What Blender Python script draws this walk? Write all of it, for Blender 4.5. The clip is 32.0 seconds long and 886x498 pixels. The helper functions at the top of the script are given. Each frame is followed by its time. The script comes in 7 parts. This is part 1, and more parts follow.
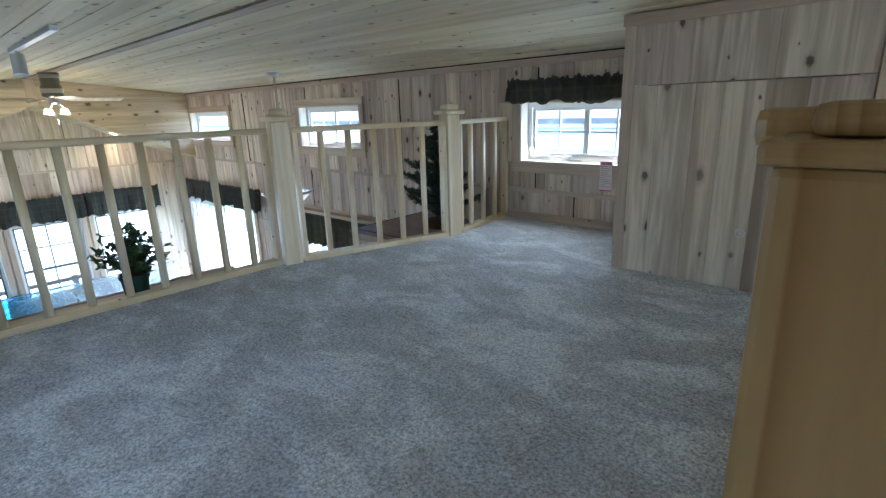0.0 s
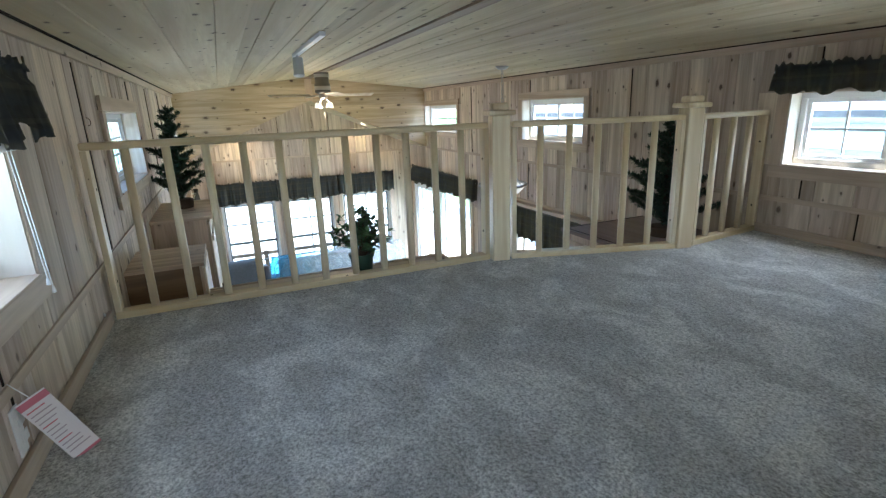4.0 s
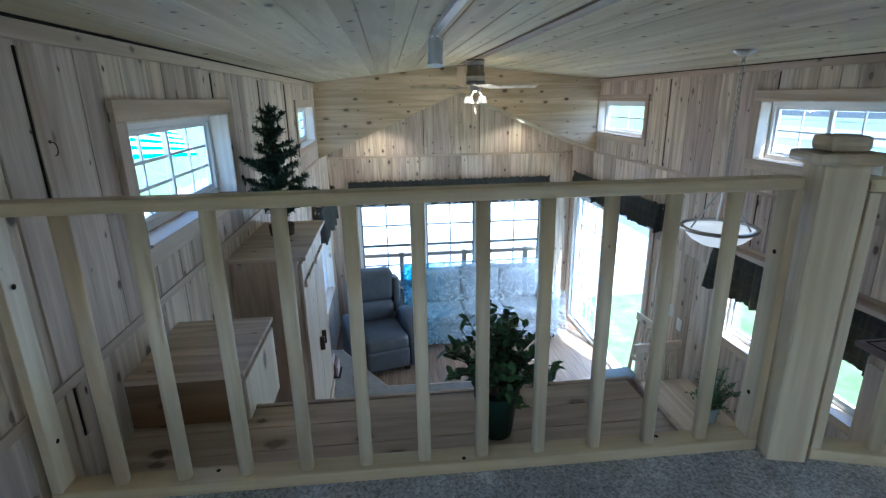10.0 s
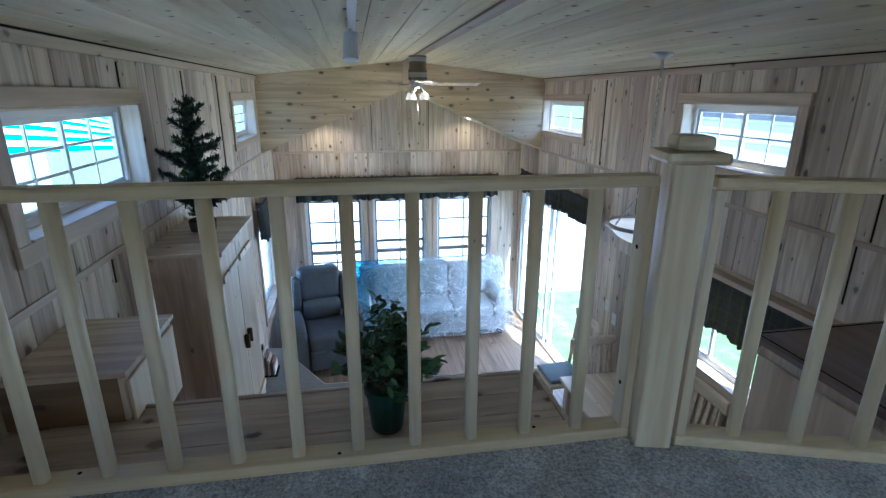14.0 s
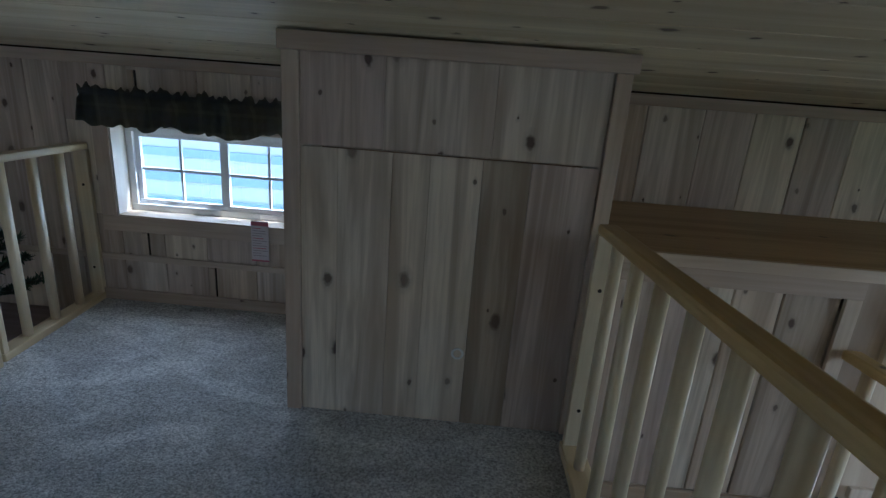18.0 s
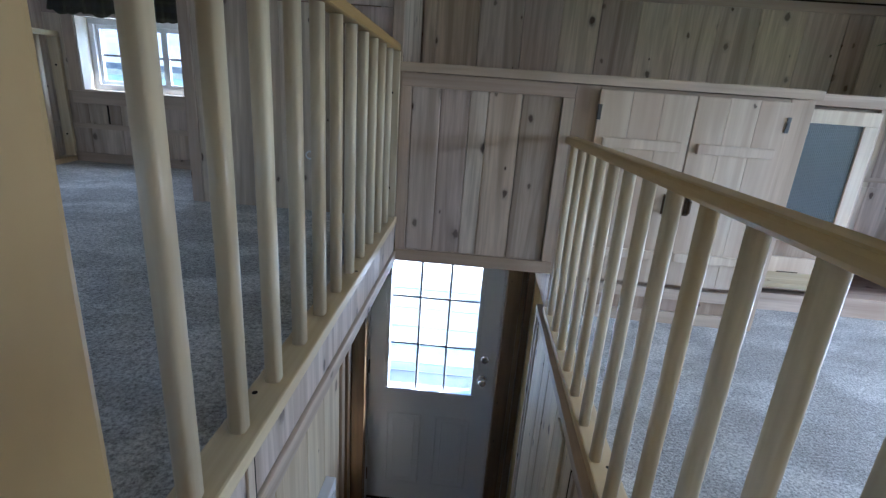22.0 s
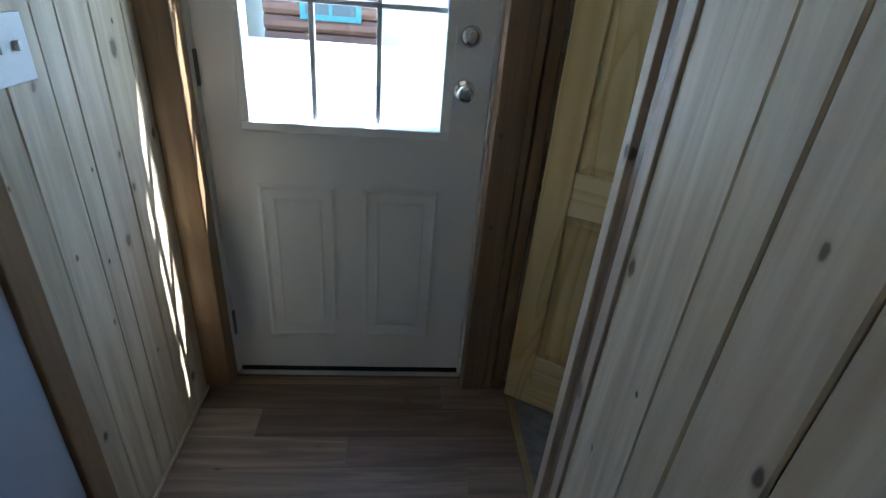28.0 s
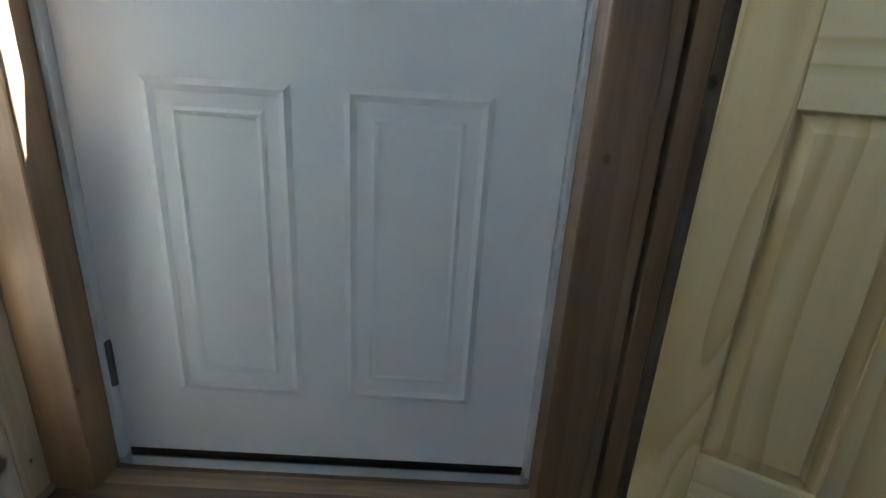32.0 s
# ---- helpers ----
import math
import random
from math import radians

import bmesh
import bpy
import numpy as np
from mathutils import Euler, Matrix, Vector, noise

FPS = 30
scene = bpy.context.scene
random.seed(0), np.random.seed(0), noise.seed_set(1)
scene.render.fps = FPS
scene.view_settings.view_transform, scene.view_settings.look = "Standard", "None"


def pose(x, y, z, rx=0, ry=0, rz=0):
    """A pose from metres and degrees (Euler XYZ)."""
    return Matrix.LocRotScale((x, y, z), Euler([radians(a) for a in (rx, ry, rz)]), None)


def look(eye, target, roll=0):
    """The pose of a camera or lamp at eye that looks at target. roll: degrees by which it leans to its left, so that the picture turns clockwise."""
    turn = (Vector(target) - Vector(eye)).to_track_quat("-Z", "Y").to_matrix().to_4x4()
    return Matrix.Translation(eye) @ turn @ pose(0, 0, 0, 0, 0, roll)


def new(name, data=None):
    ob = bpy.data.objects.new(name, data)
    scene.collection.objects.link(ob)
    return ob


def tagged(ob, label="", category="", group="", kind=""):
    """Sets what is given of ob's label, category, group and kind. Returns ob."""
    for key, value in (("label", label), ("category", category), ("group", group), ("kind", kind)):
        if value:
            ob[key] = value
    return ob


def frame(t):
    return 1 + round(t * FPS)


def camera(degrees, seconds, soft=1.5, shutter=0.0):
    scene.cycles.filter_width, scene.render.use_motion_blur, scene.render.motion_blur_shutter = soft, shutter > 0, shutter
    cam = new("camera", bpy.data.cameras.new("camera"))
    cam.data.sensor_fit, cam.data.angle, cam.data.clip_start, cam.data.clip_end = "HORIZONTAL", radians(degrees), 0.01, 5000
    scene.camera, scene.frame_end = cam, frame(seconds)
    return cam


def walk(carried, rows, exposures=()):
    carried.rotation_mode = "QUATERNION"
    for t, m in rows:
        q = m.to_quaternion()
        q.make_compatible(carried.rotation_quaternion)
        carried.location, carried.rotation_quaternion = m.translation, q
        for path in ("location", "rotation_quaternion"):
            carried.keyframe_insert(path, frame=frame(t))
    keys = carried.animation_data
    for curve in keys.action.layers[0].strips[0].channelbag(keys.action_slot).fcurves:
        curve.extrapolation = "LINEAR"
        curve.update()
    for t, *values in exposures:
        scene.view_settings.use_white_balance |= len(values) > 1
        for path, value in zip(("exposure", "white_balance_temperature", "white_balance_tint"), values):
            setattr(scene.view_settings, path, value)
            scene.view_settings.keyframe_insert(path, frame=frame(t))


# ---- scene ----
EXPOSURES = [(0, 3.35, 5050, 4), (3, 3.3, 5500, 4), (6, 3.0, 5450, 4), (9, 2.95, 4950, 5), (11, 2.6, 4700, 3), (13, 2.7, 4650, 4), (16.5, 2.4, 5000, 8), (18, 2.1, 4850, 6), (19.5, 2.6, 4950, 15), (22, 2.7, 4850, 10), (24, 2.4, 5000, 5), (26, 2.4, 5000, 0), (28.5, 3.4, 5100, 1), (30, 3.9, 4800, 1), (31, 4.25, 4500, 0), (32, 4.5, 4700, 0)]
cam = camera(83.1, 32.0, soft=1.3)
PATH = [
    (0, 0.335, 0.354, 3.222, 74.26, 1.75, 42.19),
    (0.5, 0.361, 0.385, 3.173, 74.21, 2.30, 48.41),
    (1, 0.336, 0.359, 3.125, 74.23, 2.34, 52.23),
    (1.5, 0.339, 0.341, 3.103, 74.04, 2.80, 57.55),
    (2, 0.316, 0.268, 3.095, 74.37, 2.31, 63.06),
    (2.5, 0.214, 0.329, 3.211, 74.41, 2.47, 65.96),
    (3, 0.196, 0.318, 3.262, 74.34, 2.39, 66.12),
    (3.5, 0.217, 0.364, 3.243, 74.25, 2.19, 66.34),
    (5.5, 0.218, 0.572, 3.223, 73.58, 1.77, 68.26),
    (6, 0.146, 0.571, 3.250, 73.58, 1.66, 71.35),
    (6.5, 0.147, 0.565, 3.315, 73.58, 1.66, 75.76),
    (7, 0.062, 0.600, 3.314, 73.53, 1.80, 79.75),
    (7.5, -0.218, 0.678, 3.241, 73.29, 1.72, 79.76),
    (8, -0.569, 0.786, 3.191, 73.19, 1.63, 79.47),
    (8.5, -0.853, 0.881, 3.212, 73.13, 1.34, 79.07),
    (9, -0.990, 0.892, 3.262, 73.16, 1.13, 79.35),
    (9.5, -1.060, 0.874, 3.293, 73.11, 1.02, 80.98),
    (10, -1.077, 0.756, 3.337, 73.16, 0.96, 83.74),
    (10.5, -1.077, 0.612, 3.329, 73.28, 1.12, 89.59),
    (11, -1.074, 0.569, 3.322, 73.36, 1.37, 96.34),
    (11.5, -1.080, 0.639, 3.326, 73.23, 1.31, 98.07),
    (12, -1.079, 0.716, 3.344, 73.18, 1.16, 97.82),
    (12.5, -1.082, 0.773, 3.338, 73.05, 1.00, 96.94),
    (13, -1.079, 0.824, 3.334, 72.89, 0.67, 92.64),
    (13.5, -1.064, 0.902, 3.336, 72.80, 0.31, 87.56),
    (15.5, -0.858, 1.215, 3.299, 73.62, -2.23, 50.22),
    (16, -0.741, 1.276, 3.312, 73.70, -2.56, 42.07),
    (16.5, -0.613, 1.280, 3.322, 73.91, -3.08, 32.58),
    (17, -0.446, 1.297, 3.314, 75.13, -3.98, 22.42),
    (17.5, -0.328, 1.345, 3.415, 72.55, -3.75, 10.33),
    (18, -0.148, 1.290, 3.449, 73.24, -4.16, 3.36),
    (18.5, 0.077, 1.233, 3.518, 73.29, -4.46, -4.59),
    (19, 0.219, 1.096, 3.583, 73.20, -4.78, -6.81),
    (19.5, 0.359, 0.913, 3.525, 73.43, -4.72, -8.42),
    (20, 0.504, 0.726, 3.430, 73.24, -4.60, -9.24),
    (20.5, 0.576, 0.605, 3.299, 73.29, -4.98, -9.76),
    (21, 0.577, 0.537, 3.185, 72.82, -4.68, -6.67),
    (21.5, 0.574, 0.503, 3.113, 71.70, -4.65, 0.12),
    (22, 0.622, 0.531, 3.013, 71.71, -3.89, 4.58),
    (22.5, 0.680, 0.625, 2.909, 71.27, -3.32, 7.37),
    (23, 0.702, 0.693, 2.752, 71.45, -3.60, 6.99),
    (23.5, 0.718, 0.784, 2.683, 71.11, -3.49, 7.37),
    (24, 0.731, 0.999, 2.590, 71.45, -3.60, 6.59),
    (24.5, 0.737, 1.180, 2.449, 71.15, -3.50, 5.65),
    (25, 0.711, 1.299, 2.211, 71.44, -3.79, 2.71),
    (25.5, 0.652, 1.452, 2.083, 67.45, -4.16, -0.97),
    (26, 0.604, 1.512, 1.980, 62.14, -4.60, -3.12),
    (26.5, 0.655, 1.645, 1.720, 59.75, -4.15, -2.53),
    (28.5, 0.574, 2.007, 1.373, 61.81, -4.50, -4.07),
    (29, 0.591, 2.094, 1.247, 60.15, -4.44, -3.52),
    (29.5, 0.594, 2.253, 1.083, 62.52, -4.26, -4.05),
    (30, 0.579, 2.314, 1.055, 65.11, -4.50, -4.71),
    (30.5, 0.580, 2.403, 0.966, 66.35, -4.46, -4.65),
    (31, 0.586, 2.536, 0.843, 68.51, -3.98, -1.25),
    (31.5, 0.608, 2.595, 0.864, 69.96, -3.45, 0.40),
    (32, 0.645, 2.628, 0.832, 70.36, -3.28, 0.54),
]
walk(cam, [(t, pose(*p)) for t, *p in PATH], EXPOSURES)

# ---- world and sun ----
world = bpy.data.worlds.new("sky")
scene.world = world
world.use_nodes = True
wn = world.node_tree
sky = wn.nodes.new("ShaderNodeTexSky")
sky.sky_type = "NISHITA"
sky.sun_disc = False
sky.sun_elevation = radians(54.5)
sky.sun_rotation = radians(69)
wn.links.new(sky.outputs[0], wn.nodes["Background"].inputs[0])
wn.nodes["Background"].inputs[1].default_value = 0.15

sun = new("sun", bpy.data.lights.new("sun", "SUN"))
sun.data.energy, sun.data.angle, sun.data.color = 4.0, radians(0.5), (1.0, 0.95, 0.88)
sun.matrix_world = look((5.0, 1.8, 7.5), (0, 0, 0))


def window_light(name, at, target, w, h, watts, spread=180):
    l = new(name, bpy.data.lights.new(name, "AREA"))
    l.data.shape, l.data.size, l.data.size_y, l.data.energy, l.data.color = "RECTANGLE", w, h, watts, (0.96, 0.98, 1.0)
    l.data.spread = radians(spread)
    l.matrix_world = look(at, target)


# sky light in the windows of the upper room and the loft, and in the patio door
window_light("daylight_east", (3.66, 1.75, 3.0), (2.5, 1.75, 2.05), 1.4, 0.74, 4.6, 115)
window_light("daylight_patio", (-6.95, 3.62, 1.1), (-6.95, 1.6, 0.1), 2.1, 1.8, 7.0, 160)
window_light("daylight_loft_south", (-0.97, -0.215, 3.05), (-0.97, 0.9, 2.42), 0.9, 0.42, 0.28, 140)
window_light("daylight_loft_north", (-1.26, 3.56, 3.04), (-1.26, 2.85, 2.42), 0.88, 0.38, 0.42, 100)


# ---- materials ----
def principled(name, colour=(0.5, 0.5, 0.5), rough=0.5, metal=0.0):
    m = bpy.data.materials.new(name)
    m.use_nodes = True
    b = m.node_tree.nodes["Principled BSDF"]
    b.inputs["Base Color"].default_value = (*colour, 1)
    b.inputs["Roughness"].default_value = rough
    b.inputs["Metallic"].default_value = metal
    return m, m.node_tree, b


def ramp(nt, src, stops, interp="LINEAR"):
    r = nt.nodes.new("ShaderNodeValToRGB")
    r.color_ramp.interpolation = interp
    e = r.color_ramp.elements
    while len(e) < len(stops):
        e.new(0.5)
    for k, (p, c) in zip(e, stops):
        k.position = p
        k.color = (*c, 1) if len(c) == 3 else c
    nt.links.new(src, r.inputs[0])
    return r.outputs[0]


def math_node(nt, op, a, b=None):
    n = nt.nodes.new("ShaderNodeMath")
    n.operation = op
    for i, v in enumerate((a, b)):
        if v is None:
            continue
        if isinstance(v, (int, float)):
            n.inputs[i].default_value = v
        else:
            nt.links.new(v, n.inputs[i])
    return n.outputs[0]


def mix(nt, fac, a, b, kind="MIX"):
    n = nt.nodes.new("ShaderNodeMix")
    n.data_type, n.blend_type = "RGBA", kind
    for i, v in ((0, fac), (6, a), (7, b)):
        if isinstance(v, (int, float)):
            n.inputs[i].default_value = v
        elif isinstance(v, tuple):
            n.inputs[i].default_value = (*v, 1)
        else:
            nt.links.new(v, n.inputs[i])
    return n.outputs[2]


def noise_tex(nt, vec, scale, detail=3.0, rough=0.5, distortion=0.0):
    n = nt.nodes.new("ShaderNodeTexNoise")
    n.inputs["Scale"].default_value = scale
    n.inputs["Detail"].default_value = detail
    n.inputs["Roughness"].default_value = rough
    n.inputs["Distortion"].default_value = distortion
    nt.links.new(vec, n.inputs["Vector"])
    return n.outputs["Fac"]


def scaled(nt, vec, sx, sy, sz, offset=None):
    n = nt.nodes.new("ShaderNodeMapping")
    n.inputs["Scale"].default_value = (sx, sy, sz)
    nt.links.new(vec, n.inputs["Vector"])
    if offset is not None:
        nt.links.new(offset, n.inputs["Location"])
    return n.outputs[0]


def bump(nt, b, height, strength=0.3, distance=0.002):
    n = nt.nodes.new("ShaderNodeBump")
    n.inputs["Strength"].default_value = strength
    n.inputs["Distance"].default_value = distance
    nt.links.new(height, n.inputs["Height"])
    nt.links.new(n.outputs[0], b.inputs["Normal"])


def wood(name, light, dark, axis="z", knots=0.5, rough=0.55, vary=0.25, boards=0.0, knot_size=0.022, board_axis="x", knot_scale=5.6, knot_along=0.55, streak=9.0):
    """Softwood: long grain along axis, knots, and a shift of tone from piece to piece."""
    m, nt, b = principled(name, light, rough)
    geo = nt.nodes.new("ShaderNodeNewGeometry")
    info = nt.nodes.new("ShaderNodeObjectInfo")
    comb = nt.nodes.new("ShaderNodeCombineXYZ")
    for i in range(3):
        nt.links.new(math_node(nt, "MULTIPLY", info.outputs["Random"], 7.3 + 5.1 * i), comb.inputs[i])
    pos = geo.outputs["Position"]
    rnd = info.outputs["Random"]
    if boards:
        sep = nt.nodes.new("ShaderNodeSeparateXYZ")
        nt.links.new(pos, sep.inputs[0])
        cell = math_node(nt, "FLOOR", math_node(nt, "DIVIDE", sep.outputs["xyz".index(board_axis)], boards))
        wnz = nt.nodes.new("ShaderNodeTexWhiteNoise")
        wnz.noise_dimensions = "1D"
        nt.links.new(math_node(nt, "ADD", cell, math_node(nt, "MULTIPLY", rnd, 31.0)), wnz.inputs["W"])
        rnd = wnz.outputs["Value"]
        comb = nt.nodes.new("ShaderNodeCombineXYZ")
        for i in range(3):
            nt.links.new(math_node(nt, "MULTIPLY", rnd, 9.3 + 5.1 * i), comb.inputs[i])
    along = [1.0, 1.0, 1.0]
    along["xyz".index(axis)] = 0.06
    grain_vec = scaled(nt, pos, *along, offset=comb.outputs[0])
    broad = noise_tex(nt, grain_vec, streak, 3.0, 0.55, 1.2)
    fine = noise_tex(nt, grain_vec, 75.0, 2.0, 0.6)
    mid = tuple(0.45 * p + 0.55 * q for p, q in zip(dark, light))
    col = ramp(nt, broad, [(0.33, dark), (0.47, mid), (0.55, light), (0.72, tuple(min(1, c * 1.12) for c in light))])
    col = mix(nt, math_node(nt, "MULTIPLY", ramp(nt, fine, [(0.42, (0, 0, 0)), (0.62, (1, 1, 1))]), 0.32), col, dark)
    tone = ramp(nt, rnd, [(0.0, (1 - vary, 1 - vary * 1.12, 1 - vary * 1.3)), (0.3, (1 - vary * 0.35, 1 - vary * 0.5, 1 - vary * 0.4)), (0.6, (1, 1, 1)), (0.85, (1 + vary * 0.3, 1 + vary * 0.27, 1 + vary * 0.12)), (1.0, (1 - vary * 0.1, 1 - vary * 0.3, 1 - vary * 0.5))])
    col = mix(nt, 1.0, col, tone, "MULTIPLY")
    if knots > 0:
        s3 = nt.nodes.new("ShaderNodeSeparateXYZ")
        nt.links.new(pos, s3.inputs[0])
        k = "xyz".index(axis)
        across = math_node(nt, "ADD", s3.outputs[(k + 1) % 3], s3.outputs[(k + 2) % 3])
        flat = nt.nodes.new("ShaderNodeCombineXYZ")
        nt.links.new(math_node(nt, "ADD", across, math_node(nt, "MULTIPLY", rnd, 13.7)), flat.inputs[0])
        nt.links.new(math_node(nt, "MULTIPLY", math_node(nt, "ADD", s3.outputs[k], math_node(nt, "MULTIPLY", rnd, 29.0)), knot_along), flat.inputs[1])
        v = nt.nodes.new("ShaderNodeTexVoronoi")
        v.voronoi_dimensions = "2D"
        v.inputs["Scale"].default_value = knot_scale
        v.inputs["Randomness"].default_value = 0.9
        nt.links.new(flat.outputs[0], v.inputs["Vector"])
        away = nt.nodes.new("ShaderNodeVectorMath")
        away.operation = "SUBTRACT"
        nt.links.new(flat.outputs[0], away.inputs[0])
        nt.links.new(v.outputs["Position"], away.inputs[1])
        sq = scaled(nt, away.outputs[0], 1.0, 0.6 / knot_along, 0.0)
        ln = nt.nodes.new("ShaderNodeVectorMath")
        ln.operation = "LENGTH"
        nt.links.new(sq, ln.inputs[0])
        pickc = nt.nodes.new("ShaderNodeSeparateColor")
        nt.links.new(v.outputs["Color"], pickc.inputs[0])
        warp = math_node(nt, "MULTIPLY", math_node(nt, "SUBTRACT", noise_tex(nt, pos, 45.0, 2.0), 0.5), knot_size * 0.9)
        size = math_node(nt, "ADD", math_node(nt, "MULTIPLY", math_node(nt, "POWER", pickc.outputs[1], 2.2), 1.05), 0.28)
        d = math_node(nt, "DIVIDE", math_node(nt, "ADD", ln.outputs["Value"], warp), size)
        pick = math_node(nt, "LESS_THAN", pickc.outputs[0], knots)
        core = math_node(nt, "MULTIPLY", ramp(nt, math_node(nt, "DIVIDE", d, knot_size * 4), [(0.13, (1, 1, 1)), (0.23, (0, 0, 0))]), pick)
        ring = math_node(nt, "MULTIPLY", ramp(nt, math_node(nt, "DIVIDE", d, knot_size * 4), [(0.20, (1, 1, 1)), (0.42, (0, 0, 0))]), pick)
        col = mix(nt, math_node(nt, "MULTIPLY", ring, 0.34), col, tuple(c * 0.62 for c in dark))
        depth = math_node(nt, "ADD", math_node(nt, "MULTIPLY", pickc.outputs[2], 0.4), 0.55)
        col = mix(nt, math_node(nt, "MULTIPLY", core, depth), col, (0.075, 0.042, 0.028))
    nt.links.new(col, b.inputs["Base Color"])
    bump(nt, b, fine, 0.12, 0.001)
    return m


def figured(name, light, dark, axis="z", rough=0.35):
    """Plain-sawn pine: broad wandering growth bands with fine grain over them."""
    m, nt, b = principled(name, light, rough)
    tex = nt.nodes.new("ShaderNodeTexCoord").outputs["Object"]
    info = nt.nodes.new("ShaderNodeObjectInfo").outputs["Random"]
    k = "xyz".index(axis)
    sc = [1.0, 0.25, 1.0]
    sc[k] = 0.10
    off = nt.nodes.new("ShaderNodeCombineXYZ")
    for i in range(3):
        nt.links.new(math_node(nt, "MULTIPLY", info, 3.1 + 2.3 * i), off.inputs[i])
    v = scaled(nt, tex, *sc, offset=off.outputs[0])
    field = noise_tex(nt, v, 5.0, 1.5, 0.45, 0.7)
    bands = math_node(nt, "FRACT", math_node(nt, "MULTIPLY", field, 13.0))
    fine = noise_tex(nt, v, 110.0, 2.0, 0.6)
    col = ramp(nt, bands, [(0.0, dark), (0.25, tuple((p + q) / 2 for p, q in zip(light, dark))), (0.55, light), (0.9, light), (1.0, dark)])
    col = mix(nt, math_node(nt, "MULTIPLY", fine, 0.3), col, dark)
    nt.links.new(col, b.inputs["Base Color"])
    bump(nt, b, fine, 0.08, 0.001)
    return m


def fabric(name, a, c, scale=60.0, rough=0.95, strength=0.5, dist=0.004, blotch=0.2, broad=0.06):
    m, nt, b = principled(name, a, rough)
    geo = nt.nodes.new("ShaderNodeNewGeometry")
    p = geo.outputs["Position"]
    n1, n2 = noise_tex(nt, p, scale, 3.0, 0.7), noise_tex(nt, p, scale * broad, 4.0, 0.6, 0.8)
    col = mix(nt, ramp(nt, n1, [(0.38, (0, 0, 0)), (0.62, (1, 1, 1))]), a, c)
    col = mix(nt, 1.0, col, ramp(nt, n2, [(0.3, (1 - blotch, 1 - blotch, 1 - blotch)), (0.7, (1.1, 1.1, 1.1))]), "MULTIPLY")
    nt.links.new(col, b.inputs["Base Color"])
    bump(nt, b, n1, strength, dist)
    return m


def glass(name, tint=(0.97, 0.99, 1.0)):
    m, nt, b = principled(name, tint, 0.02)
    out = nt.nodes["Material Output"]
    t = nt.nodes.new("ShaderNodeBsdfTransparent")
    t.inputs[0].default_value = (*tint, 1)
    g = nt.nodes.new("ShaderNodeBsdfGlossy")
    g.inputs["Roughness"].default_value = 0.03
    mx = nt.nodes.new("ShaderNodeMixShader")
    mx.inputs[0].default_value = 0.06
    nt.links.new(t.outputs[0], mx.inputs[1])
    nt.links.new(g.outputs[0], mx.inputs[2])
    nt.links.new(mx.outputs[0], out.inputs[0])
    nt.nodes.remove(b)
    return m


WALL = wood("whitewashed_knotty_pine", (0.71, 0.62, 0.51), (0.45, 0.365, 0.275), "z", 0.75, 0.6, 0.33, streak=13.0, knot_size=0.0165, knot_scale=7.4)
WALLX = wood("honeyed_knotty_pine_level", (0.66, 0.55, 0.385), (0.49, 0.385, 0.235), "y", 0.85, 0.55, 0.2, streak=12.0, knot_size=0.022, knot_scale=6.8)
CEIL = wood("pale_ceiling_boards", (0.68, 0.60, 0.41), (0.56, 0.465, 0.285), "x", 0.85, 0.66, 0.14, boards=0.2, board_axis="y", knot_size=0.014, knot_scale=7.5, streak=6.0)
TRIM = wood("pine_trim", (0.60, 0.495, 0.38), (0.44, 0.34, 0.245), "z", 0.35, 0.5, 0.18, knot_size=0.014)
TRIMX = wood("pine_trim_long", (0.60, 0.495, 0.38), (0.44, 0.34, 0.245), "x", 0.35, 0.5, 0.18, knot_size=0.014)
TRIMY = wood("pine_trim_cross", (0.60, 0.495, 0.38), (0.44, 0.34, 0.245), "y", 0.35, 0.5, 0.18, knot_size=0.014)
RAIL = wood("clear_pine_baluster", (0.79, 0.69, 0.49), (0.64, 0.51, 0.31), "z", 0.10, 0.38, 0.12, knot_size=0.008)
RAILY = wood("clear_pine_rail", (0.76, 0.64, 0.41), (0.62, 0.48, 0.27), "y", 0.12, 0.35, 0.1, knot_size=0.01)
DARKTRIM = wood("stained_jamb", (0.27, 0.17, 0.09), (0.17, 0.105, 0.055), "z", 0.25, 0.4, 0.2, knot_size=0.014)
CEDAR = figured("honey_newel", (0.50, 0.355, 0.16), (0.34, 0.205, 0.07))
CAB = wood("cabinet_pine", (0.68, 0.555, 0.42), (0.45, 0.33, 0.235), "z", 0.7, 0.5, 0.28, knot_size=0.019, streak=12.0, knot_scale=7.4)
HONEYRAIL = wood("honey_stair_rail", (0.60, 0.43, 0.18), (0.44, 0.28, 0.09), "y", 0.3, 0.3, 0.1, knot_size=0.012)
HONEYTOP = wood("honey_board_top", (0.44, 0.30, 0.145), (0.31, 0.195, 0.08), "x", 0.3, 0.45, 0.15, knot_size=0.014)
SHELF = wood("shelf_plank", (0.66, 0.55, 0.44), (0.45, 0.345, 0.26), "y", 0.5, 0.45, 0.3, streak=14.0)
PINEDOOR = figured("varnished_pine_door", (0.65, 0.51, 0.25), (0.50, 0.355, 0.14))
LAMINATE = wood("grey_brown_laminate", (0.25, 0.18, 0.128), (0.135, 0.095, 0.065), "x", 0.35, 0.45, 0.45, streak=20.0, knot_size=0.012)
RIDGE = wood("brown_ridge_batten", (0.34, 0.25, 0.165), (0.23, 0.16, 0.10), "x", 0.2, 0.5, 0.1)
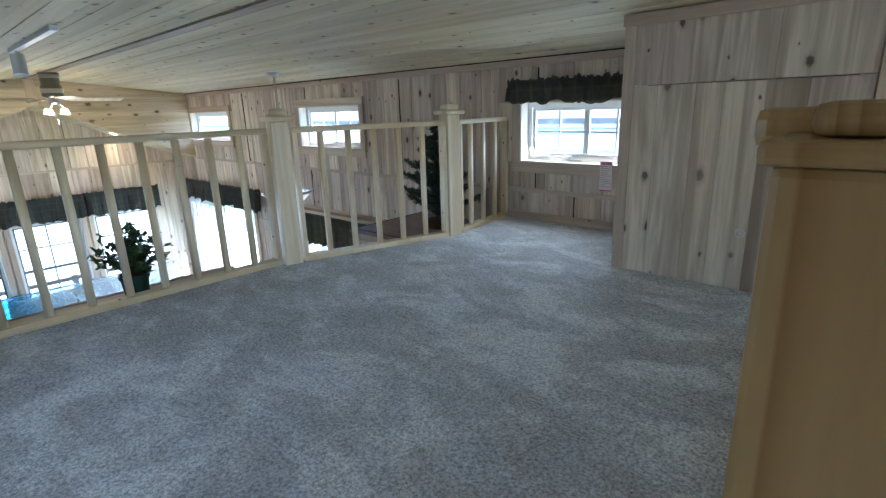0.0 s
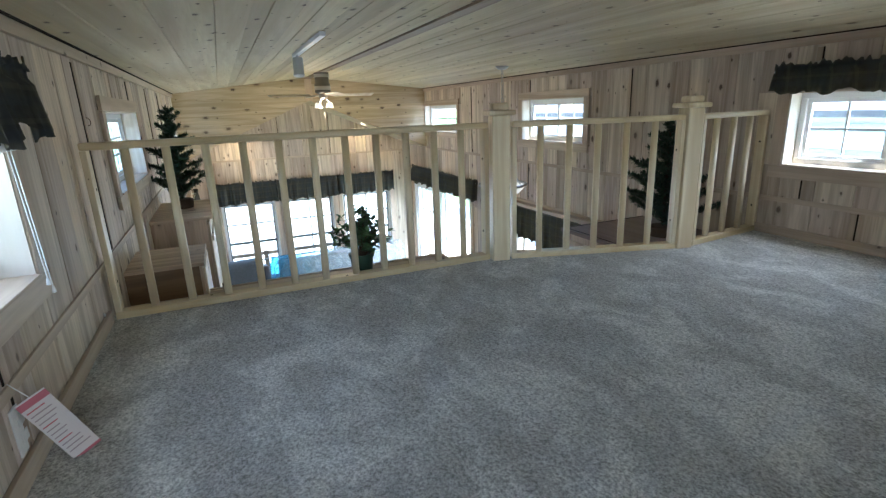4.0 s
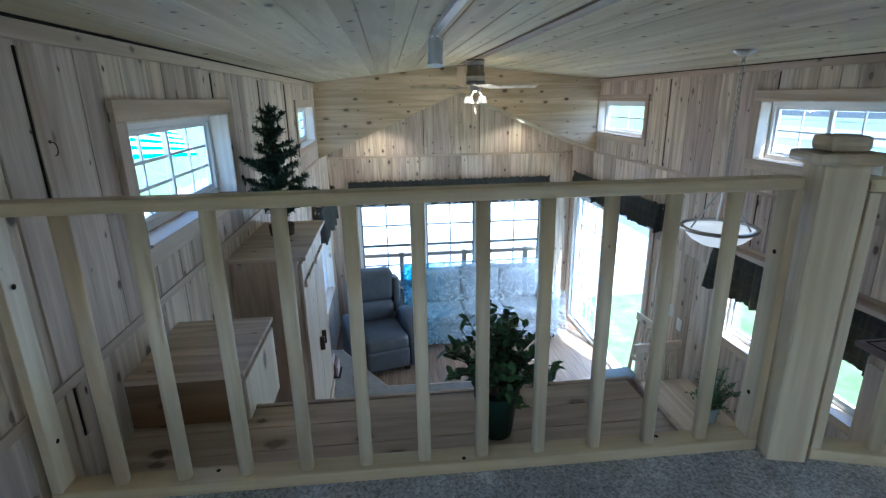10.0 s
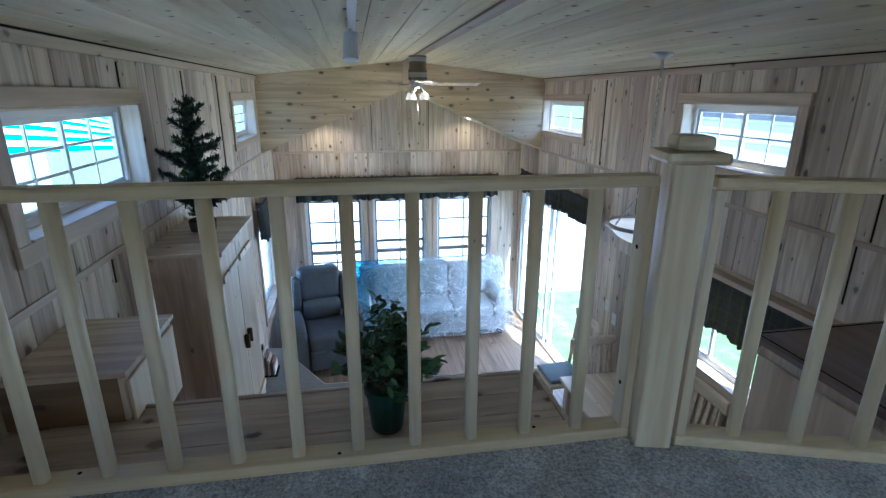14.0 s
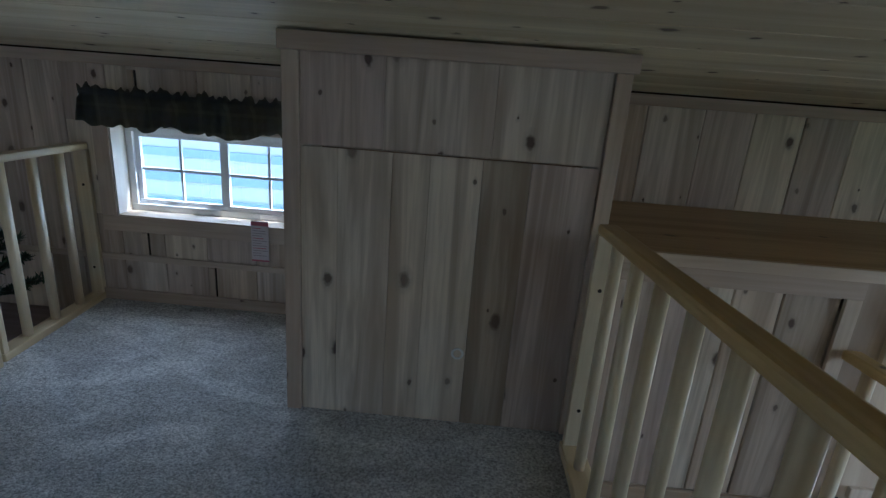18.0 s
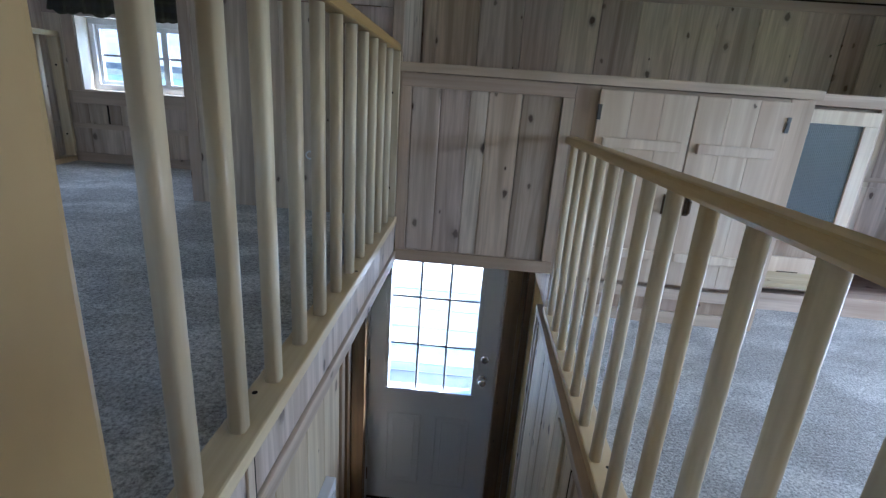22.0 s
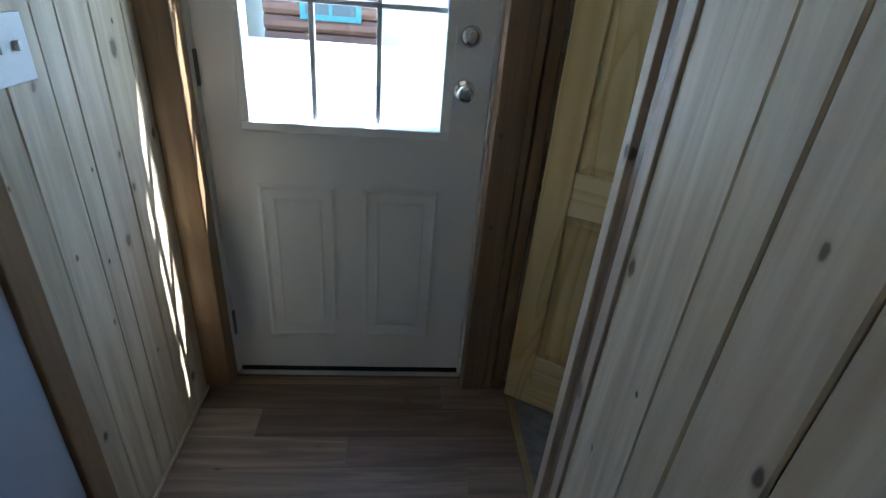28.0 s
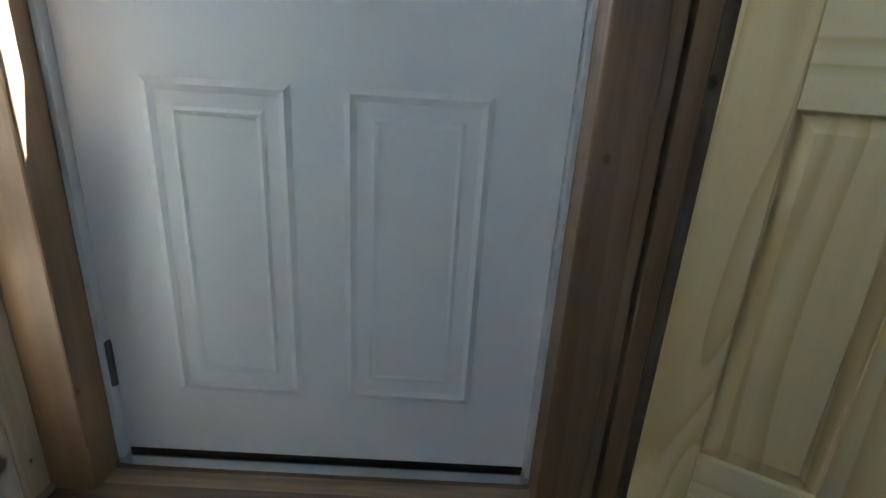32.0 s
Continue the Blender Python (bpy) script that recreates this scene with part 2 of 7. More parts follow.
TG = wood("tongue_and_groove_pine", (0.68, 0.58, 0.41), (0.51, 0.405, 0.26), "z", 0.85, 0.5, 0.16, streak=16.0, knot_size=0.0135, knot_scale=6.8)


def carpet():
    """Cut pile: tufts at two sizes, brushed patches, and a fuzzy sheen that takes the tufts' tone."""
    m, nt, b = principled("grey_carpet", (0.4, 0.39, 0.38), 1.0)
    p = nt.nodes.new("ShaderNodeNewGeometry").outputs["Position"]
    tuft = noise_tex(nt, p, 122.0, 3.0, 0.75)
    clump = noise_tex(nt, p, 24.0, 2.0, 0.6, 0.6)
    brushed = noise_tex(nt, scaled(nt, p, 1.0, 1.5, 1.0), 3.0, 5.0, 0.62, 0.5)
    h = math_node(nt, "ADD", math_node(nt, "MULTIPLY", tuft, 0.93), math_node(nt, "MULTIPLY", clump, 0.07))
    col = ramp(nt, h, [(0.36, (0.25, 0.243, 0.23)), (0.5, (0.50, 0.488, 0.465)), (0.64, (0.75, 0.735, 0.705))])
    col = mix(nt, 1.0, col, ramp(nt, brushed, [(0.36, (0.76, 0.75, 0.74)), (0.5, (0.92, 0.92, 0.92)), (0.6, (1.26, 1.26, 1.26))]), "MULTIPLY")
    nt.links.new(col, b.inputs["Base Color"])
    nt.links.new(col, b.inputs["Sheen Tint"])
    b.inputs["Sheen Weight"].default_value = 1.0
    b.inputs["Sheen Roughness"].default_value = 0.45
    bump(nt, b, h, 1.0, 0.012)
    return m


CARPET = carpet()


def plaid():
    """Dark woven plaid: tan and slate lines crossing over a deep green ground."""
    m, nt, b = principled("plaid_valance", (0.06, 0.07, 0.065), 0.95)
    p = nt.nodes.new("ShaderNodeNewGeometry").outputs["Position"]
    sep = nt.nodes.new("ShaderNodeSeparateXYZ")
    nt.links.new(p, sep.inputs[0])
    u = math_node(nt, "ADD", sep.outputs[0], sep.outputs[1])
    col = ramp(nt, noise_tex(nt, p, 28.0, 3.0, 0.6), [(0.35, (0.035, 0.045, 0.045)), (0.65, (0.075, 0.082, 0.07))])
    for src, step, wide, tint in ((u, 0.11, 0.16, (0.25, 0.22, 0.15)), (sep.outputs[2], 0.085, 0.16, (0.22, 0.19, 0.13)), (math_node(nt, "ADD", u, 0.05), 0.11, 0.3, (0.05, 0.075, 0.11)), (math_node(nt, "ADD", sep.outputs[2], 0.04), 0.085, 0.3, (0.05, 0.075, 0.11))):
        line = math_node(nt, "LESS_THAN", math_node(nt, "FRACT", math_node(nt, "DIVIDE", src, step)), wide)
        col = mix(nt, math_node(nt, "MULTIPLY", line, 0.28), col, tint)
    nt.links.new(col, b.inputs["Base Color"])
    bump(nt, b, noise_tex(nt, p, 300.0, 2.0), 0.3, 0.001)
    thin = nt.nodes.new("ShaderNodeBsdfTranslucent")
    nt.links.new(mix(nt, 0.6, col, (0.42, 0.34, 0.22)), thin.inputs[0])
    mx = nt.nodes.new("ShaderNodeMixShader")
    mx.inputs[0].default_value = 0.42
    nt.links.new(b.outputs[0], mx.inputs[1])
    nt.links.new(thin.outputs[0], mx.inputs[2])
    nt.links.new(mx.outputs[0], nt.nodes["Material Output"].inputs[0])
    return m


VALANCE = plaid()
DOORWHITE = principled("white_door_paint", (0.84, 0.85, 0.86), 0.42)[0]
# white vinyl against bright windows: backlit shade put into a grey base colour
BACKLITSASH = principled("backlit_white_sash", (0.20, 0.215, 0.205), 0.4)[0]
VINYL = principled("white_vinyl", (0.80, 0.81, 0.82), 0.35)[0]
LINING = wood("pale_jamb_lining", (0.74, 0.68, 0.58), (0.64, 0.56, 0.45), "z", 0.1, 0.5, 0.06)
PLASTIC = principled("white_plastic", (0.78, 0.78, 0.76), 0.4)[0]
METALWHITE = principled("white_metal", (0.70, 0.71, 0.74), 0.4)[0]
HEATERGREY = principled("pale_grey_enamel", (0.42, 0.44, 0.49), 0.45)[0]
CHROME = principled("satin_chrome", (0.62, 0.62, 0.63), 0.22, 1.0)[0]
DARK = principled("dark_gap", (0.03, 0.025, 0.02), 0.95)[0]
DARK.node_tree.nodes["Principled BSDF"].inputs["Specular IOR Level"].default_value = 0.1
BRONZE = principled("old_bronze", (0.10, 0.065, 0.04), 0.4, 0.8)[0]
GLASS = glass("window_glass")
PLAIN = principled("outer_board", (0.5, 0.5, 0.48), 0.7)[0]


# ---- mesh helpers ----
def box(bm, x0, x1, y0, y1, z0, z1, bevel=0.0):
    r = bmesh.ops.create_cube(bm, size=1.0, matrix=Matrix.LocRotScale(((x0 + x1) / 2, (y0 + y1) / 2, (z0 + z1) / 2), None, (abs(x1 - x0), abs(y1 - y0), abs(z1 - z0))))
    if bevel:
        es = list({e for v in r["verts"] for e in v.link_edges})
        bmesh.ops.bevel(bm, geom=es, offset=bevel, segments=2, affect="EDGES", profile=0.6)
    return bm


def cyl(bm, a, b, r0, r1=None, seg=12):
    a, b = Vector(a), Vector(b)
    q = (b - a).to_track_quat("Z", "Y")
    bmesh.ops.create_cone(bm, cap_ends=True, segments=seg, radius1=r0, radius2=r0 if r1 is None else r1, depth=(b - a).length, matrix=Matrix.LocRotScale((a + b) / 2, q, None))
    return bm


def lathe(bm, profile, seg=24, at=(0, 0, 0)):
    rings = []
    for r, z in profile:
        rings.append([bm.verts.new((at[0] + r * math.cos(2 * math.pi * i / seg), at[1] + r * math.sin(2 * math.pi * i / seg), at[2] + z)) for i in range(seg)])
    for a, b in zip(rings, rings[1:]):
        for i in range(seg):
            bm.faces.new((a[i], a[(i + 1) % seg], b[(i + 1) % seg], b[i]))
    return bm


def prism(bm, pts, axis, lo, hi):
    """Extrude a flat outline along an axis; pts give the other two coordinates in order."""
    def at(p, v):
        return {"x": (v, p[0], p[1]), "y": (p[0], v, p[1]), "z": (p[0], p[1], v)}[axis]
    a = [bm.verts.new(at(p, lo)) for p in pts]
    b = [bm.verts.new(at(p, hi)) for p in pts]
    bm.faces.new(a)
    bm.faces.new(list(reversed(b)))
    for i in range(len(pts)):
        bm.faces.new((a[i], b[i], b[(i + 1) % len(pts)], a[(i + 1) % len(pts)]))
    bmesh.ops.recalc_face_normals(bm, faces=bm.faces)
    return bm


def link(name, bm, material, smooth=False):
    me = bpy.data.meshes.new(name)
    bm.to_mesh(me)
    bm.free()
    me.materials.append(material)
    if smooth:
        for p in me.polygons:
            p.use_smooth = True
    return new(name, me)


def part(name, bm, material, parent, label="", smooth=False):
    ob = link(name, bm, material, smooth)
    ob.parent = parent
    return tagged(ob, label) if label else ob


def at_world(ob, parent):
    ob.parent = parent
    ob.matrix_parent_inverse = Matrix.Translation(-Vector(parent.location)) if parent.parent is None else Matrix()
    return ob


def wpart(name, bm, material, parent, label="", smooth=False):
    """As part(), with the mesh given in world metres."""
    ob = at_world(link(name, bm, material, smooth), parent)
    return tagged(ob, label) if label else ob


def thing(name, label, category, group="", at=(0, 0, 0)):
    e = new(name)
    e.location = at
    bpy.context.view_layer.update()
    return tagged(e, label, category, group)


def B(*a, bevel=0.0):
    return box(bmesh.new(), *a, bevel=bevel)


def plate(axis, lo, hi, us, ws, holes):
    """A wall of real thickness between lo and hi on axis ('x' or 'y'), over the spans us and ws (z), with rectangular holes."""
    bm = bmesh.new()
    gu = sorted({us[0], us[1], *[h[0] for h in holes], *[h[1] for h in holes]})
    gw = sorted({ws[0], ws[1], *[h[2] for h in holes], *[h[3] for h in holes]})
    gu = [u for u in gu if us[0] <= u <= us[1]]
    gw = [w for w in gw if ws[0] <= w <= ws[1]]

    def solid(i, j):
        if not (0 <= i < len(gu) - 1 and 0 <= j < len(gw) - 1):
            return False
        u, w = (gu[i] + gu[i + 1]) / 2, (gw[j] + gw[j + 1]) / 2
        return not any(h[0] < u < h[1] and h[2] < w < h[3] for h in holes)

    def v(u, d, w):
        return bm.verts.new((u, d, w) if axis == "y" else (d, u, w))
    for i in range(len(gu) - 1):
        for j in range(len(gw) - 1):
            if not solid(i, j):
                continue
            a, b, c, d = gu[i], gu[i + 1], gw[j], gw[j + 1]
            bm.faces.new((v(a, lo, c), v(b, lo, c), v(b, lo, d), v(a, lo, d)))
            bm.faces.new((v(a, hi, c), v(a, hi, d), v(b, hi, d), v(b, hi, c)))
            if not solid(i - 1, j):
                bm.faces.new((v(a, lo, c), v(a, lo, d), v(a, hi, d), v(a, hi, c)))
            if not solid(i + 1, j):
                bm.faces.new((v(b, lo, c), v(b, hi, c), v(b, hi, d), v(b, lo, d)))
            if not solid(i, j - 1):
                bm.faces.new((v(a, lo, c), v(a, hi, c), v(b, hi, c), v(b, lo, c)))
            if not solid(i, j + 1):
                bm.faces.new((v(a, lo, d), v(b, lo, d), v(b, hi, d), v(a, hi, d)))
    bmesh.ops.remove_doubles(bm, verts=bm.verts, dist=1e-5)
    bmesh.ops.recalc_face_normals(bm, faces=bm.faces)
    return bm


def structure(name, bm, material, label="", category=""):
    return tagged(link(name, bm, material), label, category, "", "structure")


# ---- plan ----
S, N, XW, XE = -0.10, 3.445, -8.25, 3.60
ZL, ZR = 2.415, 2.05
RIDGE_Y, RIDGE_Z, EAVE_Z = 1.67, 3.715, 3.53
XG = -7.43
STAIR_L, STAIR_R, HEAD_Y = 0.265, 0.955, 2.66


def ceil_z(y):
    return RIDGE_Z - (RIDGE_Z - EAVE_Z) * abs(y - RIDGE_Y) / ((N - S) / 2)


NORTH_HOLES = [(-0.045, 0.905, 0.0, 2.162), (-1.72, -0.80, 2.83, 3.245), (-4.55, -3.53, 2.86, 3.28), (-7.40, -6.22, 2.88, 3.27), (-8.08, -5.85, 0.0, 2.03), (-4.66, -3.30, 1.40, 2.05)]
EAST_HOLES = [(1.0, 2.5, 2.6, 3.4)]
SOUTH_HOLES = [(-1.45, -0.50, 2.82, 3.28), (-3.94, -2.85, 2.85, 3.28), (-7.18, -6.12, 2.88, 3.27), (-7.80, -6.66, 0.80, 1.85)]
WEST_HOLES = [(0.27, 1.09, 0.55, 1.88), (1.23, 2.03, 0.55, 1.88), (2.18, 3.04, 0.55, 1.88)]

# ---- structure ----
floor = structure("floor", B(XW - 0.15, XE + 0.15, S - 0.15, N + 0.15, -0.12, 0.0), LAMINATE, "grey-brown wood-look laminate floor", "floor")
wall_north = structure("wall_north", plate("y", N + 0.012, N + 0.14, (XW - 0.15, XE + 0.15), (0, 3.9), NORTH_HOLES), WALL, "whitewashed knotty pine wall with windows and doors", "wall")
wall_south = structure("wall_south", plate("y", S - 0.14, S - 0.012, (XW - 0.15, XE + 0.15), (0, 3.9), SOUTH_HOLES), WALL, "whitewashed knotty pine wall with small windows", "wall")
wall_west = structure("wall_west", plate("x", XW - 0.14, XW - 0.012, (S - 0.15, N + 0.15), (0, 3.9), WEST_HOLES), WALL, "knotty pine end wall with three tall windows", "wall")
wall_east = structure("wall_east", plate("x", XE, XE + 0.12, (S - 0.15, N + 0.15), (0, 3.9), EAST_HOLES), WALL, "knotty pine end wall", "wall")


def ceiling_boards():
    bm = bmesh.new()
    for side in (-1, 1):
        half = (N - S) / 2 + 0.02
        n = 9
        for k in range(n):
            d0, d1 = half * k / n + 0.001, half * (k + 1) / n - 0.001
            slope = (RIDGE_Z - EAVE_Z) / ((N - S) / 2)
            pts = [(RIDGE_Y + side * d, RIDGE_Z - slope * d + up) for d, up in ((d0, 0.004), (d0 + 0.003, 0), (d1 - 0.003, 0), (d1, 0.004), (d1, 0.02), (d0, 0.02))]
            prism(bm, pts, "x", XW - 0.1, XE + 0.1)
        pts = [(RIDGE_Y + side * d, RIDGE_Z - slope * d + up) for d, up in ((0, 0.02), (half, 0.02), (half, 0.2), (0, 0.2))]
        prism(bm, pts, "x", XW - 0.1, XE + 0.1)
    return bm


ceiling = structure("ceiling", ceiling_boards(), CEIL, "low-pitched ceiling of pale knotty boards", "ceiling")

# loft decks
loft_floor = structure("floor_loft", prism(bmesh.new(), [(-2.205, S), (-2.17, 1.80), (-1.79, 2.77), (-1.85, N), (STAIR_L - 0.02, N), (STAIR_L - 0.02, S)], "z", ZL - 0.16, ZL), CARPET, "grey cut-pile carpet on the sleeping loft", "carpet")
room_floor = structure("floor_upper_room", B(STAIR_R + 0.02, XE, S, 2.745, ZR - 0.12, ZR), CARPET, "grey cut-pile carpet of the upper room", "carpet")
structure("floor_upper_room_back", B(1.16, XE, 2.7455, N, ZR - 0.12, ZR), CARPET, "grey cut-pile carpet below the wall cabinets", "carpet")
landing = structure("floor_landing", B(STAIR_L - 0.02, STAIR_R + 0.02, S, 0.62, ZR - 0.12, ZR), CARPET, "grey carpeted landing at the stair head", "carpet")

# end gable drop
gable = structure("gable_panel", prism(bmesh.new(), [(S, 2.64), (S, EAVE_Z), (RIDGE_Y, RIDGE_Z), (N, EAVE_Z), (N, 2.64), (RIDGE_Y, 3.40)], "x", XG - 0.03, XG), WALLX, "boarded gable panel over the sitting area", "gable")


def slice_between(poly, lo, hi):
    """The part of a convex outline (y, z) that lies between two heights."""
    for level, keep in ((lo, 1), (hi, -1)):
        out = []
        for (y0, z0), (y1, z1) in zip(poly, poly[1:] + poly[:1]):
            d0, d1 = keep * (z0 - level), keep * (z1 - level)
            if d0 >= 0:
                out.append((y0, z0))
            if d0 * d1 < 0:
                k = d0 / (d0 - d1)
                out.append((y0 + (y1 - y0) * k, z0 + (z1 - z0) * k))
        poly = out
    return poly


for side in (((S + 0.001, 2.645), (RIDGE_Y - 0.05, 3.385), (RIDGE_Y - 0.05, RIDGE_Z - 0.008), (S + 0.001, EAVE_Z - 0.003)), ((N - 0.001, 2.645), (N - 0.001, EAVE_Z - 0.003), (RIDGE_Y + 0.05, RIDGE_Z - 0.008), (RIDGE_Y + 0.05, 3.385))):
    for k, (lo, hi) in enumerate(((2.60, 2.865), (2.865, 3.10), (3.10, 3.315), (3.315, 3.75))):
        shape = slice_between(list(side), lo + 0.0015, hi - 0.0015)
        if len(shape) > 2:
            ob = link("board", prism(bmesh.new(), shape, "x", XG + 0.0005, XG + 0.011 + 0.001 * (k % 2)), WALLX)
            ob.parent = gable
ob = link("ridge_strip", B(XG + 0.0005, XG + 0.016, RIDGE_Y - 0.048, RIDGE_Y + 0.048, 3.40, RIDGE_Z - 0.02, bevel=0.003), TRIM)
ob.parent = gable
soffit = structure("ceiling_sitting", prism(bmesh.new(), [(S, 2.64), (RIDGE_Y, 3.40), (N, 2.64), (N, 2.70), (RIDGE_Y, 3.46), (S, 2.70)], "x", XW, XG - 0.03), CEIL, "sloping boarded soffit over the sitting area", "ceiling")

structure("trim_ridge", prism(bmesh.new(), [(RIDGE_Y - 0.042, RIDGE_Z - 0.018), (RIDGE_Y + 0.042, RIDGE_Z - 0.018), (RIDGE_Y + 0.042, RIDGE_Z), (RIDGE_Y - 0.042, RIDGE_Z)], "x", XG + 0.002, XE), RIDGE, "flat pine batten along the ridge", "trim")
for name, y0, y1 in (("trim_eave_north", N - 0.022, N - 0.003), ("trim_eave_south", S + 0.003, S + 0.022)):
    z = ceil_z(y0) if name.endswith("north") else ceil_z(y1)
    structure(name, B(XG, XE, y0, y1, z - 0.05, z - 0.004, bevel=0.003), TRIMX, "pine crown strip under the ceiling", "trim")

# solid dark strips paint the shadow line where ceiling meets crown strip
structure("trim_gap_shade_north", B(XG, XE, N - 0.031, N - 0.0225, ceil_z(N - 0.03) - 0.007, ceil_z(N - 0.03)), DARK, "dark strip painted as shade between ceiling and crown strip", "trim")
structure("trim_gap_shade_south", B(XG, XE, S + 0.0225, S + 0.031, ceil_z(S + 0.03) - 0.007, ceil_z(S + 0.03)), DARK, "dark strip painted as shade between ceiling and crown strip", "trim")

# ---- wall boards ----
def planks(parent, axis, face, us, zs, holes, sign, material, width=0.19, levels=(), seed=1, gap=0.0038):
    """Vertical boards on a wall face, cut round its openings; each board is an object of its own."""
    rng = random.Random(seed)
    u = us[0]
    while u < us[1] - 0.02:
        w = min(width * rng.choice((0.62, 0.8, 1.0, 1.0, 1.15)), us[1] - u)
        if us[1] - u - w < 0.05:
            w = us[1] - u
        cuts = sorted({zs[0], zs[1], *[l for l in levels if zs[0] < l < zs[1]], *[z for h in holes if h[0] < u + w and h[1] > u for z in (h[2], h[3]) if zs[0] < z < zs[1]]})
        for z0, z1 in zip(cuts, cuts[1:]):
            spans = [(u, u + w)]
            for h in holes:
                if h[2] < (z0 + z1) / 2 < h[3]:
                    spans = [p for a, b in spans for p in ((a, min(b, h[0])), (max(a, h[1]), b)) if p[1] - p[0] > 0.004]
            for a, b in spans:
                t = 0.012 + rng.uniform(-0.0012, 0.0012)
                lo, hi = (face, face + t) if sign > 0 else (face - t, face)
                bm = bmesh.new()
                g = 0.0006
                e = gap
                front, back = (hi, lo) if sign > 0 else (lo, hi)
                prof = [(a + g, back), (a + g, front - sign * e), (a + g + e, front), (b - g - e, front), (b - g, front - sign * e), (b - g, back)]
                if b - a < 0.03:
                    prof = [(a, back), (a, front), (b, front), (b, back)]
                pts = [(p, q) if axis == "y" else (q, p) for p, q in prof]
                prism(bm, pts, "z", z0 + 0.0005, z1 - 0.0005)
                ob = link("plank", bm, material)
                ob.parent = parent
        u += w


def battens_v(name, axis, face, sign, places, material=TRIM, w=0.014, d=0.008, label="thin pine batten over a board joint", gap=0.007):
    for u, z0, z1 in places:
        lo, hi = sorted((face, face + sign * d))
        b = B(u - w, u + w, lo, hi, z0, z1, bevel=0.002) if axis == "y" else B(lo, hi, u - w, u + w, z0, z1, bevel=0.002)
        ob = structure(name, b, material, label, "batten")
        # thin dark strip on the boards paints the shadow gap beside the batten
        if gap:
            q0, q1 = sorted((face, face + sign * 0.004))
            g = B(u + w, u + w + gap, q0, q1, z0, z1) if axis == "y" else B(q0, q1, u + w, u + w + gap, z0, z1)
            part("joint_shade", g, DARK, ob, "dark strip painted as the gap's shade beside the batten")


# ---- windows ----
def window(name, axis, face, sign, hole, cols=2, rows=2, leaves=2, label="", casing=0.07, depth=0.085, hung=False):
    """A window in a wall: casing, sill, sash frames, muntins and panes. sign points from the wall into the room."""
    mw = 0.010 if axis == "x" else 0.0055
    a, b, c, d = hole
    mid = face - sign * 0.05
    loc = ((a + b) / 2, mid, c) if axis == "y" else (mid, (a + b) / 2, c)
    w = tagged(thing(name, label, "window", at=loc), kind="structure")

    def bx(u0, u1, p0, p1, z0, z1, bevel=0.0):
        p0, p1 = sorted((face + sign * p0, face + sign * p1))
        return B(u0, u1, p0, p1, z0, z1, bevel=bevel) if axis == "y" else B(p0, p1, u0, u1, z0, z1, bevel=bevel)
    k = casing
    if k:
        wpart("casing", bx(a - k, b + k, 0.002, 0.018, d, d + k, 0.003), TRIMX if axis == "y" else TRIMY, w, "pine casing board")
        wpart("casing", bx(a - k, b + k, 0.002, 0.018, c - k, c, 0.003), TRIMX if axis == "y" else TRIMY, w, "pine casing board")
        wpart("casing", bx(a - k, a, 0.002, 0.0175, c + 0.001, d - 0.001, 0.003), TRIM, w, "pine casing board")
        wpart("casing", bx(b, b + k, 0.002, 0.0175, c + 0.001, d - 0.001, 0.003), TRIM, w, "pine casing board")
    lin = LINING
    wpart("jamb_lining", bx(a, a + 0.008, -depth, 0.012, c, d), lin, w)
    wpart("jamb_lining", bx(b - 0.008, b, -depth, 0.012, c, d), lin, w)
    wpart("head_lining", bx(a + 0.008, b - 0.008, -depth, 0.012, d - 0.008, d), lin, w)
    wpart("sill", bx(a + 0.008, b - 0.008, -depth, 0.024, c, c + 0.01, 0.003), TRIMX if axis == "y" else TRIMY, w, "pale pine sill")
    fr = 0.032
    outer = [(a + 0.008, b - 0.008, c + 0.01, c + 0.01 + fr), (a + 0.008, b - 0.008, d - 0.008 - fr, d - 0.008), (a + 0.008, a + 0.008 + fr, c + 0.01 + fr, d - 0.008 - fr), (b - 0.008 - fr, b - 0.008, c + 0.01 + fr, d - 0.008 - fr)]
    for u0, u1, z0, z1 in outer:
        wpart("frame", bx(u0, u1, -depth - 0.04, -depth + 0.005, z0, z1, 0.003), VINYL, w, "white vinyl frame")
    A, Bq, C, D = a + 0.008 + fr, b - 0.008 - fr, c + 0.01 + fr, d - 0.008 - fr
    if hung:
        cells = [(A, Bq, C, (C + D) / 2), (A, Bq, (C + D) / 2, D)]
    else:
        cells = [(A + (Bq - A) * i / leaves, A + (Bq - A) * (i + 1) / leaves, C, D) for i in range(leaves)]
    for i, (u0, u1, z0, z1) in enumerate(cells):
        p = -depth - 0.03 + 0.012 * (i % 2)
        s = 0.022
        # hung sashes take the darker grey that paints white vinyl as backlit
        sm = BACKLITSASH if hung else VINYL
        sash = wpart("sash", bx(u0, u1, p, p + 0.02, z0, z0 + s, 0.002), sm, w)
        for q in ((u0, u1, z1 - s, z1), (u0, u0 + s, z0 + s, z1 - s), (u1 - s, u1, z0 + s, z1 - s)):
            wpart("sash_rail", bx(q[0], q[1], p, p + 0.02, q[2], q[3], 0.002), sm, sash)
        pane = wpart("pane", bx(u0 + s, u1 - s, p + 0.008, p + 0.012, z0 + s, z1 - s), GLASS, w, "clear window pane")
        pane.visible_shadow = False
        for j in range(1, cols):
            u = u0 + s + (u1 - u0 - 2 * s) * j / cols
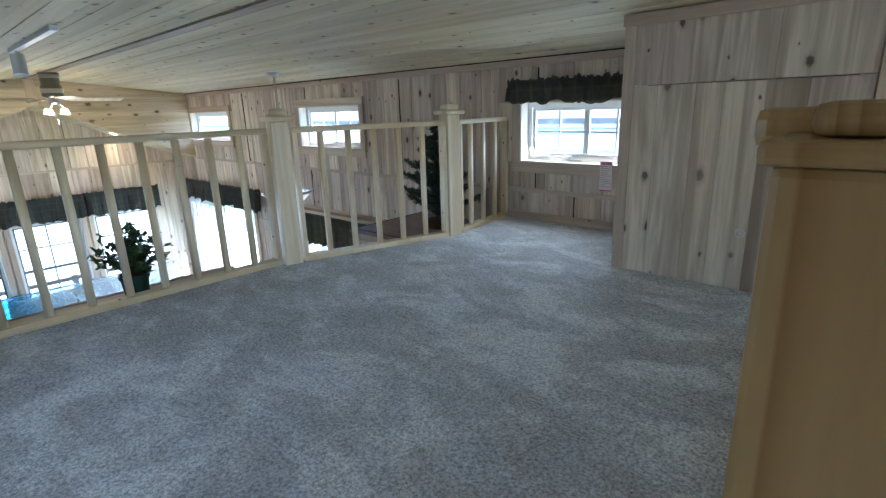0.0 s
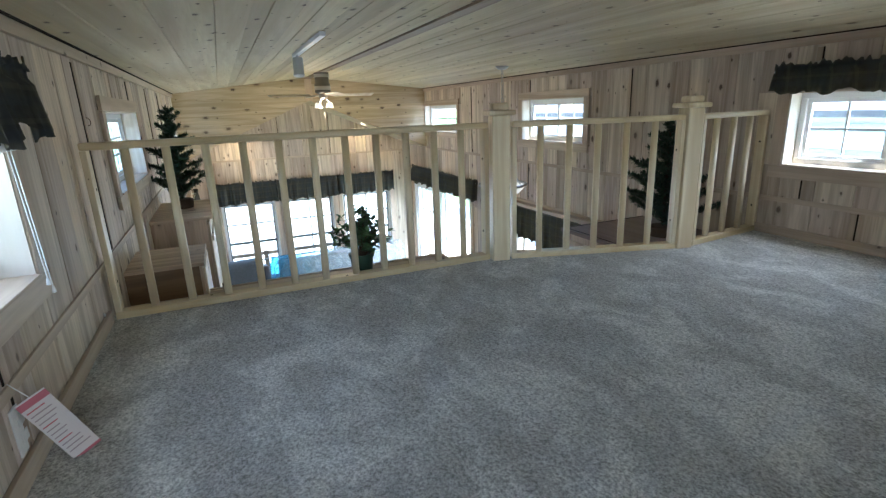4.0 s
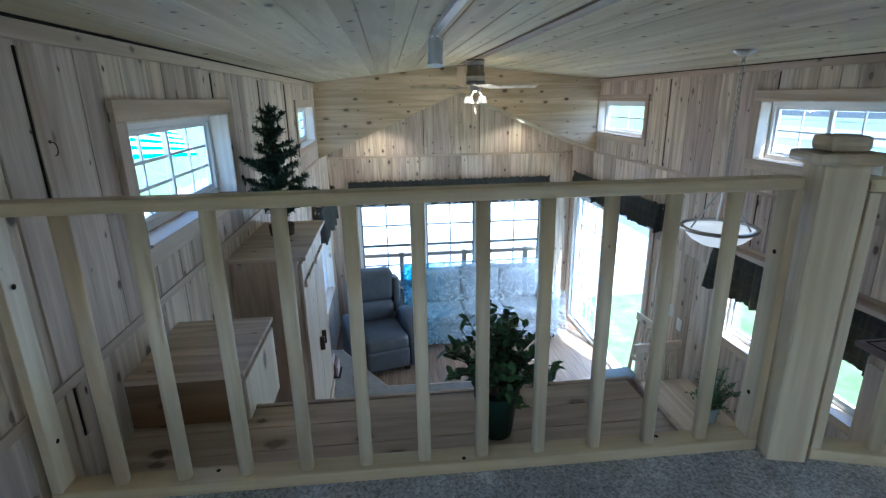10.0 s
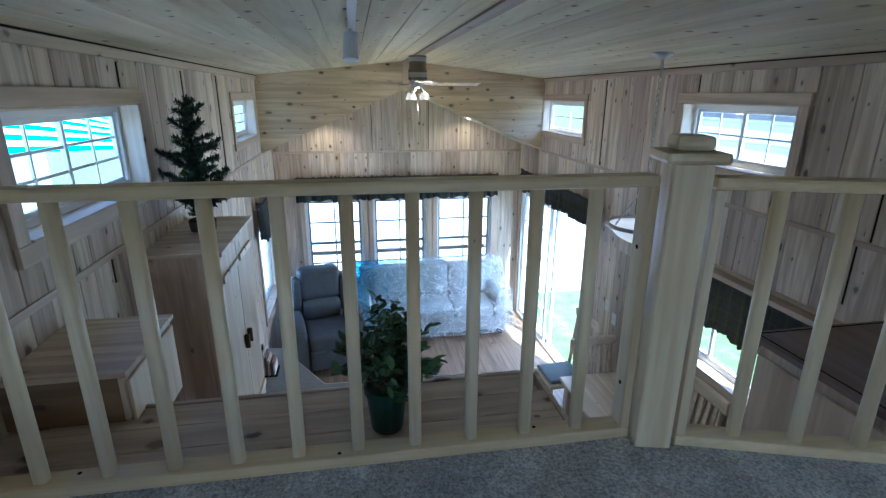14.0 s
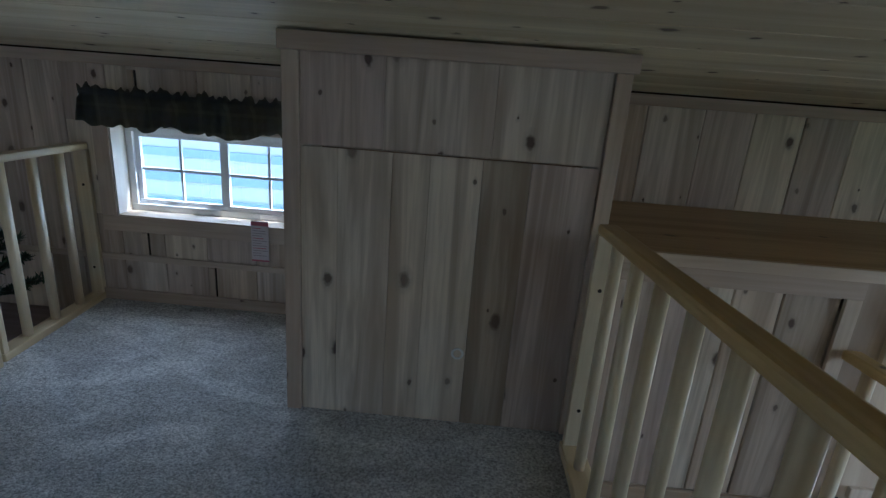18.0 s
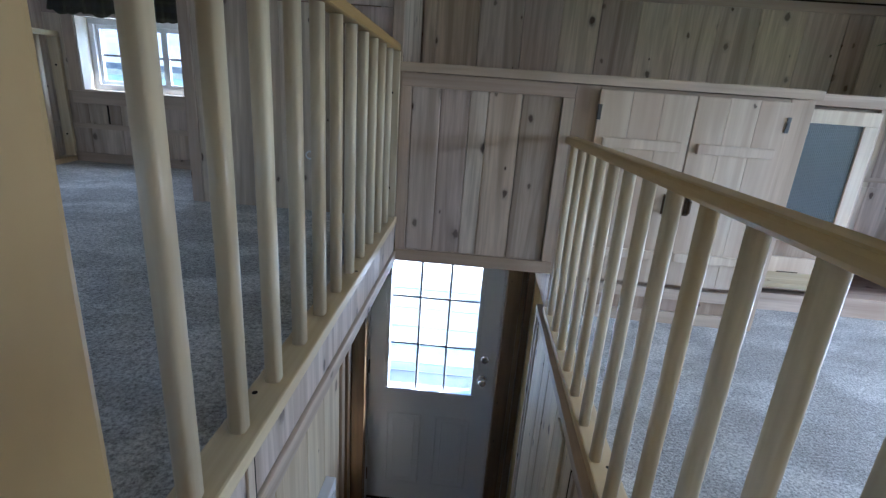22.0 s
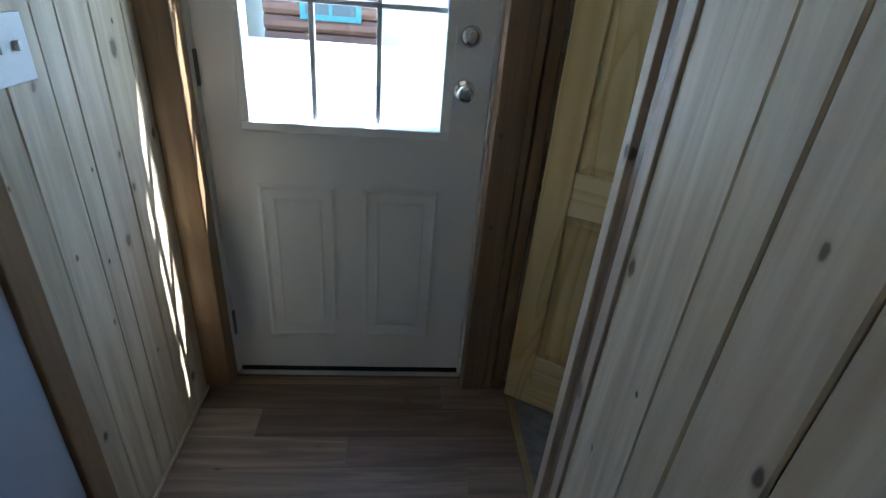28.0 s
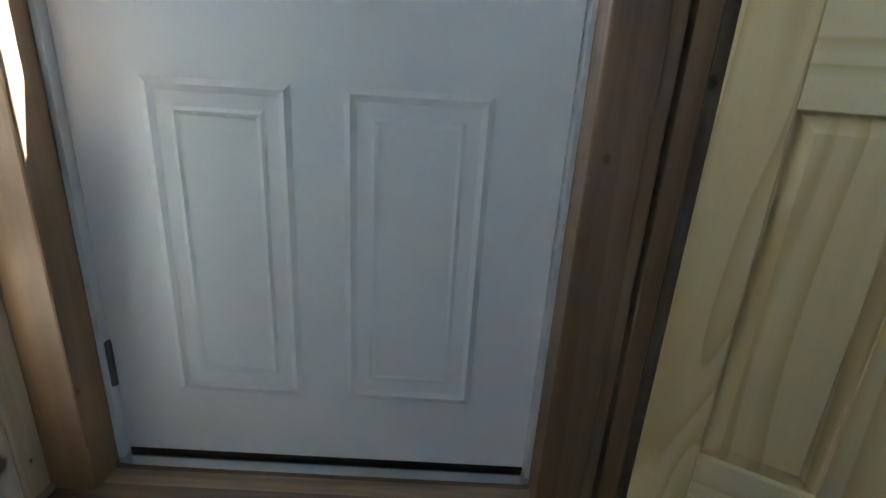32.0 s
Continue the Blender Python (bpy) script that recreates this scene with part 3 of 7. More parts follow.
            wpart("muntin", bx(u - mw, u + mw, p + 0.005, p + 0.015, z0 + s, z1 - s), sm, w)
        for j in range(1, rows):
            z = z0 + s + (z1 - z0 - 2 * s) * j / rows
            wpart("muntin", bx(u0 + s, u1 - s, p + 0.0055, p + 0.0145, z - mw - 0.001, z + mw + 0.001), sm, w)
    return w


window("window_1", "y", N, -1, NORTH_HOLES[1], 2, 2, 2, "white sliding loft window with grid panes")
window("window_2", "y", N, -1, NORTH_HOLES[2], 2, 2, 2, "white high window with grid panes and pine casing")
window("window_3", "y", N, -1, NORTH_HOLES[3], 2, 2, 1, "small white high window with grid panes")
window("window_4", "y", S, 1, SOUTH_HOLES[0], 2, 2, 2, "white sliding window low in the loft wall")
window("window_5", "y", S, 1, SOUTH_HOLES[1], 2, 3, 2, "white high window with grid panes and pine casing")
window("window_6", "y", S, 1, SOUTH_HOLES[2], 2, 3, 1, "small white high window with grid panes")
for i, h in enumerate(WEST_HOLES):
    window("window_%d" % (8 + i), "x", XW, 1, h, 2, 2, 1, "tall white double-hung window behind the sofa", casing=0.06, hung=True)
window("window_7", "y", S, 1, SOUTH_HOLES[3], 2, 2, 2, "white window beside the recliner", casing=0.06)
window("window_12", "x", XE, -1, EAST_HOLES[0], 2, 2, 2, "white window in the upper end wall", casing=0.06)
window("window_11", "y", N, -1, NORTH_HOLES[5], 2, 2, 2, "white dining window with grid panes", casing=0.06)


def patio_door():
    a, b, c, d = NORTH_HOLES[4]
    w = tagged(thing("door_2", "white sliding glass patio door with grid panes, slid open", "door", at=((a + b) / 2, N + 0.05, 0)), kind="structure")
    for u0, u1, z0, z1 in ((a, b, d - 0.05, d), (a, b, 0, 0.04), (a, a + 0.05, 0.04, d - 0.05), (b - 0.05, b, 0.04, d - 0.05)):
        wpart("frame", B(u0, u1, N - 0.005, N + 0.12, z0, z1, bevel=0.004), VINYL, w)
    for k in (0, 1):
        u0 = a + 0.05 + k * 0.09
        u1 = u0 + (b - a - 0.1) / 2
        y = N + 0.02 + 0.045 * k
        s = 0.06
        leaf = wpart("door_leaf", B(u0, u1, y, y + 0.035, 0.04, 0.04 + s, bevel=0.003), VINYL, w)
        for q in ((u0, u1, d - 0.05 - s, d - 0.05), (u0, u0 + s, 0.04 + s, d - 0.05 - s), (u1 - s, u1, 0.04 + s, d - 0.05 - s)):
            wpart("stile", B(q[0], q[1], y, y + 0.035, q[2], q[3], bevel=0.003), VINYL, leaf)
        p = wpart("pane", B(u0 + s, u1 - s, y + 0.015, y + 0.02, 0.04 + s, d - 0.05 - s), GLASS, w, "clear glass pane")
        p.visible_shadow = False
        for j in range(1, 3):
            x = u0 + s + (u1 - u0 - 2 * s) * j / 3
            wpart("muntin", B(x - 0.011, x + 0.011, y + 0.012, y + 0.023, 0.04 + s, d - 0.05 - s), VINYL, w)
        for j in range(1, 5):
            z = 0.04 + s + (d - 0.09 - 2 * s) * j / 5
            wpart("muntin", B(u0 + s, u1 - s, y + 0.0125, y + 0.0225, z - 0.010, z + 0.010), VINYL, w)
    wpart("pull_handle", B((a + b) / 2 - 0.05, (a + b) / 2 - 0.03, N - 0.02, N + 0.02, 0.95, 1.15, bevel=0.004), VINYL, w, "white pull handle")
    for u0, u1, z0, z1, m in ((a - 0.07, b + 0.07, d, d + 0.07, TRIMX), (a - 0.07, a, 0, d - 0.001, TRIM), (b, b + 0.07, 0, d - 0.001, TRIM)):
        wpart("casing", B(u0, u1, N - 0.018, N - 0.002, z0, z1, bevel=0.003), m, w, "pine casing board")


patio_door()

# ---- loft edges, stairs and stair walls ----
structure("baseboard_north", B(-1.84, -0.705, N - 0.016, N - 0.002, ZL, ZL + 0.055, bevel=0.003), TRIMX, "low pine baseboard", "baseboard")
structure("baseboard_south", B(-2.12, STAIR_L, S + 0.002, S + 0.016, ZL, ZL + 0.055, bevel=0.003), TRIMX, "low pine baseboard", "baseboard")
structure("batten_north", B(-7.4, -0.72, N - 0.009, N - 0.001, 2.615, 2.645, bevel=0.002), TRIMX, "thin level pine batten", "batten")
structure("batten_south", B(-7.4, STAIR_L, S + 0.001, S + 0.009, 2.625, 2.655, bevel=0.002), TRIMX, "thin level pine batten", "batten")
battens_v("batten_joint", "y", N, -1, [(-2.99, 2.65, 3.47), (-5.80, 2.65, 3.47), (-4.43, 3.355, 3.47), (-1.60, 3.40, 3.47), (-1.61, 2.65, 2.755), (-1.3, 2.46, 2.612), (-3.05, 2.3, 2.612), (-4.45, 2.22, 2.612), (-5.05, 2.1, 2.612)])
battens_v("batten_joint", "y", S, 1, [(-2.44, 2.66, 3.47), (-3.80, 3.355, 3.47), (-4.75, 2.66, 3.47), (-5.65, 2.66, 3.47), (-1.13, 2.66, 2.745), (-1.15, 2.475, 2.622), (-2.35, 2.475, 2.622), (-3.4, 2.51, 2.622)])
structure("batten_dining", B(-5.2, -2.78, N - 0.010, N - 0.001, 2.172, 2.212, bevel=0.002), TRIMX, "level pine batten above the dining valance", "batten")
structure("batten_west", B(XW + 0.001, XW + 0.009, S, N, 2.54, 2.57, bevel=0.002), TRIMY, "thin level pine batten", "batten")
battens_v("batten_joint", "x", XW, 1, [(1.24, 2.575, 3.2), (2.04, 2.575, 3.3)])

stairs = tagged(thing("stairs", "steep enclosed carpeted stair flight", "stairs", at=(0.61, 1.4, 0)), kind="structure")
for i in range(9):
    y0 = 0.62 + 0.17 * i
    wpart("step", B(STAIR_L + 0.005, STAIR_R + 0.005, y0, y0 + 0.19, 0, ZR - 0.205 * (i + 1), bevel=0.008), CARPET, stairs)

wall_stair_left = structure("wall_stair_left", B(STAIR_L - 0.075, STAIR_L - 0.017, S, 1.865, 0, ZL - 0.162), WALL, "pine wall beside the stairs", "wall")
structure("wall_return", B(-0.10, STAIR_L - 0.077, 1.795, 1.865, 0, ZL - 0.162), WALL, "short return wall by the heater cupboard", "wall")
wall_stair_right = structure("wall_stair_right", B(STAIR_R + 0.022, STAIR_R + 0.10, S, 2.71, 0, ZR - 0.122), WALL, "pine board wall beside the stairs", "wall")
wall_entry_left = structure("wall_entry_left", B(-0.20, -0.113, 1.795, N, 0, ZL - 0.162), WALL, "knotty pine wall by the entry door", "wall")
structure("wall_room_side", B(STAIR_R + 0.103, XE, 2.66, 2.74, 0, ZR - 0.13), WALL, "plain wall of the washroom", "wall")
structure("wall_room_far", B(2.3, 2.38, 2.745, N, 0, ZR - 0.13), PLAIN, "plain wall closing the washroom", "wall")
structure("wall_under_loft", B(-2.0, -1.92, S, N, 0, ZL - 0.17), WALL, "plain wall under the loft", "wall")

# fascia below the loft edge at the stairs
structure("fascia_loft", B(STAIR_L - 0.0165, STAIR_L + 0.012, 0.72, HEAD_Y - 0.005, 2.285, ZL - 0.002, bevel=0.002), WALL, "pale pine fascia board under the railing", "fascia")
structure("trim_fascia_lower", B(STAIR_L - 0.0165, STAIR_L + 0.022, 0.72, HEAD_Y - 0.005, 2.235, 2.282, bevel=0.004), TRIMY, "pine moulding strip under the fascia", "trim")
structure("trim_fascia_cove", B(STAIR_L - 0.0165, STAIR_L + 0.008, 0.72, 1.865, 2.205, 2.232, bevel=0.004), TRIMY, "narrow pine strip under the moulding", "trim")
battens_v("batten_joint", "x", STAIR_L + 0.012, 1, [(1.20, 2.287, 2.397)], w=0.012, d=0.006)
battens_v("batten_joint", "x", STAIR_L - 0.004, 1, [(1.30, 0.6, 2.203), (1.84, 0.6, 2.203)], w=0.016, d=0.01)
structure("trim_wall_end", B(STAIR_L - 0.09, STAIR_L + 0.012, 1.868, 1.895, 0, 2.232, bevel=0.004), DARKTRIM, "stained pine corner trim", "trim")
structure("fascia_room", B(STAIR_R + 0.002, STAIR_R + 0.032, 0.72, 2.738, ZR - 0.03, ZR + 0.004, bevel=0.003), TRIMY, "pine fascia board under the railing", "fascia")
structure("trim_wall_end_room", B(STAIR_R + 0.005, STAIR_R + 0.11, 2.713, 2.744, 0, ZR - 0.031, bevel=0.003), TRIM, "pale pine jamb board", "trim")
structure("trim_stair_joint", B(STAIR_R - 0.004, STAIR_R + 0.0095, 1.825, 1.93, 0.3, ZR - 0.034, bevel=0.006), TG, "pale rounded pine board over a wall joint", "trim")
structure("trim_stair_gap", B(STAIR_R + 0.006, STAIR_R + 0.0094, 1.686, 1.712, 0.3, ZR - 0.05), DARK, "dark open joint in the stair wall", "trim")
structure("trim_stair_strip", B(STAIR_R + 0.001, STAIR_R + 0.0095, 1.655, 1.686, 0.3, ZR - 0.034, bevel=0.003), TRIM, "pine strip beside the open joint", "trim")
structure("trim_jamb_gap", B(STAIR_R + 0.012, STAIR_R + 0.021, 2.668, 2.697, 0, 1.98, bevel=0.002), DARKTRIM, "dark stained strip beside the jamb", "trim")
structure("trim_jamb_face", B(STAIR_R + 0.004, STAIR_R + 0.0215, 2.63, 2.662, 0, 1.98, bevel=0.003), TRIM, "pale pine casing strip", "trim")
structure("trim_threshold", B(1.035, 1.065, 2.74, 3.40, 0.002, 0.008, bevel=0.002), CHROME, "metal floor strip at the washroom doorway", "threshold")
WASHFLOOR = fabric("washroom_vinyl", (0.10, 0.10, 0.10), (0.17, 0.165, 0.16), 18.0, 0.5, 0.1)
structure("floor_washroom", B(1.065, 2.3, 2.745, N, 0.002, 0.005), WASHFLOOR, "dark grey vinyl washroom floor", "floor")

# entry ceiling and header
structure("ceiling_entry", B(-0.11, 2.3, HEAD_Y + 0.075, N, 2.245, 2.265), CEIL, "low boarded ceiling over the entry", "ceiling")
header = structure("wall_stair_header", B(STAIR_L + 0.013, 0.985, HEAD_Y + 0.02, HEAD_Y + 0.07, 2.245, 3.05), WALL, "knotty pine panel above the stair foot", "wall")
for q in ((0.285, 0.985, 2.24, 2.295), (0.285, 0.985, 2.995, 3.048)):
    structure("trim_header", B(q[0], q[1], HEAD_Y - 0.008, HEAD_Y + 0.005, q[2], q[3], bevel=0.002), TRIMX, "pine rail framing the panel", "trim")
for q in ((0.281, 0.325), (0.94, 0.985)):
    structure("trim_header", B(q[0], q[1], HEAD_Y - 0.0075, HEAD_Y + 0.0045, 2.296, 2.994, bevel=0.002), TRIM, "pine stile framing the panel", "trim")


# ---- loft closet ----
def loft_closet():
    c = thing("loft_closet", "whitewashed knotty pine closet box in the loft", "closet", at=(-0.2, 3.0, ZL))
    zt = ceil_z(2.75) - 0.005
    wpart("body", B(-0.67, 0.255, 2.745, N - 0.003, ZL, zt - 0.04), WALL, c)
    rng = random.Random(5)
    x = -0.635
    for w in (0.11, 0.16, 0.11, 0.15, 0.14, 0.19):
        wpart("plank", B(x + 0.0004, x + w - 0.0004, 2.733, 2.745, ZL, 3.29, bevel=0.0013), WALL, c)
        x += w
    x = -0.635
    for w in (0.24, 0.31, 0.31):
        wpart("plank", B(x + 0.0004, x + w - 0.0004, 2.732, 2.745, 3.295, zt - 0.05, bevel=0.0013), WALL, c)
        x += w
    wpart("corner_trim", B(-0.685, -0.637, 2.722, 2.745, ZL, zt - 0.05, bevel=0.003), TRIM, c)
    wpart("corner_trim", B(-0.685, -0.67, 2.746, 2.775, ZL, zt - 0.05, bevel=0.002), TRIM, c)
    wpart("corner_trim", B(0.228, 0.272, 2.722, 2.745, ZL + 0.0, zt - 0.05, bevel=0.003), TRIM, c)
    wpart("corner_trim", B(0.256, 0.272, 2.746, 2.775, 3.09, zt - 0.05, bevel=0.002), TRIM, c)
    wpart("top_trim", B(-0.695, 0.285, 2.716, 2.745, zt - 0.05, zt, bevel=0.004), TRIMX, c)
    # shadow gap painted as a thin dark strip on the boards
    wpart("panel_edge", B(-0.57, 0.175, 2.7295, 2.7325, 3.2905, 3.2935), DARKTRIM, c, "dark strip painted as the shadow gap above the access panel")
    ring = bmesh.new()
    lathe(ring, [(0.013, 0), (0.016, 0.004), (0.02, 0.003), (0.021, 0)], 12)
    bmesh.ops.transform(ring, matrix=pose(-0.13, 2.733, 2.67, 90, 0, 0), verts=ring.verts)
    wpart("finger_hole_ring", ring, PLASTIC, c, "torn pale rim round a knot hole")


loft_closet()


# ---- railings and newels ----
def baluster_rail(a, b, zf, n, top, plate=0.062, label="clear pine loft railing with rounded balusters", ends=(True, True), rise=0.0, first=None, pitch=0.16, shift=0.0, rail_mat=None, plugs=()):
    a, b = Vector((*a, 0)), Vector((*b, 0))
    d = b - a
    L, ang = d.length, math.atan2(d.y, d.x)
    r = thing("railing", label, "railing", "loft railings", at=(*((a + b) / 2).xy, zf))
    rot = Matrix.Rotation(ang, 4, "Z")

    def put(name, bm, mat):
        bmesh.ops.transform(bm, matrix=rot, verts=bm.verts)
        return part(name, bm, mat, r)
    put("bottom_plate", B(-L / 2, L / 2, -plate / 2 + shift, plate / 2 + shift, 0, 0.032, bevel=0.005), RAILY)
    for u, w in plugs:
        s = bmesh.new()
        cyl(s, (u, w, 0.0318), (u, w, 0.0326), 0.0055, seg=10)
        put("screw_hole", s, DARK)
    tr = B(-L / 2, L / 2, -0.027, 0.027, top - 0.03, top, bevel=0.009)
    for v in tr.verts:
        v.co.z += rise * (0.5 - v.co.x / L)
    put("top_rail", tr, rail_mat or RAILY)
    for u, on in ((-L / 2 + 0.013, ends[0]), (L / 2 - 0.013, ends[1])):
        if on:
            put("end_post", B(u - 0.012, u + 0.012, -0.028, 0.028, 0.032, top - 0.03, bevel=0.003), RAIL)
            for z in (0.16, 0.55):
                s = bmesh.new()
                cyl(s, (u - 0.0132 if u > 0 else u + 0.0132, 0, z), (u - 0.014 if u > 0 else u + 0.014, 0, z), 0.006, seg=8)
                put("screw_hole", s, DARK)
    bal = bmesh.new()
    sect = []
    for k in range(16):
        t = 2 * math.pi * k / 16
        c, q = math.cos(t), math.sin(t)
        sect.append((0.0165 * math.copysign(abs(c) ** 0.62, c), 0.0148 * math.copysign(abs(q) ** 0.62, q)))
    prism(bal, sect, "z", 0.032, top - 0.03)
    bmesh.ops.transform(bal, matrix=rot, verts=bal.verts)
    me = None
    for i in range(n):
        u = -L / 2 + (L * (i + 1) / (n + 1) if first is None else first + pitch * i)
        if me is None:
            ob = part("baluster", bal, RAIL, r)
            me = ob.data
            for f in me.polygons:
                f.use_smooth = len(f.vertices) == 4
        else:
            ob = new("baluster", me)
            ob.parent = r
        ob.location = rot @ Vector((u, 0, 0))
        ob.scale.z = 1 + rise * (0.5 - u / L) / top
    return r


baluster_rail((-2.172, S + 0.02), (-2.145, 1.705), ZL, 11, 0.735, plugs=((-0.52, 0.012), (0.1, -0.014), (0.63, 0.012)))
baluster_rail((-2.09, 1.82), (-1.80, 2.712), ZL, 5, 0.735)
baluster_rail((-1.79, 2.82), (-1.855, N - 0.003), ZL, 3, 0.735)
baluster_rail((0.272, 0.81), (0.25, HEAD_Y - 0.01), ZL, 11, 0.738, 0.072, ends=(False, True), rise=0.062, first=0.241, pitch=0.148, rail_mat=HONEYRAIL, plugs=((-0.43, 0.018), (0.22, -0.02), (0.62, 0.015)))
baluster_rail((1.015, 0.87), (0.995, HEAD_Y - 0.01), ZR, 12, 0.795, 0.075, "clear pine railing of the upper room with rounded balusters", (False, False), rise=0.055, first=0.048, pitch=0.15, shift=-0.017, rail_mat=HONEYRAIL, plugs=((-0.62, -0.03), (-0.12, -0.028), (0.36, -0.03)))


def newel(x, y, z, h, mat, s=0.047, label="square pine newel post with a flat cap", lip=0.024, thick=0.026, turn=0.0, top=0.036, inset=0.004):
    p = thing("newel_post", label, "post", "newel posts", at=(x, y, z))
    p.rotation_euler = (0, 0, radians(turn))
    zc = h - top - thick
    part("shaft", B(-s, s, -s, s, 0, zc, bevel=0.007), mat, p)
    part("cap", B(-s - lip, s + lip, -s - lip, s + lip, zc, h - top, bevel=thick * 0.34), mat, p)
    part("cap_block", B(-s + inset, s - inset, -s + inset, s - inset, h - top, h, bevel=min(0.014, top * 0.4)), mat, p)
    return p


newel(-2.105, 1.757, ZL, 0.83, RAIL, turn=-15)
newel(-1.795, 2.758, ZL, 0.83, RAIL, turn=-12)
newel(0.320, 0.772, ZR - 0.0, 1.169, CEDAR, lip=0.007, thick=0.016, top=0.022, inset=0.016, label="honey-toned square newel post at the stair head")
newel(1.035, 0.82, ZR, 0.93, RAIL)


# ---- entry door ----
def entry_door():
    d = tagged(thing("door_1", "white steel entry door with nine panes, closed", "door", at=(0.43, 3.52, 0.03)), kind="structure")
    slab = wpart("slab", plate("y", 3.50, 3.545, (0.003, 0.857), (0.026, 2.137), [(0.137, 0.712, 1.0, 2.03)]), DOORWHITE, d)
    # raised panel mouldings
    for x0, x1 in ((0.132, 0.384), (0.473, 0.728)):
        z0, z1 = 0.183, 0.797
        for k, (g, w, pr) in enumerate(((0.0, 0.022, 0.0035), (0.046, 0.014, 0.0018))):
            bm = bmesh.new()
            o = [(x0 + g, z0 + g), (x1 - g, z0 + g), (x1 - g, z1 - g), (x0 + g, z1 - g)]
            i = [(x0 + g + w, z0 + g + w), (x1 - g - w, z0 + g + w), (x1 - g - w, z1 - g - w), (x0 + g + w, z1 - g - w)]
            m = [((p[0] + q[0]) / 2, (p[1] + q[1]) / 2) for p, q in zip(o, i)]
            ro, rm, ri = [[bm.verts.new((p[0], y, p[1])) for p in ring] for ring, y in ((o, 3.4995), (m, 3.4995 - pr), (i, 3.4995))]
            for u, v in ((ro, rm), (rm, ri)):
                for n in range(4):
                    bm.faces.new((u[n], u[(n + 1) % 4], v[(n + 1) % 4], v[n]))
            wpart("panel_moulding", bm, DOORWHITE, slab)
    gx0, gx1, gz0, gz1 = 0.137, 0.712, 1.0, 2.03
    fr = [(gx0 - 0.03, gx1 + 0.03, gz0 - 0.03, gz0), (gx0 - 0.03, gx1 + 0.03, gz1, gz1 + 0.03), (gx0 - 0.03, gx0, gz0, gz1), (gx1, gx1 + 0.03, gz0, gz1)]
    lite = wpart("lite_frame", B(*fr[0][:2], 3.488, 3.4995, *fr[0][2:], bevel=0.004), DOORWHITE, d, "white moulded glazing frame")
    for q in fr[1:]:
        wpart("lite_frame_side", B(q[0], q[1], 3.4885, 3.4995, q[2], q[3], bevel=0.004), DOORWHITE, lite)
    # unseen outer frame, added to narrow the sun slivers on the entry wall
    for q in fr:
        wpart("outer_frame_baffle", B(q[0], q[1], 3.5455, 3.56, q[2], q[3], bevel=0.004), DOORWHITE, lite)
    for i in (1, 2):
        x = gx0 + (gx1 - gx0) * i / 3
        wpart("muntin", B(x - 0.008, x + 0.008, 3.506, 3.527, gz0, gz1, bevel=0.003), VINYL, lite)
        z = gz0 + (gz1 - gz0) * i / 3
        wpart("muntin", B(gx0, gx1, 3.506, 3.526, z - 0.008, z + 0.008, bevel=0.003), VINYL, lite)
    for i in range(3):
        for j in range(3):
            p = wpart("pane", B(gx0 + 0.002 + (gx1 - gx0) / 3 * i, gx0 - 0.002 + (gx1 - gx0) / 3 * (i + 1), 3.513, 3.517, gz0 + 0.002 + (gz1 - gz0) / 3 * j, gz0 - 0.002 + (gz1 - gz0) / 3 * (j + 1)), GLASS, d, "clear glass pane")
            p.visible_shadow = False
    k = bmesh.new()
    lathe(k, [(0.0, 0.062), (0.012, 0.062), (0.024, 0.057), (0.027, 0.045), (0.022, 0.034), (0.012, 0.026), (0.012, 0.012), (0.03, 0.01), (0.033, 0.0)], 20)
    bmesh.ops.transform(k, matrix=pose(0.778, 3.4995, 1.128, 90, 0, 0), verts=k.verts)
    knob = wpart("knob", k, CHROME, d, "satin chrome door knob", True)
    wpart("thumb_turn", B(0.774, 0.782, 3.433, 3.438, 1.116, 1.14, bevel=0.002), CHROME, knob)
    k = bmesh.new()
    lathe(k, [(0.0, 0.022), (0.018, 0.022), (0.026, 0.014), (0.031, 0.0)], 20)
    bmesh.ops.transform(k, matrix=pose(0.785, 3.4995, 1.282, 90, 0, 0), verts=k.verts)
    dead = wpart("deadbolt", k, CHROME, d, "satin chrome deadbolt", True)
    wpart("thumb_turn", B(0.781, 0.789, 3.465, 3.477, 1.266, 1.298, bevel=0.002), CHROME, dead)
    for z in (0.24, 1.145, 1.93):
        h = bmesh.new()
        cyl(h, (0.0, 3.493, z - 0.05), (0.0, 3.493, z + 0.05), 0.008, seg=10)
        wpart("hinge", h, METALDARK, d, "dark steel hinge", True)
    wpart("sweep", B(0.004, 0.856, 3.498, 3.54, 0.014, 0.025, bevel=0.002), DARK, d, "black rubber door sweep")


METALDARK = principled("dark_steel", (0.16, 0.155, 0.15), 0.4, 0.9)[0]
entry_door()
for x0, x1, z0, z1 in ((-0.0005, 0.02, 0.014, 2.1385), (0.84, 0.8605, 0.014, 2.1385), (0.02, 0.84, 2.117, 2.1385), (0.02, 0.84, 0.014, 0.05)):
    structure("trim_door_rebate", B(x0, x1, 3.5455, 3.585, z0, z1), DARK, "dark rubber door seal", "trim")
structure("trim_door_sill", B(-0.04, 0.90, 3.462, 3.60, 0.001, 0.014, bevel=0.003), CHROME, "aluminium door sill", "threshold")
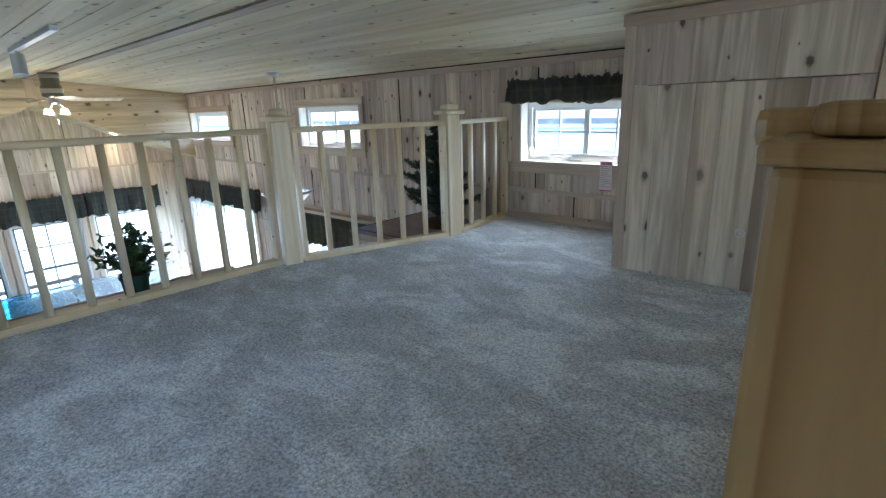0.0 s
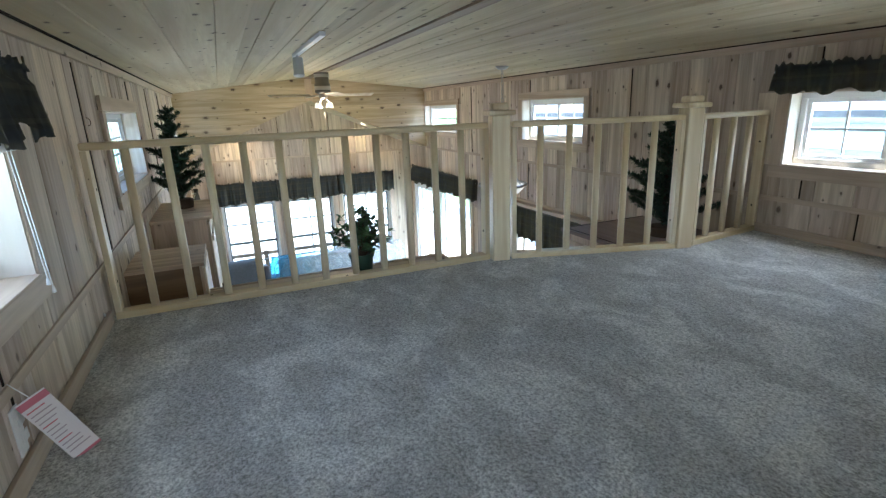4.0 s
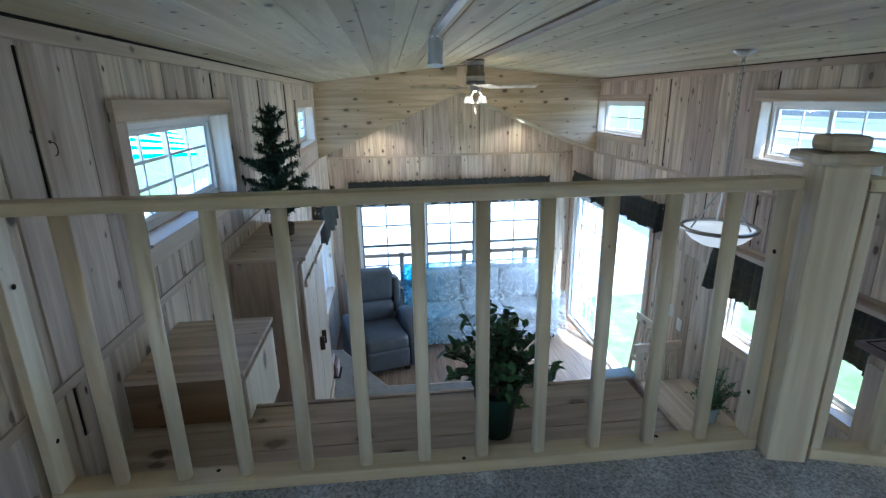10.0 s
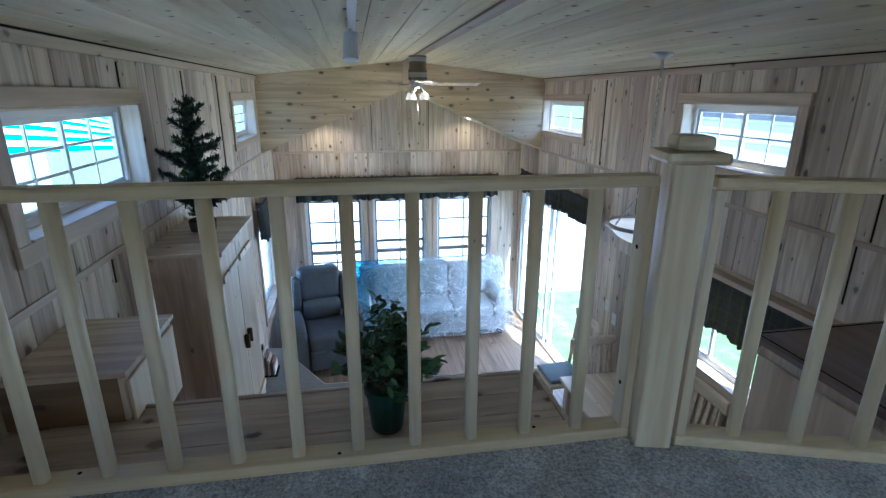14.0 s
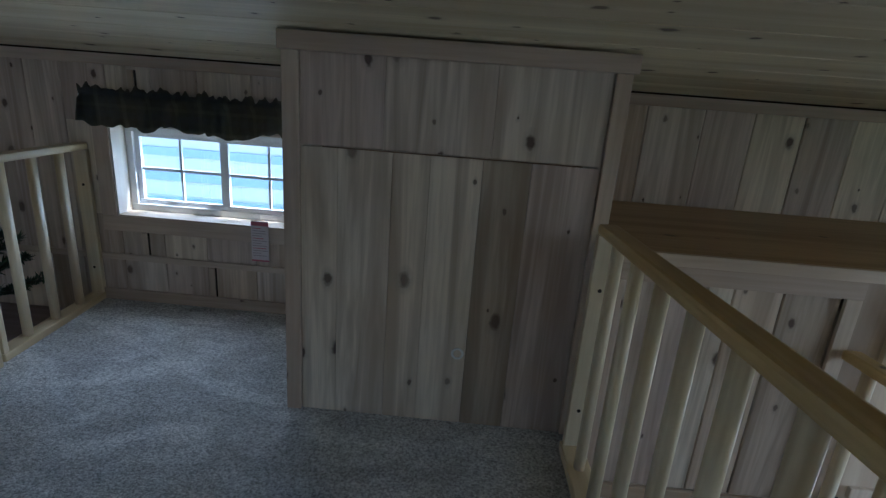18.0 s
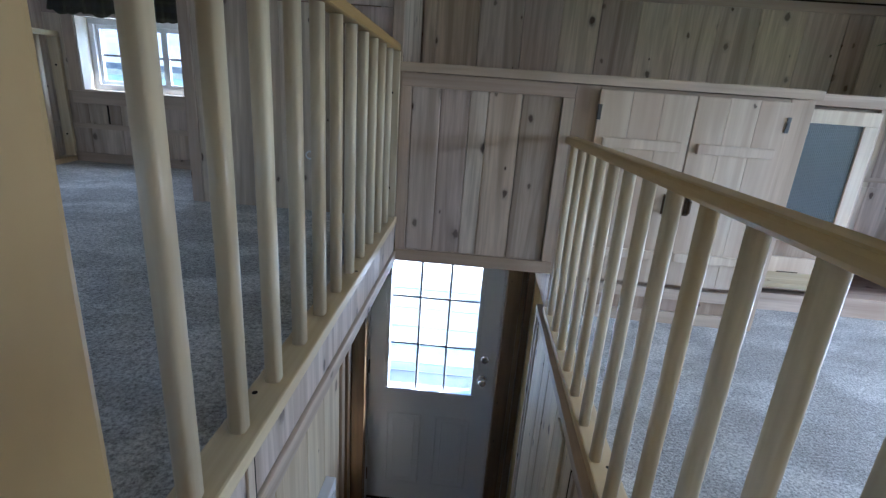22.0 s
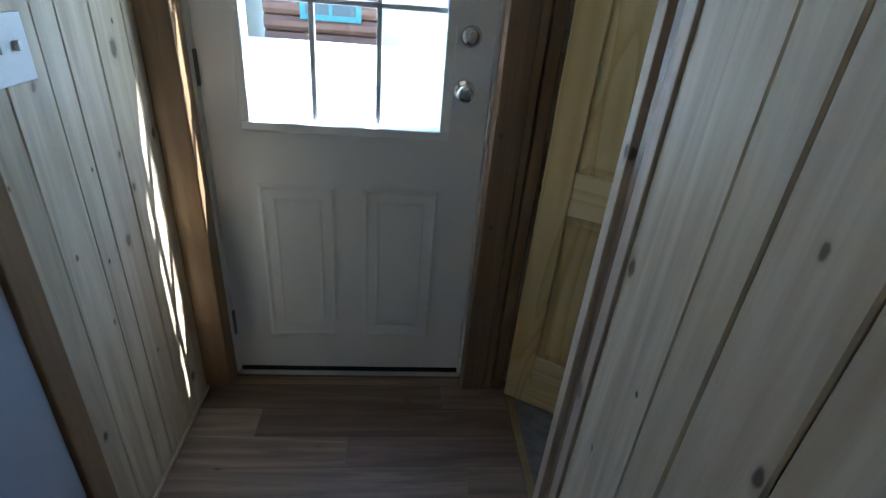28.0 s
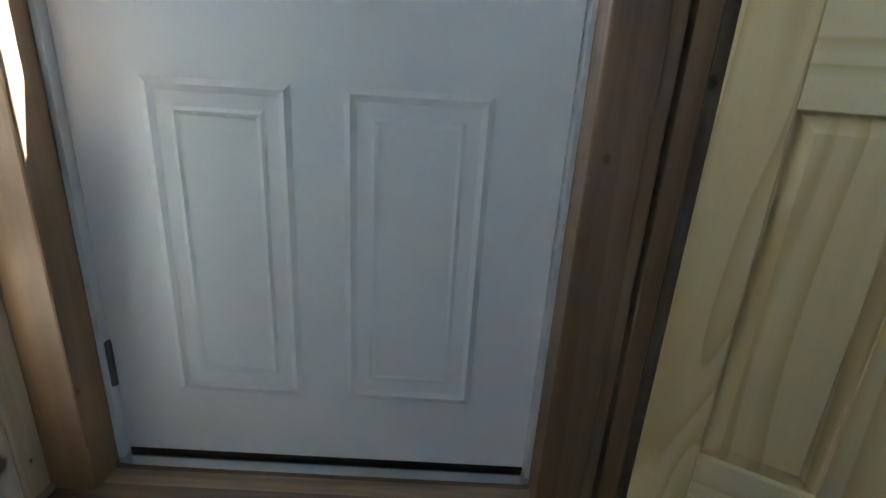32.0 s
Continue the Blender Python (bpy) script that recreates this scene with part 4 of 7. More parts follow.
# steel-white stop strips and stained jambs
for x0, x1 in ((-0.0445, -0.0005), (0.8605, 0.9045)):
    structure("trim_door_stop", B(x0, x1, 3.48, 3.585, 0.0, 2.1615), VINYL, "white weatherstrip jamb", "trim")
structure("trim_door_stop", B(-0.0005, 0.8605, 3.481, 3.585, 2.1385, 2.1615), VINYL, "white weatherstrip jamb", "trim")
for x0, x1, y0 in ((-0.098, -0.008, 3.40), (0.868, 0.955, 3.40), (0.958, 0.985, 3.415), (0.99, 1.03, 3.405)):
    structure("trim_door_jamb", B(x0, x1, y0, 3.478 if x0 < 0.9 and x0 > -0.2 and x1 < 0.96 else N - 0.001, 0.0, 2.161, bevel=0.005), DARKTRIM, "stained pine door jamb", "trim")
structure("trim_door_head", B(-0.098, 1.03, 3.402, 3.478, 2.163, 2.222, bevel=0.005), DARKTRIM, "stained pine door head", "trim")


def pine_door():
    """Six-panel washroom door, standing half open."""
    d = tagged(thing("door_3", "varnished six-panel pine door standing half open", "door", at=(1.04, 3.385, 0.015)), kind="structure")
    d.rotation_euler = (0, 0, radians(-31))
    W, H = 0.61, 1.96
    st, mid = 0.094, 0.09
    rails = [(0.0, 0.22), (0.795, 0.93), (1.50, 1.60), (1.85, H)]
    x_stiles = [(0, st), ((W - mid) / 2, (W + mid) / 2), (W - st, W)]
    for a, b in (x_stiles[0], x_stiles[2]):
        part("stile", B(a, b, -0.0175, 0.0175, 0, H, bevel=0.003), PINEDOOR, d)
    for z0, z1 in rails:
        part("rail", B(st, W - st, -0.0172, 0.0172, z0, z1, bevel=0.002), PINEDOOR_X, d)
    for (z0, z1), (z2, z3) in zip(rails, rails[1:]):
        part("mullion", B(*x_stiles[1], -0.017, 0.017, z1, z2, bevel=0.002), PINEDOOR, d)
        for a, b in ((st, x_stiles[1][0]), (x_stiles[1][1], W - st)):
            p = part("panel", B(a, b, -0.005, 0.005, z1, z2), PINEDOOR, d)
            f = bmesh.new()
            g = 0.028
            for s in (-1, 1):
                lo = [f.verts.new((x, s * 0.005, z)) for x, z in ((a + 0.004, z1 + 0.004), (b - 0.004, z1 + 0.004), (b - 0.004, z2 - 0.004), (a + 0.004, z2 - 0.004))]
                hi = [f.verts.new((x, s * 0.013, z)) for x, z in ((a + g, z1 + g), (b - g, z1 + g), (b - g, z2 - g), (a + g, z2 - g))]
                f.faces.new(hi)
                for n in range(4):
                    f.faces.new((lo[n], lo[(n + 1) % 4], hi[(n + 1) % 4], hi[n]))
            bmesh.ops.recalc_face_normals(f, faces=f.faces)
            part("raised_field", f, PINEDOOR, p)


PINEDOOR_X = figured("varnished_pine_rail", (0.68, 0.56, 0.31), (0.54, 0.40, 0.18), "x")
pine_door()


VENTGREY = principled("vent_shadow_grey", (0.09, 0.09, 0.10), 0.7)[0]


def louver_door():
    d = thing("heater_cupboard_door", "pale grey metal cupboard door with two columns of louvers", "cupboard door", at=(-0.09, 2.43, 0))
    y0, y1 = 2.158, 2.725
    slab = wpart("panel", B(-0.112, -0.092, y0, y1, 0.02, 2.19, bevel=0.003), HEATERGREY, d)
    for c0, c1 in ((y0 + 0.09, y0 + 0.285), (y0 + 0.305, y0 + 0.50)):
        n = 32
        # dark sheet on the panel: shade between the louvers put into colour
        wpart("vent_shade", B(-0.0918, -0.0912, c0, c1, 1.432, 2.108), VENTGREY, slab, "dark sheet painted as the shade behind the louvers")
        for i in range(n):
            z = 1.43 + (2.11 - 1.43) * i / n
            bm = prism(bmesh.new(), [(-0.0915, z + 0.015), (-0.081, z + 0.004), (-0.0798, z + 0.0055), (-0.0905, z + 0.0168)], "y", c0, c1)
            wpart("louver", bm, HEATERGREY, slab)
    for i in range(5):
        wpart("vent_slot", B(-0.0925, -0.088, 2.45, 2.52, 0.33 + 0.018 * i, 0.336 + 0.018 * i), HEATERGREY, slab)
    wpart("latch", B(-0.092, -0.075, y0 + 0.05, y0 + 0.08, 1.22, 1.25, bevel=0.003), METALDARK, d, "small dark latch")


louver_door()
structure("trim_heater", B(-0.112, -0.083, 2.73, 2.80, 0, 2.23, bevel=0.004), DARKTRIM, "stained pine casing by the cupboard door", "trim")
structure("trim_heater", B(-0.112, -0.084, 2.152, 2.73, 2.192, 2.23, bevel=0.004), DARKTRIM, "stained pine casing over the cupboard door", "trim")
structure("baseboard_entry", B(-0.098, -0.088, 2.80, 3.40, 0.001, 0.018, bevel=0.003), TRIMY, "thin pale floor bead", "baseboard")


def switch_plate(at, axis, toggles=2, label="white double light switch plate"):
    p = thing("light_switch", label, "switch", at=at)
    w = 0.058 if toggles > 1 else 0.036
    plate_bm = B(0, 0.006, -w, w, -0.058, 0.058, bevel=0.002)
    objs = [("plate", plate_bm)]
    for i in range(toggles):
        o = (i - (toggles - 1) / 2) * 0.046
        objs.append(("toggle", B(0.006, 0.016, o - 0.005, o + 0.005, -0.004, 0.014, bevel=0.002)))
    for n, b in objs:
        bmesh.ops.rotate(b, verts=b.verts, cent=(0, 0, 0), matrix=Matrix.Rotation(radians(axis), 3, "Z"))
        part(n, b, PLASTIC, p)
    return p


switch_plate((-0.099, 2.915, 1.257), 0)
switch_plate((-5.33, N - 0.001, 1.30), -90, 1, "white switch plate beside the patio door")
switch_plate((-5.18, N - 0.001, 1.22), -90, 1, "white switch plate beside the patio door")


def outlet(at, axis, label="white wall outlet plate"):
    p = thing("wall_outlet", label, "outlet", at=at)
    for n, b, m in (("plate", B(0, 0.005, -0.038, 0.038, -0.06, 0.06, bevel=0.002), PLASTIC), ("socket", B(0.005, 0.008, -0.017, 0.017, 0.008, 0.036, bevel=0.002), PLASTIC), ("socket", B(0.005, 0.008, -0.017, 0.017, -0.036, -0.008, bevel=0.002), PLASTIC)):
        bmesh.ops.rotate(b, verts=b.verts, cent=(0, 0, 0), matrix=Matrix.Rotation(radians(axis), 3, "Z"))
        part(n, b, m, p)


outlet((-1.13, S + 0.002, 2.54), 90)
outlet((3.0, N - 0.003, 2.447), -90)
outlet((3.095, N - 0.003, 2.449), -90)


def wall_hook():
    """A thin wire hook screwed into a board beside the high window."""
    h = thing("wall_hook", "thin dark wire hook on the pine wall", "hook", at=(-2.475, S, 3.23))
    b = bmesh.new()
    pts = [Vector((0, 0.0, 0.016)), Vector((0, 0.012, 0.014)), Vector((0.003, 0.018, 0.004)), Vector((0.003, 0.018, -0.008)), Vector((0, 0.013, -0.017)), Vector((-0.002, 0.006, -0.019))]
    for p, q in zip(pts, pts[1:]):
        cyl(b, p, q, 0.0016, seg=6)
    part("wire", b, BRONZE, h, smooth=True)
    b = bmesh.new()
    cyl(b, (0, -0.001, 0.016), (0, 0.002, 0.016), 0.005, seg=10)
    part("rosette", b, BRONZE, h)


def screw_cap():
    """A white plastic cap left on a screw low in the wall."""
    c = thing("screw_cap", "small white plastic cap low on the pine wall", "screw cap", at=(-2.05, S, 2.477))
    b = bmesh.new()
    lathe(b, [(0.0075, 0.0), (0.007, 0.004), (0.0045, 0.0065), (0.0, 0.007)], 14)
    bmesh.ops.rotate(b, verts=b.verts, cent=(0, 0, 0), matrix=Matrix.Rotation(radians(-90), 3, "X"))
    part("cap", b, PLASTIC, c, smooth=True)
    b = bmesh.new()
    lathe(b, [(0.011, 0.0), (0.011, 0.001), (0.0075, 0.0012)], 14)
    bmesh.ops.rotate(b, verts=b.verts, cent=(0, 0, 0), matrix=Matrix.Rotation(radians(-90), 3, "X"))
    part("washer", b, METALDARK, c, "dark washer")


wall_hook()
screw_cap()


def door_stop():
    d = thing("door_stop", "small white spring door stop on the baseboard", "door stop", at=(-0.09, 2.81, 0.07))
    b = bmesh.new()
    cyl(b, (0, 0, 0), (0.065, 0.0, 0.004), 0.004, seg=8)
    part("spring", b, CHROME, d)
    b = bmesh.new()
    cyl(b, (0.065, 0, 0.004), (0.078, 0, 0.005), 0.007, seg=10)
    part("tip", b, PLASTIC, d, "white rubber tip")
    b = bmesh.new()
    cyl(b, (-0.006, 0, 0), (0.0, 0, 0), 0.009, seg=10)
    part("base", b, CHROME, d)


door_stop()


def entry_light():
    l = thing("entry_ceiling_light", "small white dome light over the entry", "ceiling light", at=(0.42, 3.0, 2.245))
    b = bmesh.new()
    lathe(b, [(0.0, -0.03), (0.05, -0.028), (0.085, -0.02), (0.1, -0.008)], 24)
    part("shade", b, PLASTIC, l, smooth=True)
    b = bmesh.new()
    lathe(b, [(0.1, -0.008), (0.105, -0.004), (0.105, 0.0)], 24)
    part("ring", b, PLASTIC, l)


entry_light()


def electric_panel():
    x = STAIR_L - 0.004
    p = thing("electric_panel", "pale grey metal electric panel cover on the stair wall", "electric panel", at=(x, 1.55, 1.73))
    wpart("box_frame", B(x, x + 0.03, 1.50, 1.685, 1.55, 1.905, bevel=0.003), METALWHITE, p)
    door = wpart("door", B(x + 0.0305, x + 0.036, 1.52, 1.665, 1.575, 1.88, bevel=0.002), METALWHITE, p)
    wpart("latch", B(x + 0.0365, x + 0.041, 1.525, 1.54, 1.71, 1.75, bevel=0.002), METALDARK, door)


electric_panel()


def wall_block():
    h = thing("wall_block", "small pale plastic block fixed to the stair wall", "wall block", at=(0.945, 2.07, 1.07))
    part("body", B(-0.035, 0.02, -0.055, 0.055, -0.05, 0.05, bevel=0.006), PLASTIC, h)
    part("cover", B(-0.042, -0.0352, -0.04, 0.04, -0.035, 0.035, bevel=0.002), PLASTIC, h)


wall_block()


# ---- upper room cabinets ----
HANDLE = BRONZE


def pull(parent, x, y, z, vertical=True, h=0.085):
    b = bmesh.new()
    if vertical:
        box(b, x - 0.012, x + 0.012, y - 0.004, y, z - h / 2, z + h / 2, bevel=0.002)
        cyl(b, (x, y - 0.004, z - h * 0.3), (x, y - 0.026, z - h * 0.25), 0.006, seg=8)
        cyl(b, (x, y - 0.004, z + h * 0.3), (x, y - 0.026, z + h * 0.25), 0.006, seg=8)
        cyl(b, (x, y - 0.026, z - h * 0.32), (x, y - 0.026, z + h * 0.32), 0.008, seg=8)
    else:
        box(b, x - h / 2, x + h / 2, y - 0.003, y, z - 0.01, z + 0.01, bevel=0.002)
        cyl(b, (x - h * 0.35, y - 0.003, z), (x - h * 0.25, y - 0.022, z - 0.006), 0.005, seg=8)
        cyl(b, (x + h * 0.35, y - 0.003, z), (x + h * 0.25, y - 0.022, z - 0.006), 0.005, seg=8)
        cyl(b, (x - h * 0.28, y - 0.022, z - 0.006), (x + h * 0.28, y - 0.022, z - 0.006), 0.006, seg=8)
    return wpart("handle", b, HANDLE, parent, "old bronze pull handle")


def batten_cabinet():
    c = thing("double_door_cabinet", "knotty pine cabinet with two closed batten doors", "cabinet", at=(1.46, 3.0, ZR))
    y = HEAD_Y
    wpart("body", B(0.99, 1.904, y + 0.02, N - 0.014, ZR + 0.001, 3.048), CAB, c)
    for q, m in (((0.987, 1.085, 2.22, 3.048), TRIM), ((1.813, 1.905, ZR + 0.001, 3.048), TRIM)):
        wpart("face_stile", B(q[0], q[1], y - 0.002, y + 0.019, q[2], q[3], bevel=0.002), m, c)
    wpart("face_rail", B(1.086, 1.812, y - 0.001, y + 0.019, 3.012, 3.048, bevel=0.002), TRIMX, c)
    wpart("face_rail", B(0.985, 1.812, y - 0.003, y + 0.019, 2.17, 2.22, bevel=0.002), TRIMX, c)
    x = 0.99
    for w in (0.2, 0.24, 0.2, 0.19):
        wpart("plank", B(x, x + w - 0.002, y + 0.006, y + 0.019, ZR + 0.06, 2.169, bevel=0.002), CAB, c)
        x += w
    wpart("kick_board", B(0.985, 1.812, y, y + 0.019, ZR + 0.001, ZR + 0.058, bevel=0.002), TRIMX, c)
    for a, b, hx in ((1.08, 1.452, 1.41), (1.458, 1.815, 1.50)):
        d = wpart("door", B(a, a + (b - a) * 0.34 - 0.001, y - 0.021, y - 0.003, 2.245, 3.036, bevel=0.0025), CABL, c, "pale knotty batten door")
        wpart("plank", B(a + (b - a) * 0.34, a + (b - a) * 0.66 - 0.001, y - 0.0212, y - 0.003, 2.245, 3.036, bevel=0.0025), CABL, d)
        wpart("plank", B(a + (b - a) * 0.66, b, y - 0.0208, y - 0.003, 2.245, 3.036, bevel=0.0025), CABL, d)
        for z in (2.835, 2.375):
            wpart("batten", B(a + 0.03, b - 0.03, y - 0.036, y - 0.0215, z - 0.02, z + 0.02, bevel=0.004), CABL, d)
        pull(d, hx, y - 0.0212, 2.60)
        ex = a + 0.004 if a < 1.3 else b - 0.004
        for z in (2.95, 2.32):
            wpart("hinge", B(ex - 0.008, ex + 0.008, y - 0.026, y - 0.0215, z - 0.03, z + 0.03, bevel=0.002), METALDARK, d, "dark butterfly hinge")


CABL = wood("pale_cabinet_door", (0.78, 0.67, 0.52), (0.63, 0.50, 0.36), "z", 0.45, 0.5, 0.14)
CABX = wood("cabinet_pine_level", (0.66, 0.54, 0.42), (0.46, 0.34, 0.25), "x", 0.6, 0.5, 0.2)
FLUTED, _nt, _b = principled("fluted_glass", (0.15, 0.17, 0.175), 0.15)
_w = _nt.nodes.new("ShaderNodeTexWave")
_w.inputs["Scale"].default_value = 38.0
_g = _nt.nodes.new("ShaderNodeNewGeometry")
_nt.links.new(_g.outputs["Position"], _w.inputs["Vector"])
bump(_nt, _b, _w.outputs["Fac"], 0.8, 0.003)
batten_cabinet()
tops = thing("cabinet_top", "long pine board top above the stair header and cabinet", "shelf board", at=(1.1, 3.0, 3.05))
wpart("board", B(0.275, 1.915, HEAD_Y - 0.004, N - 0.015, 3.051, 3.087, bevel=0.002), HONEYTOP, tops, "honey-toned board")
wpart("front_edge", B(0.275, 1.917, HEAD_Y - 0.022, HEAD_Y - 0.0045, 3.051, 3.0875, bevel=0.003), TRIMX, tops, "paler front edging")
wpart("joint", B(1.9152, 1.9186, HEAD_Y, N - 0.016, 3.052, 3.0885), DARK, tops, "dark seam at the end of the board")


def tv_unit():
    c = thing("television_unit", "knotty pine wall unit with open niche, glass doors and drawers", "wall unit", at=(2.77, 3.2, ZR))
    y, z0 = 2.93, ZR + 0.001
    x0, x1, x2, x3 = 1.919, 2.37, 3.30, XE - 0.003
    wpart("top", B(x0, x3, y - 0.012, N - 0.015, 3.035, 3.085, bevel=0.002), HONEYTOP, c, "honey-toned top board")
    wpart("front_edge", B(x0, x3, y - 0.03, y - 0.0125, 3.035, 3.0855, bevel=0.003), CABX, c, "paler front edging")
    for x in (x0, x1 - 0.02, x2, x3 - 0.02):
        wpart("upright", B(x, x + 0.02, y, N - 0.015, z0, 3.034), CAB, c)
    wpart("base", B(x0 + 0.02, x3 - 0.02, y + 0.01, N - 0.015, z0, ZR + 0.09), CABX, c)
    wpart("niche_shelf", B(x1, x2 - 0.001, y - 0.004, N - 0.015, 2.28, 2.312, bevel=0.003), CABX, c)
    wpart("niche_floor", B(x1, x2 - 0.001, y + 0.012, N - 0.015, ZR + 0.0905, ZR + 0.10), CABX, c)
    wpart("niche_batten", B(x1, x2 - 0.001, N - 0.022, N - 0.014, 2.66, 2.685, bevel=0.002), TRIMX, c)
    for a, b in ((x0 + 0.022, x1 - 0.022), (x2 + 0.022, x3 - 0.022)):
        d = wpart("glass_door", B(a, b, y - 0.02, y - 0.002, 2.42, 2.49, bevel=0.003), CABL, c, "pale door framing fluted glass")
        for q in ((a, b, 2.96, 3.02), (a, a + 0.06, 2.491, 2.959), (b - 0.06, b, 2.491, 2.959)):
            wpart("door_frame", B(q[0], q[1], y - 0.0202, y - 0.002, q[2], q[3], bevel=0.003), CABL, d)
        wpart("glass", B(a + 0.06, b - 0.06, y - 0.012, y - 0.007, 2.49, 2.96), FLUTED, d, "grey fluted glass")
        r = wpart("drawer", B(a, b, y - 0.02, y - 0.002, 2.18, 2.34, bevel=0.004), CABL, c, "pale pine drawer front")
        pull(r, (a + b) / 2, y - 0.0202, 2.26, False, 0.1)
        wpart("back", B(a, b, y + 0.02, y + 0.03, 2.16, 3.03), CAB, c)


tv_unit()


# ---- foliage ----
def leaf_mat(name, a, c, rough=0.55):
    m, nt, b = principled(name, a, rough)
    g = nt.nodes.new("ShaderNodeNewGeometry")
    col = ramp(nt, g.outputs["Random Per Island"], [(0.0, a), (0.6, c), (1.0, tuple(min(1, v * 1.5) for v in c))])
    nt.links.new(col, b.inputs["Base Color"])
    return m


NEEDLE = leaf_mat("dark_needles", (0.012, 0.03, 0.016), (0.03, 0.065, 0.03))
LEAF = leaf_mat("glossy_leaves", (0.02, 0.055, 0.02), (0.06, 0.13, 0.045), 0.4)
FERN = leaf_mat("fern_leaves", (0.025, 0.085, 0.03), (0.065, 0.18, 0.06), 0.45)
BARK = principled("brown_stem", (0.09, 0.055, 0.03), 0.8)[0]
GREENPOT = principled("green_pot", (0.012, 0.045, 0.03), 0.35)[0]
WICKER = fabric("white_wicker", (0.38, 0.35, 0.30), (0.60, 0.57, 0.51), 90.0, 0.7, 0.9, 0.006)


def leaf(bm, p, d, length, width, up):
    d = d.normalized()
    s = d.cross(up)
    s = s.normalized() if s.length > 1e-4 else Vector((1, 0, 0))
    n = s.cross(d)
    v = [bm.verts.new(q) for q in (p, p + d * length * 0.45 + s * width / 2 - n * width * 0.12, p + d * length, p + d * length * 0.45 - s * width / 2 - n * width * 0.12)]
    bm.faces.new((v[0], v[1], v[2]))
    bm.faces.new((v[0], v[2], v[3]))


def broad_leaf(bm, p, d, length, width, up):
    """A rounded leaf, slightly folded along its midrib."""
    d = d.normalized()
    s = d.cross(up)
    s = s.normalized() if s.length > 1e-4 else Vector((1, 0, 0))
    n = s.cross(d)
    rib = [bm.verts.new(p), bm.verts.new(p + d * length * 0.55 - n * length * 0.03), bm.verts.new(p + d * length)]
    for g in (1, -1):
        a = bm.verts.new(p + d * length * 0.3 + s * g * width * 0.46 + n * width * 0.1)
        c = bm.verts.new(p + d * length * 0.74 + s * g * width * 0.42 + n * width * 0.1)
        bm.faces.new((rib[0], rib[1], a) if g < 0 else (rib[0], a, rib[1]))
        bm.faces.new((rib[1], c, a) if g < 0 else (rib[1], a, c))
        bm.faces.new((rib[1], rib[2], c) if g < 0 else (rib[1], c, rib[2]))


def conifer(at, h, r, label, seed, base):
    rng = random.Random(seed)
    t = thing("artificial_tree", label, "artificial tree", at=at)
    b = bmesh.new()
    lathe(b, [(0.0, 0.0), (base, 0.0), (base * 1.1, 0.06), (base * 0.9, 0.07), (0.0, 0.075)], 16)
    part("base", b, BARK, t)
    b = bmesh.new()
    cyl(b, (0, 0, 0.05), (0, 0, h * 0.97), 0.012, 0.004, 8)
    part("trunk", b, BARK, t)
    limbs, crown = bmesh.new(), bmesh.new()
    n = int(h * 84)
    for i in range(n):
        f = (i + 0.5) / n
        z = 0.08 + (h - 0.08) * f
        reach = r * (1 - f) ** 0.8 * rng.uniform(0.6, 1.2) + 0.035
        a = i * 2.399 + rng.uniform(-0.4, 0.4)
        tip = Vector((reach * math.cos(a), reach * math.sin(a), z + reach * rng.uniform(0.1, 0.75)))
        root = Vector((0, 0, z))
        cyl(limbs, root, tip, 0.003, 0.0015, 4)
        steps = max(5, int(reach / 0.009))
        for k in range(steps):
            p = root.lerp(tip, (k + 0.7) / steps)
            for _ in range(11):
                d = (tip - root).normalized() * 0.5 + Vector((rng.uniform(-1, 1), rng.uniform(-1, 1), rng.uniform(-0.6, 1)))
                leaf(crown, p, d, rng.uniform(0.026, 0.045), 0.012, Vector((0, 0, 1)))
    part("limb", limbs, BARK, t)
    part("crown", crown, NEEDLE, t)
    return t


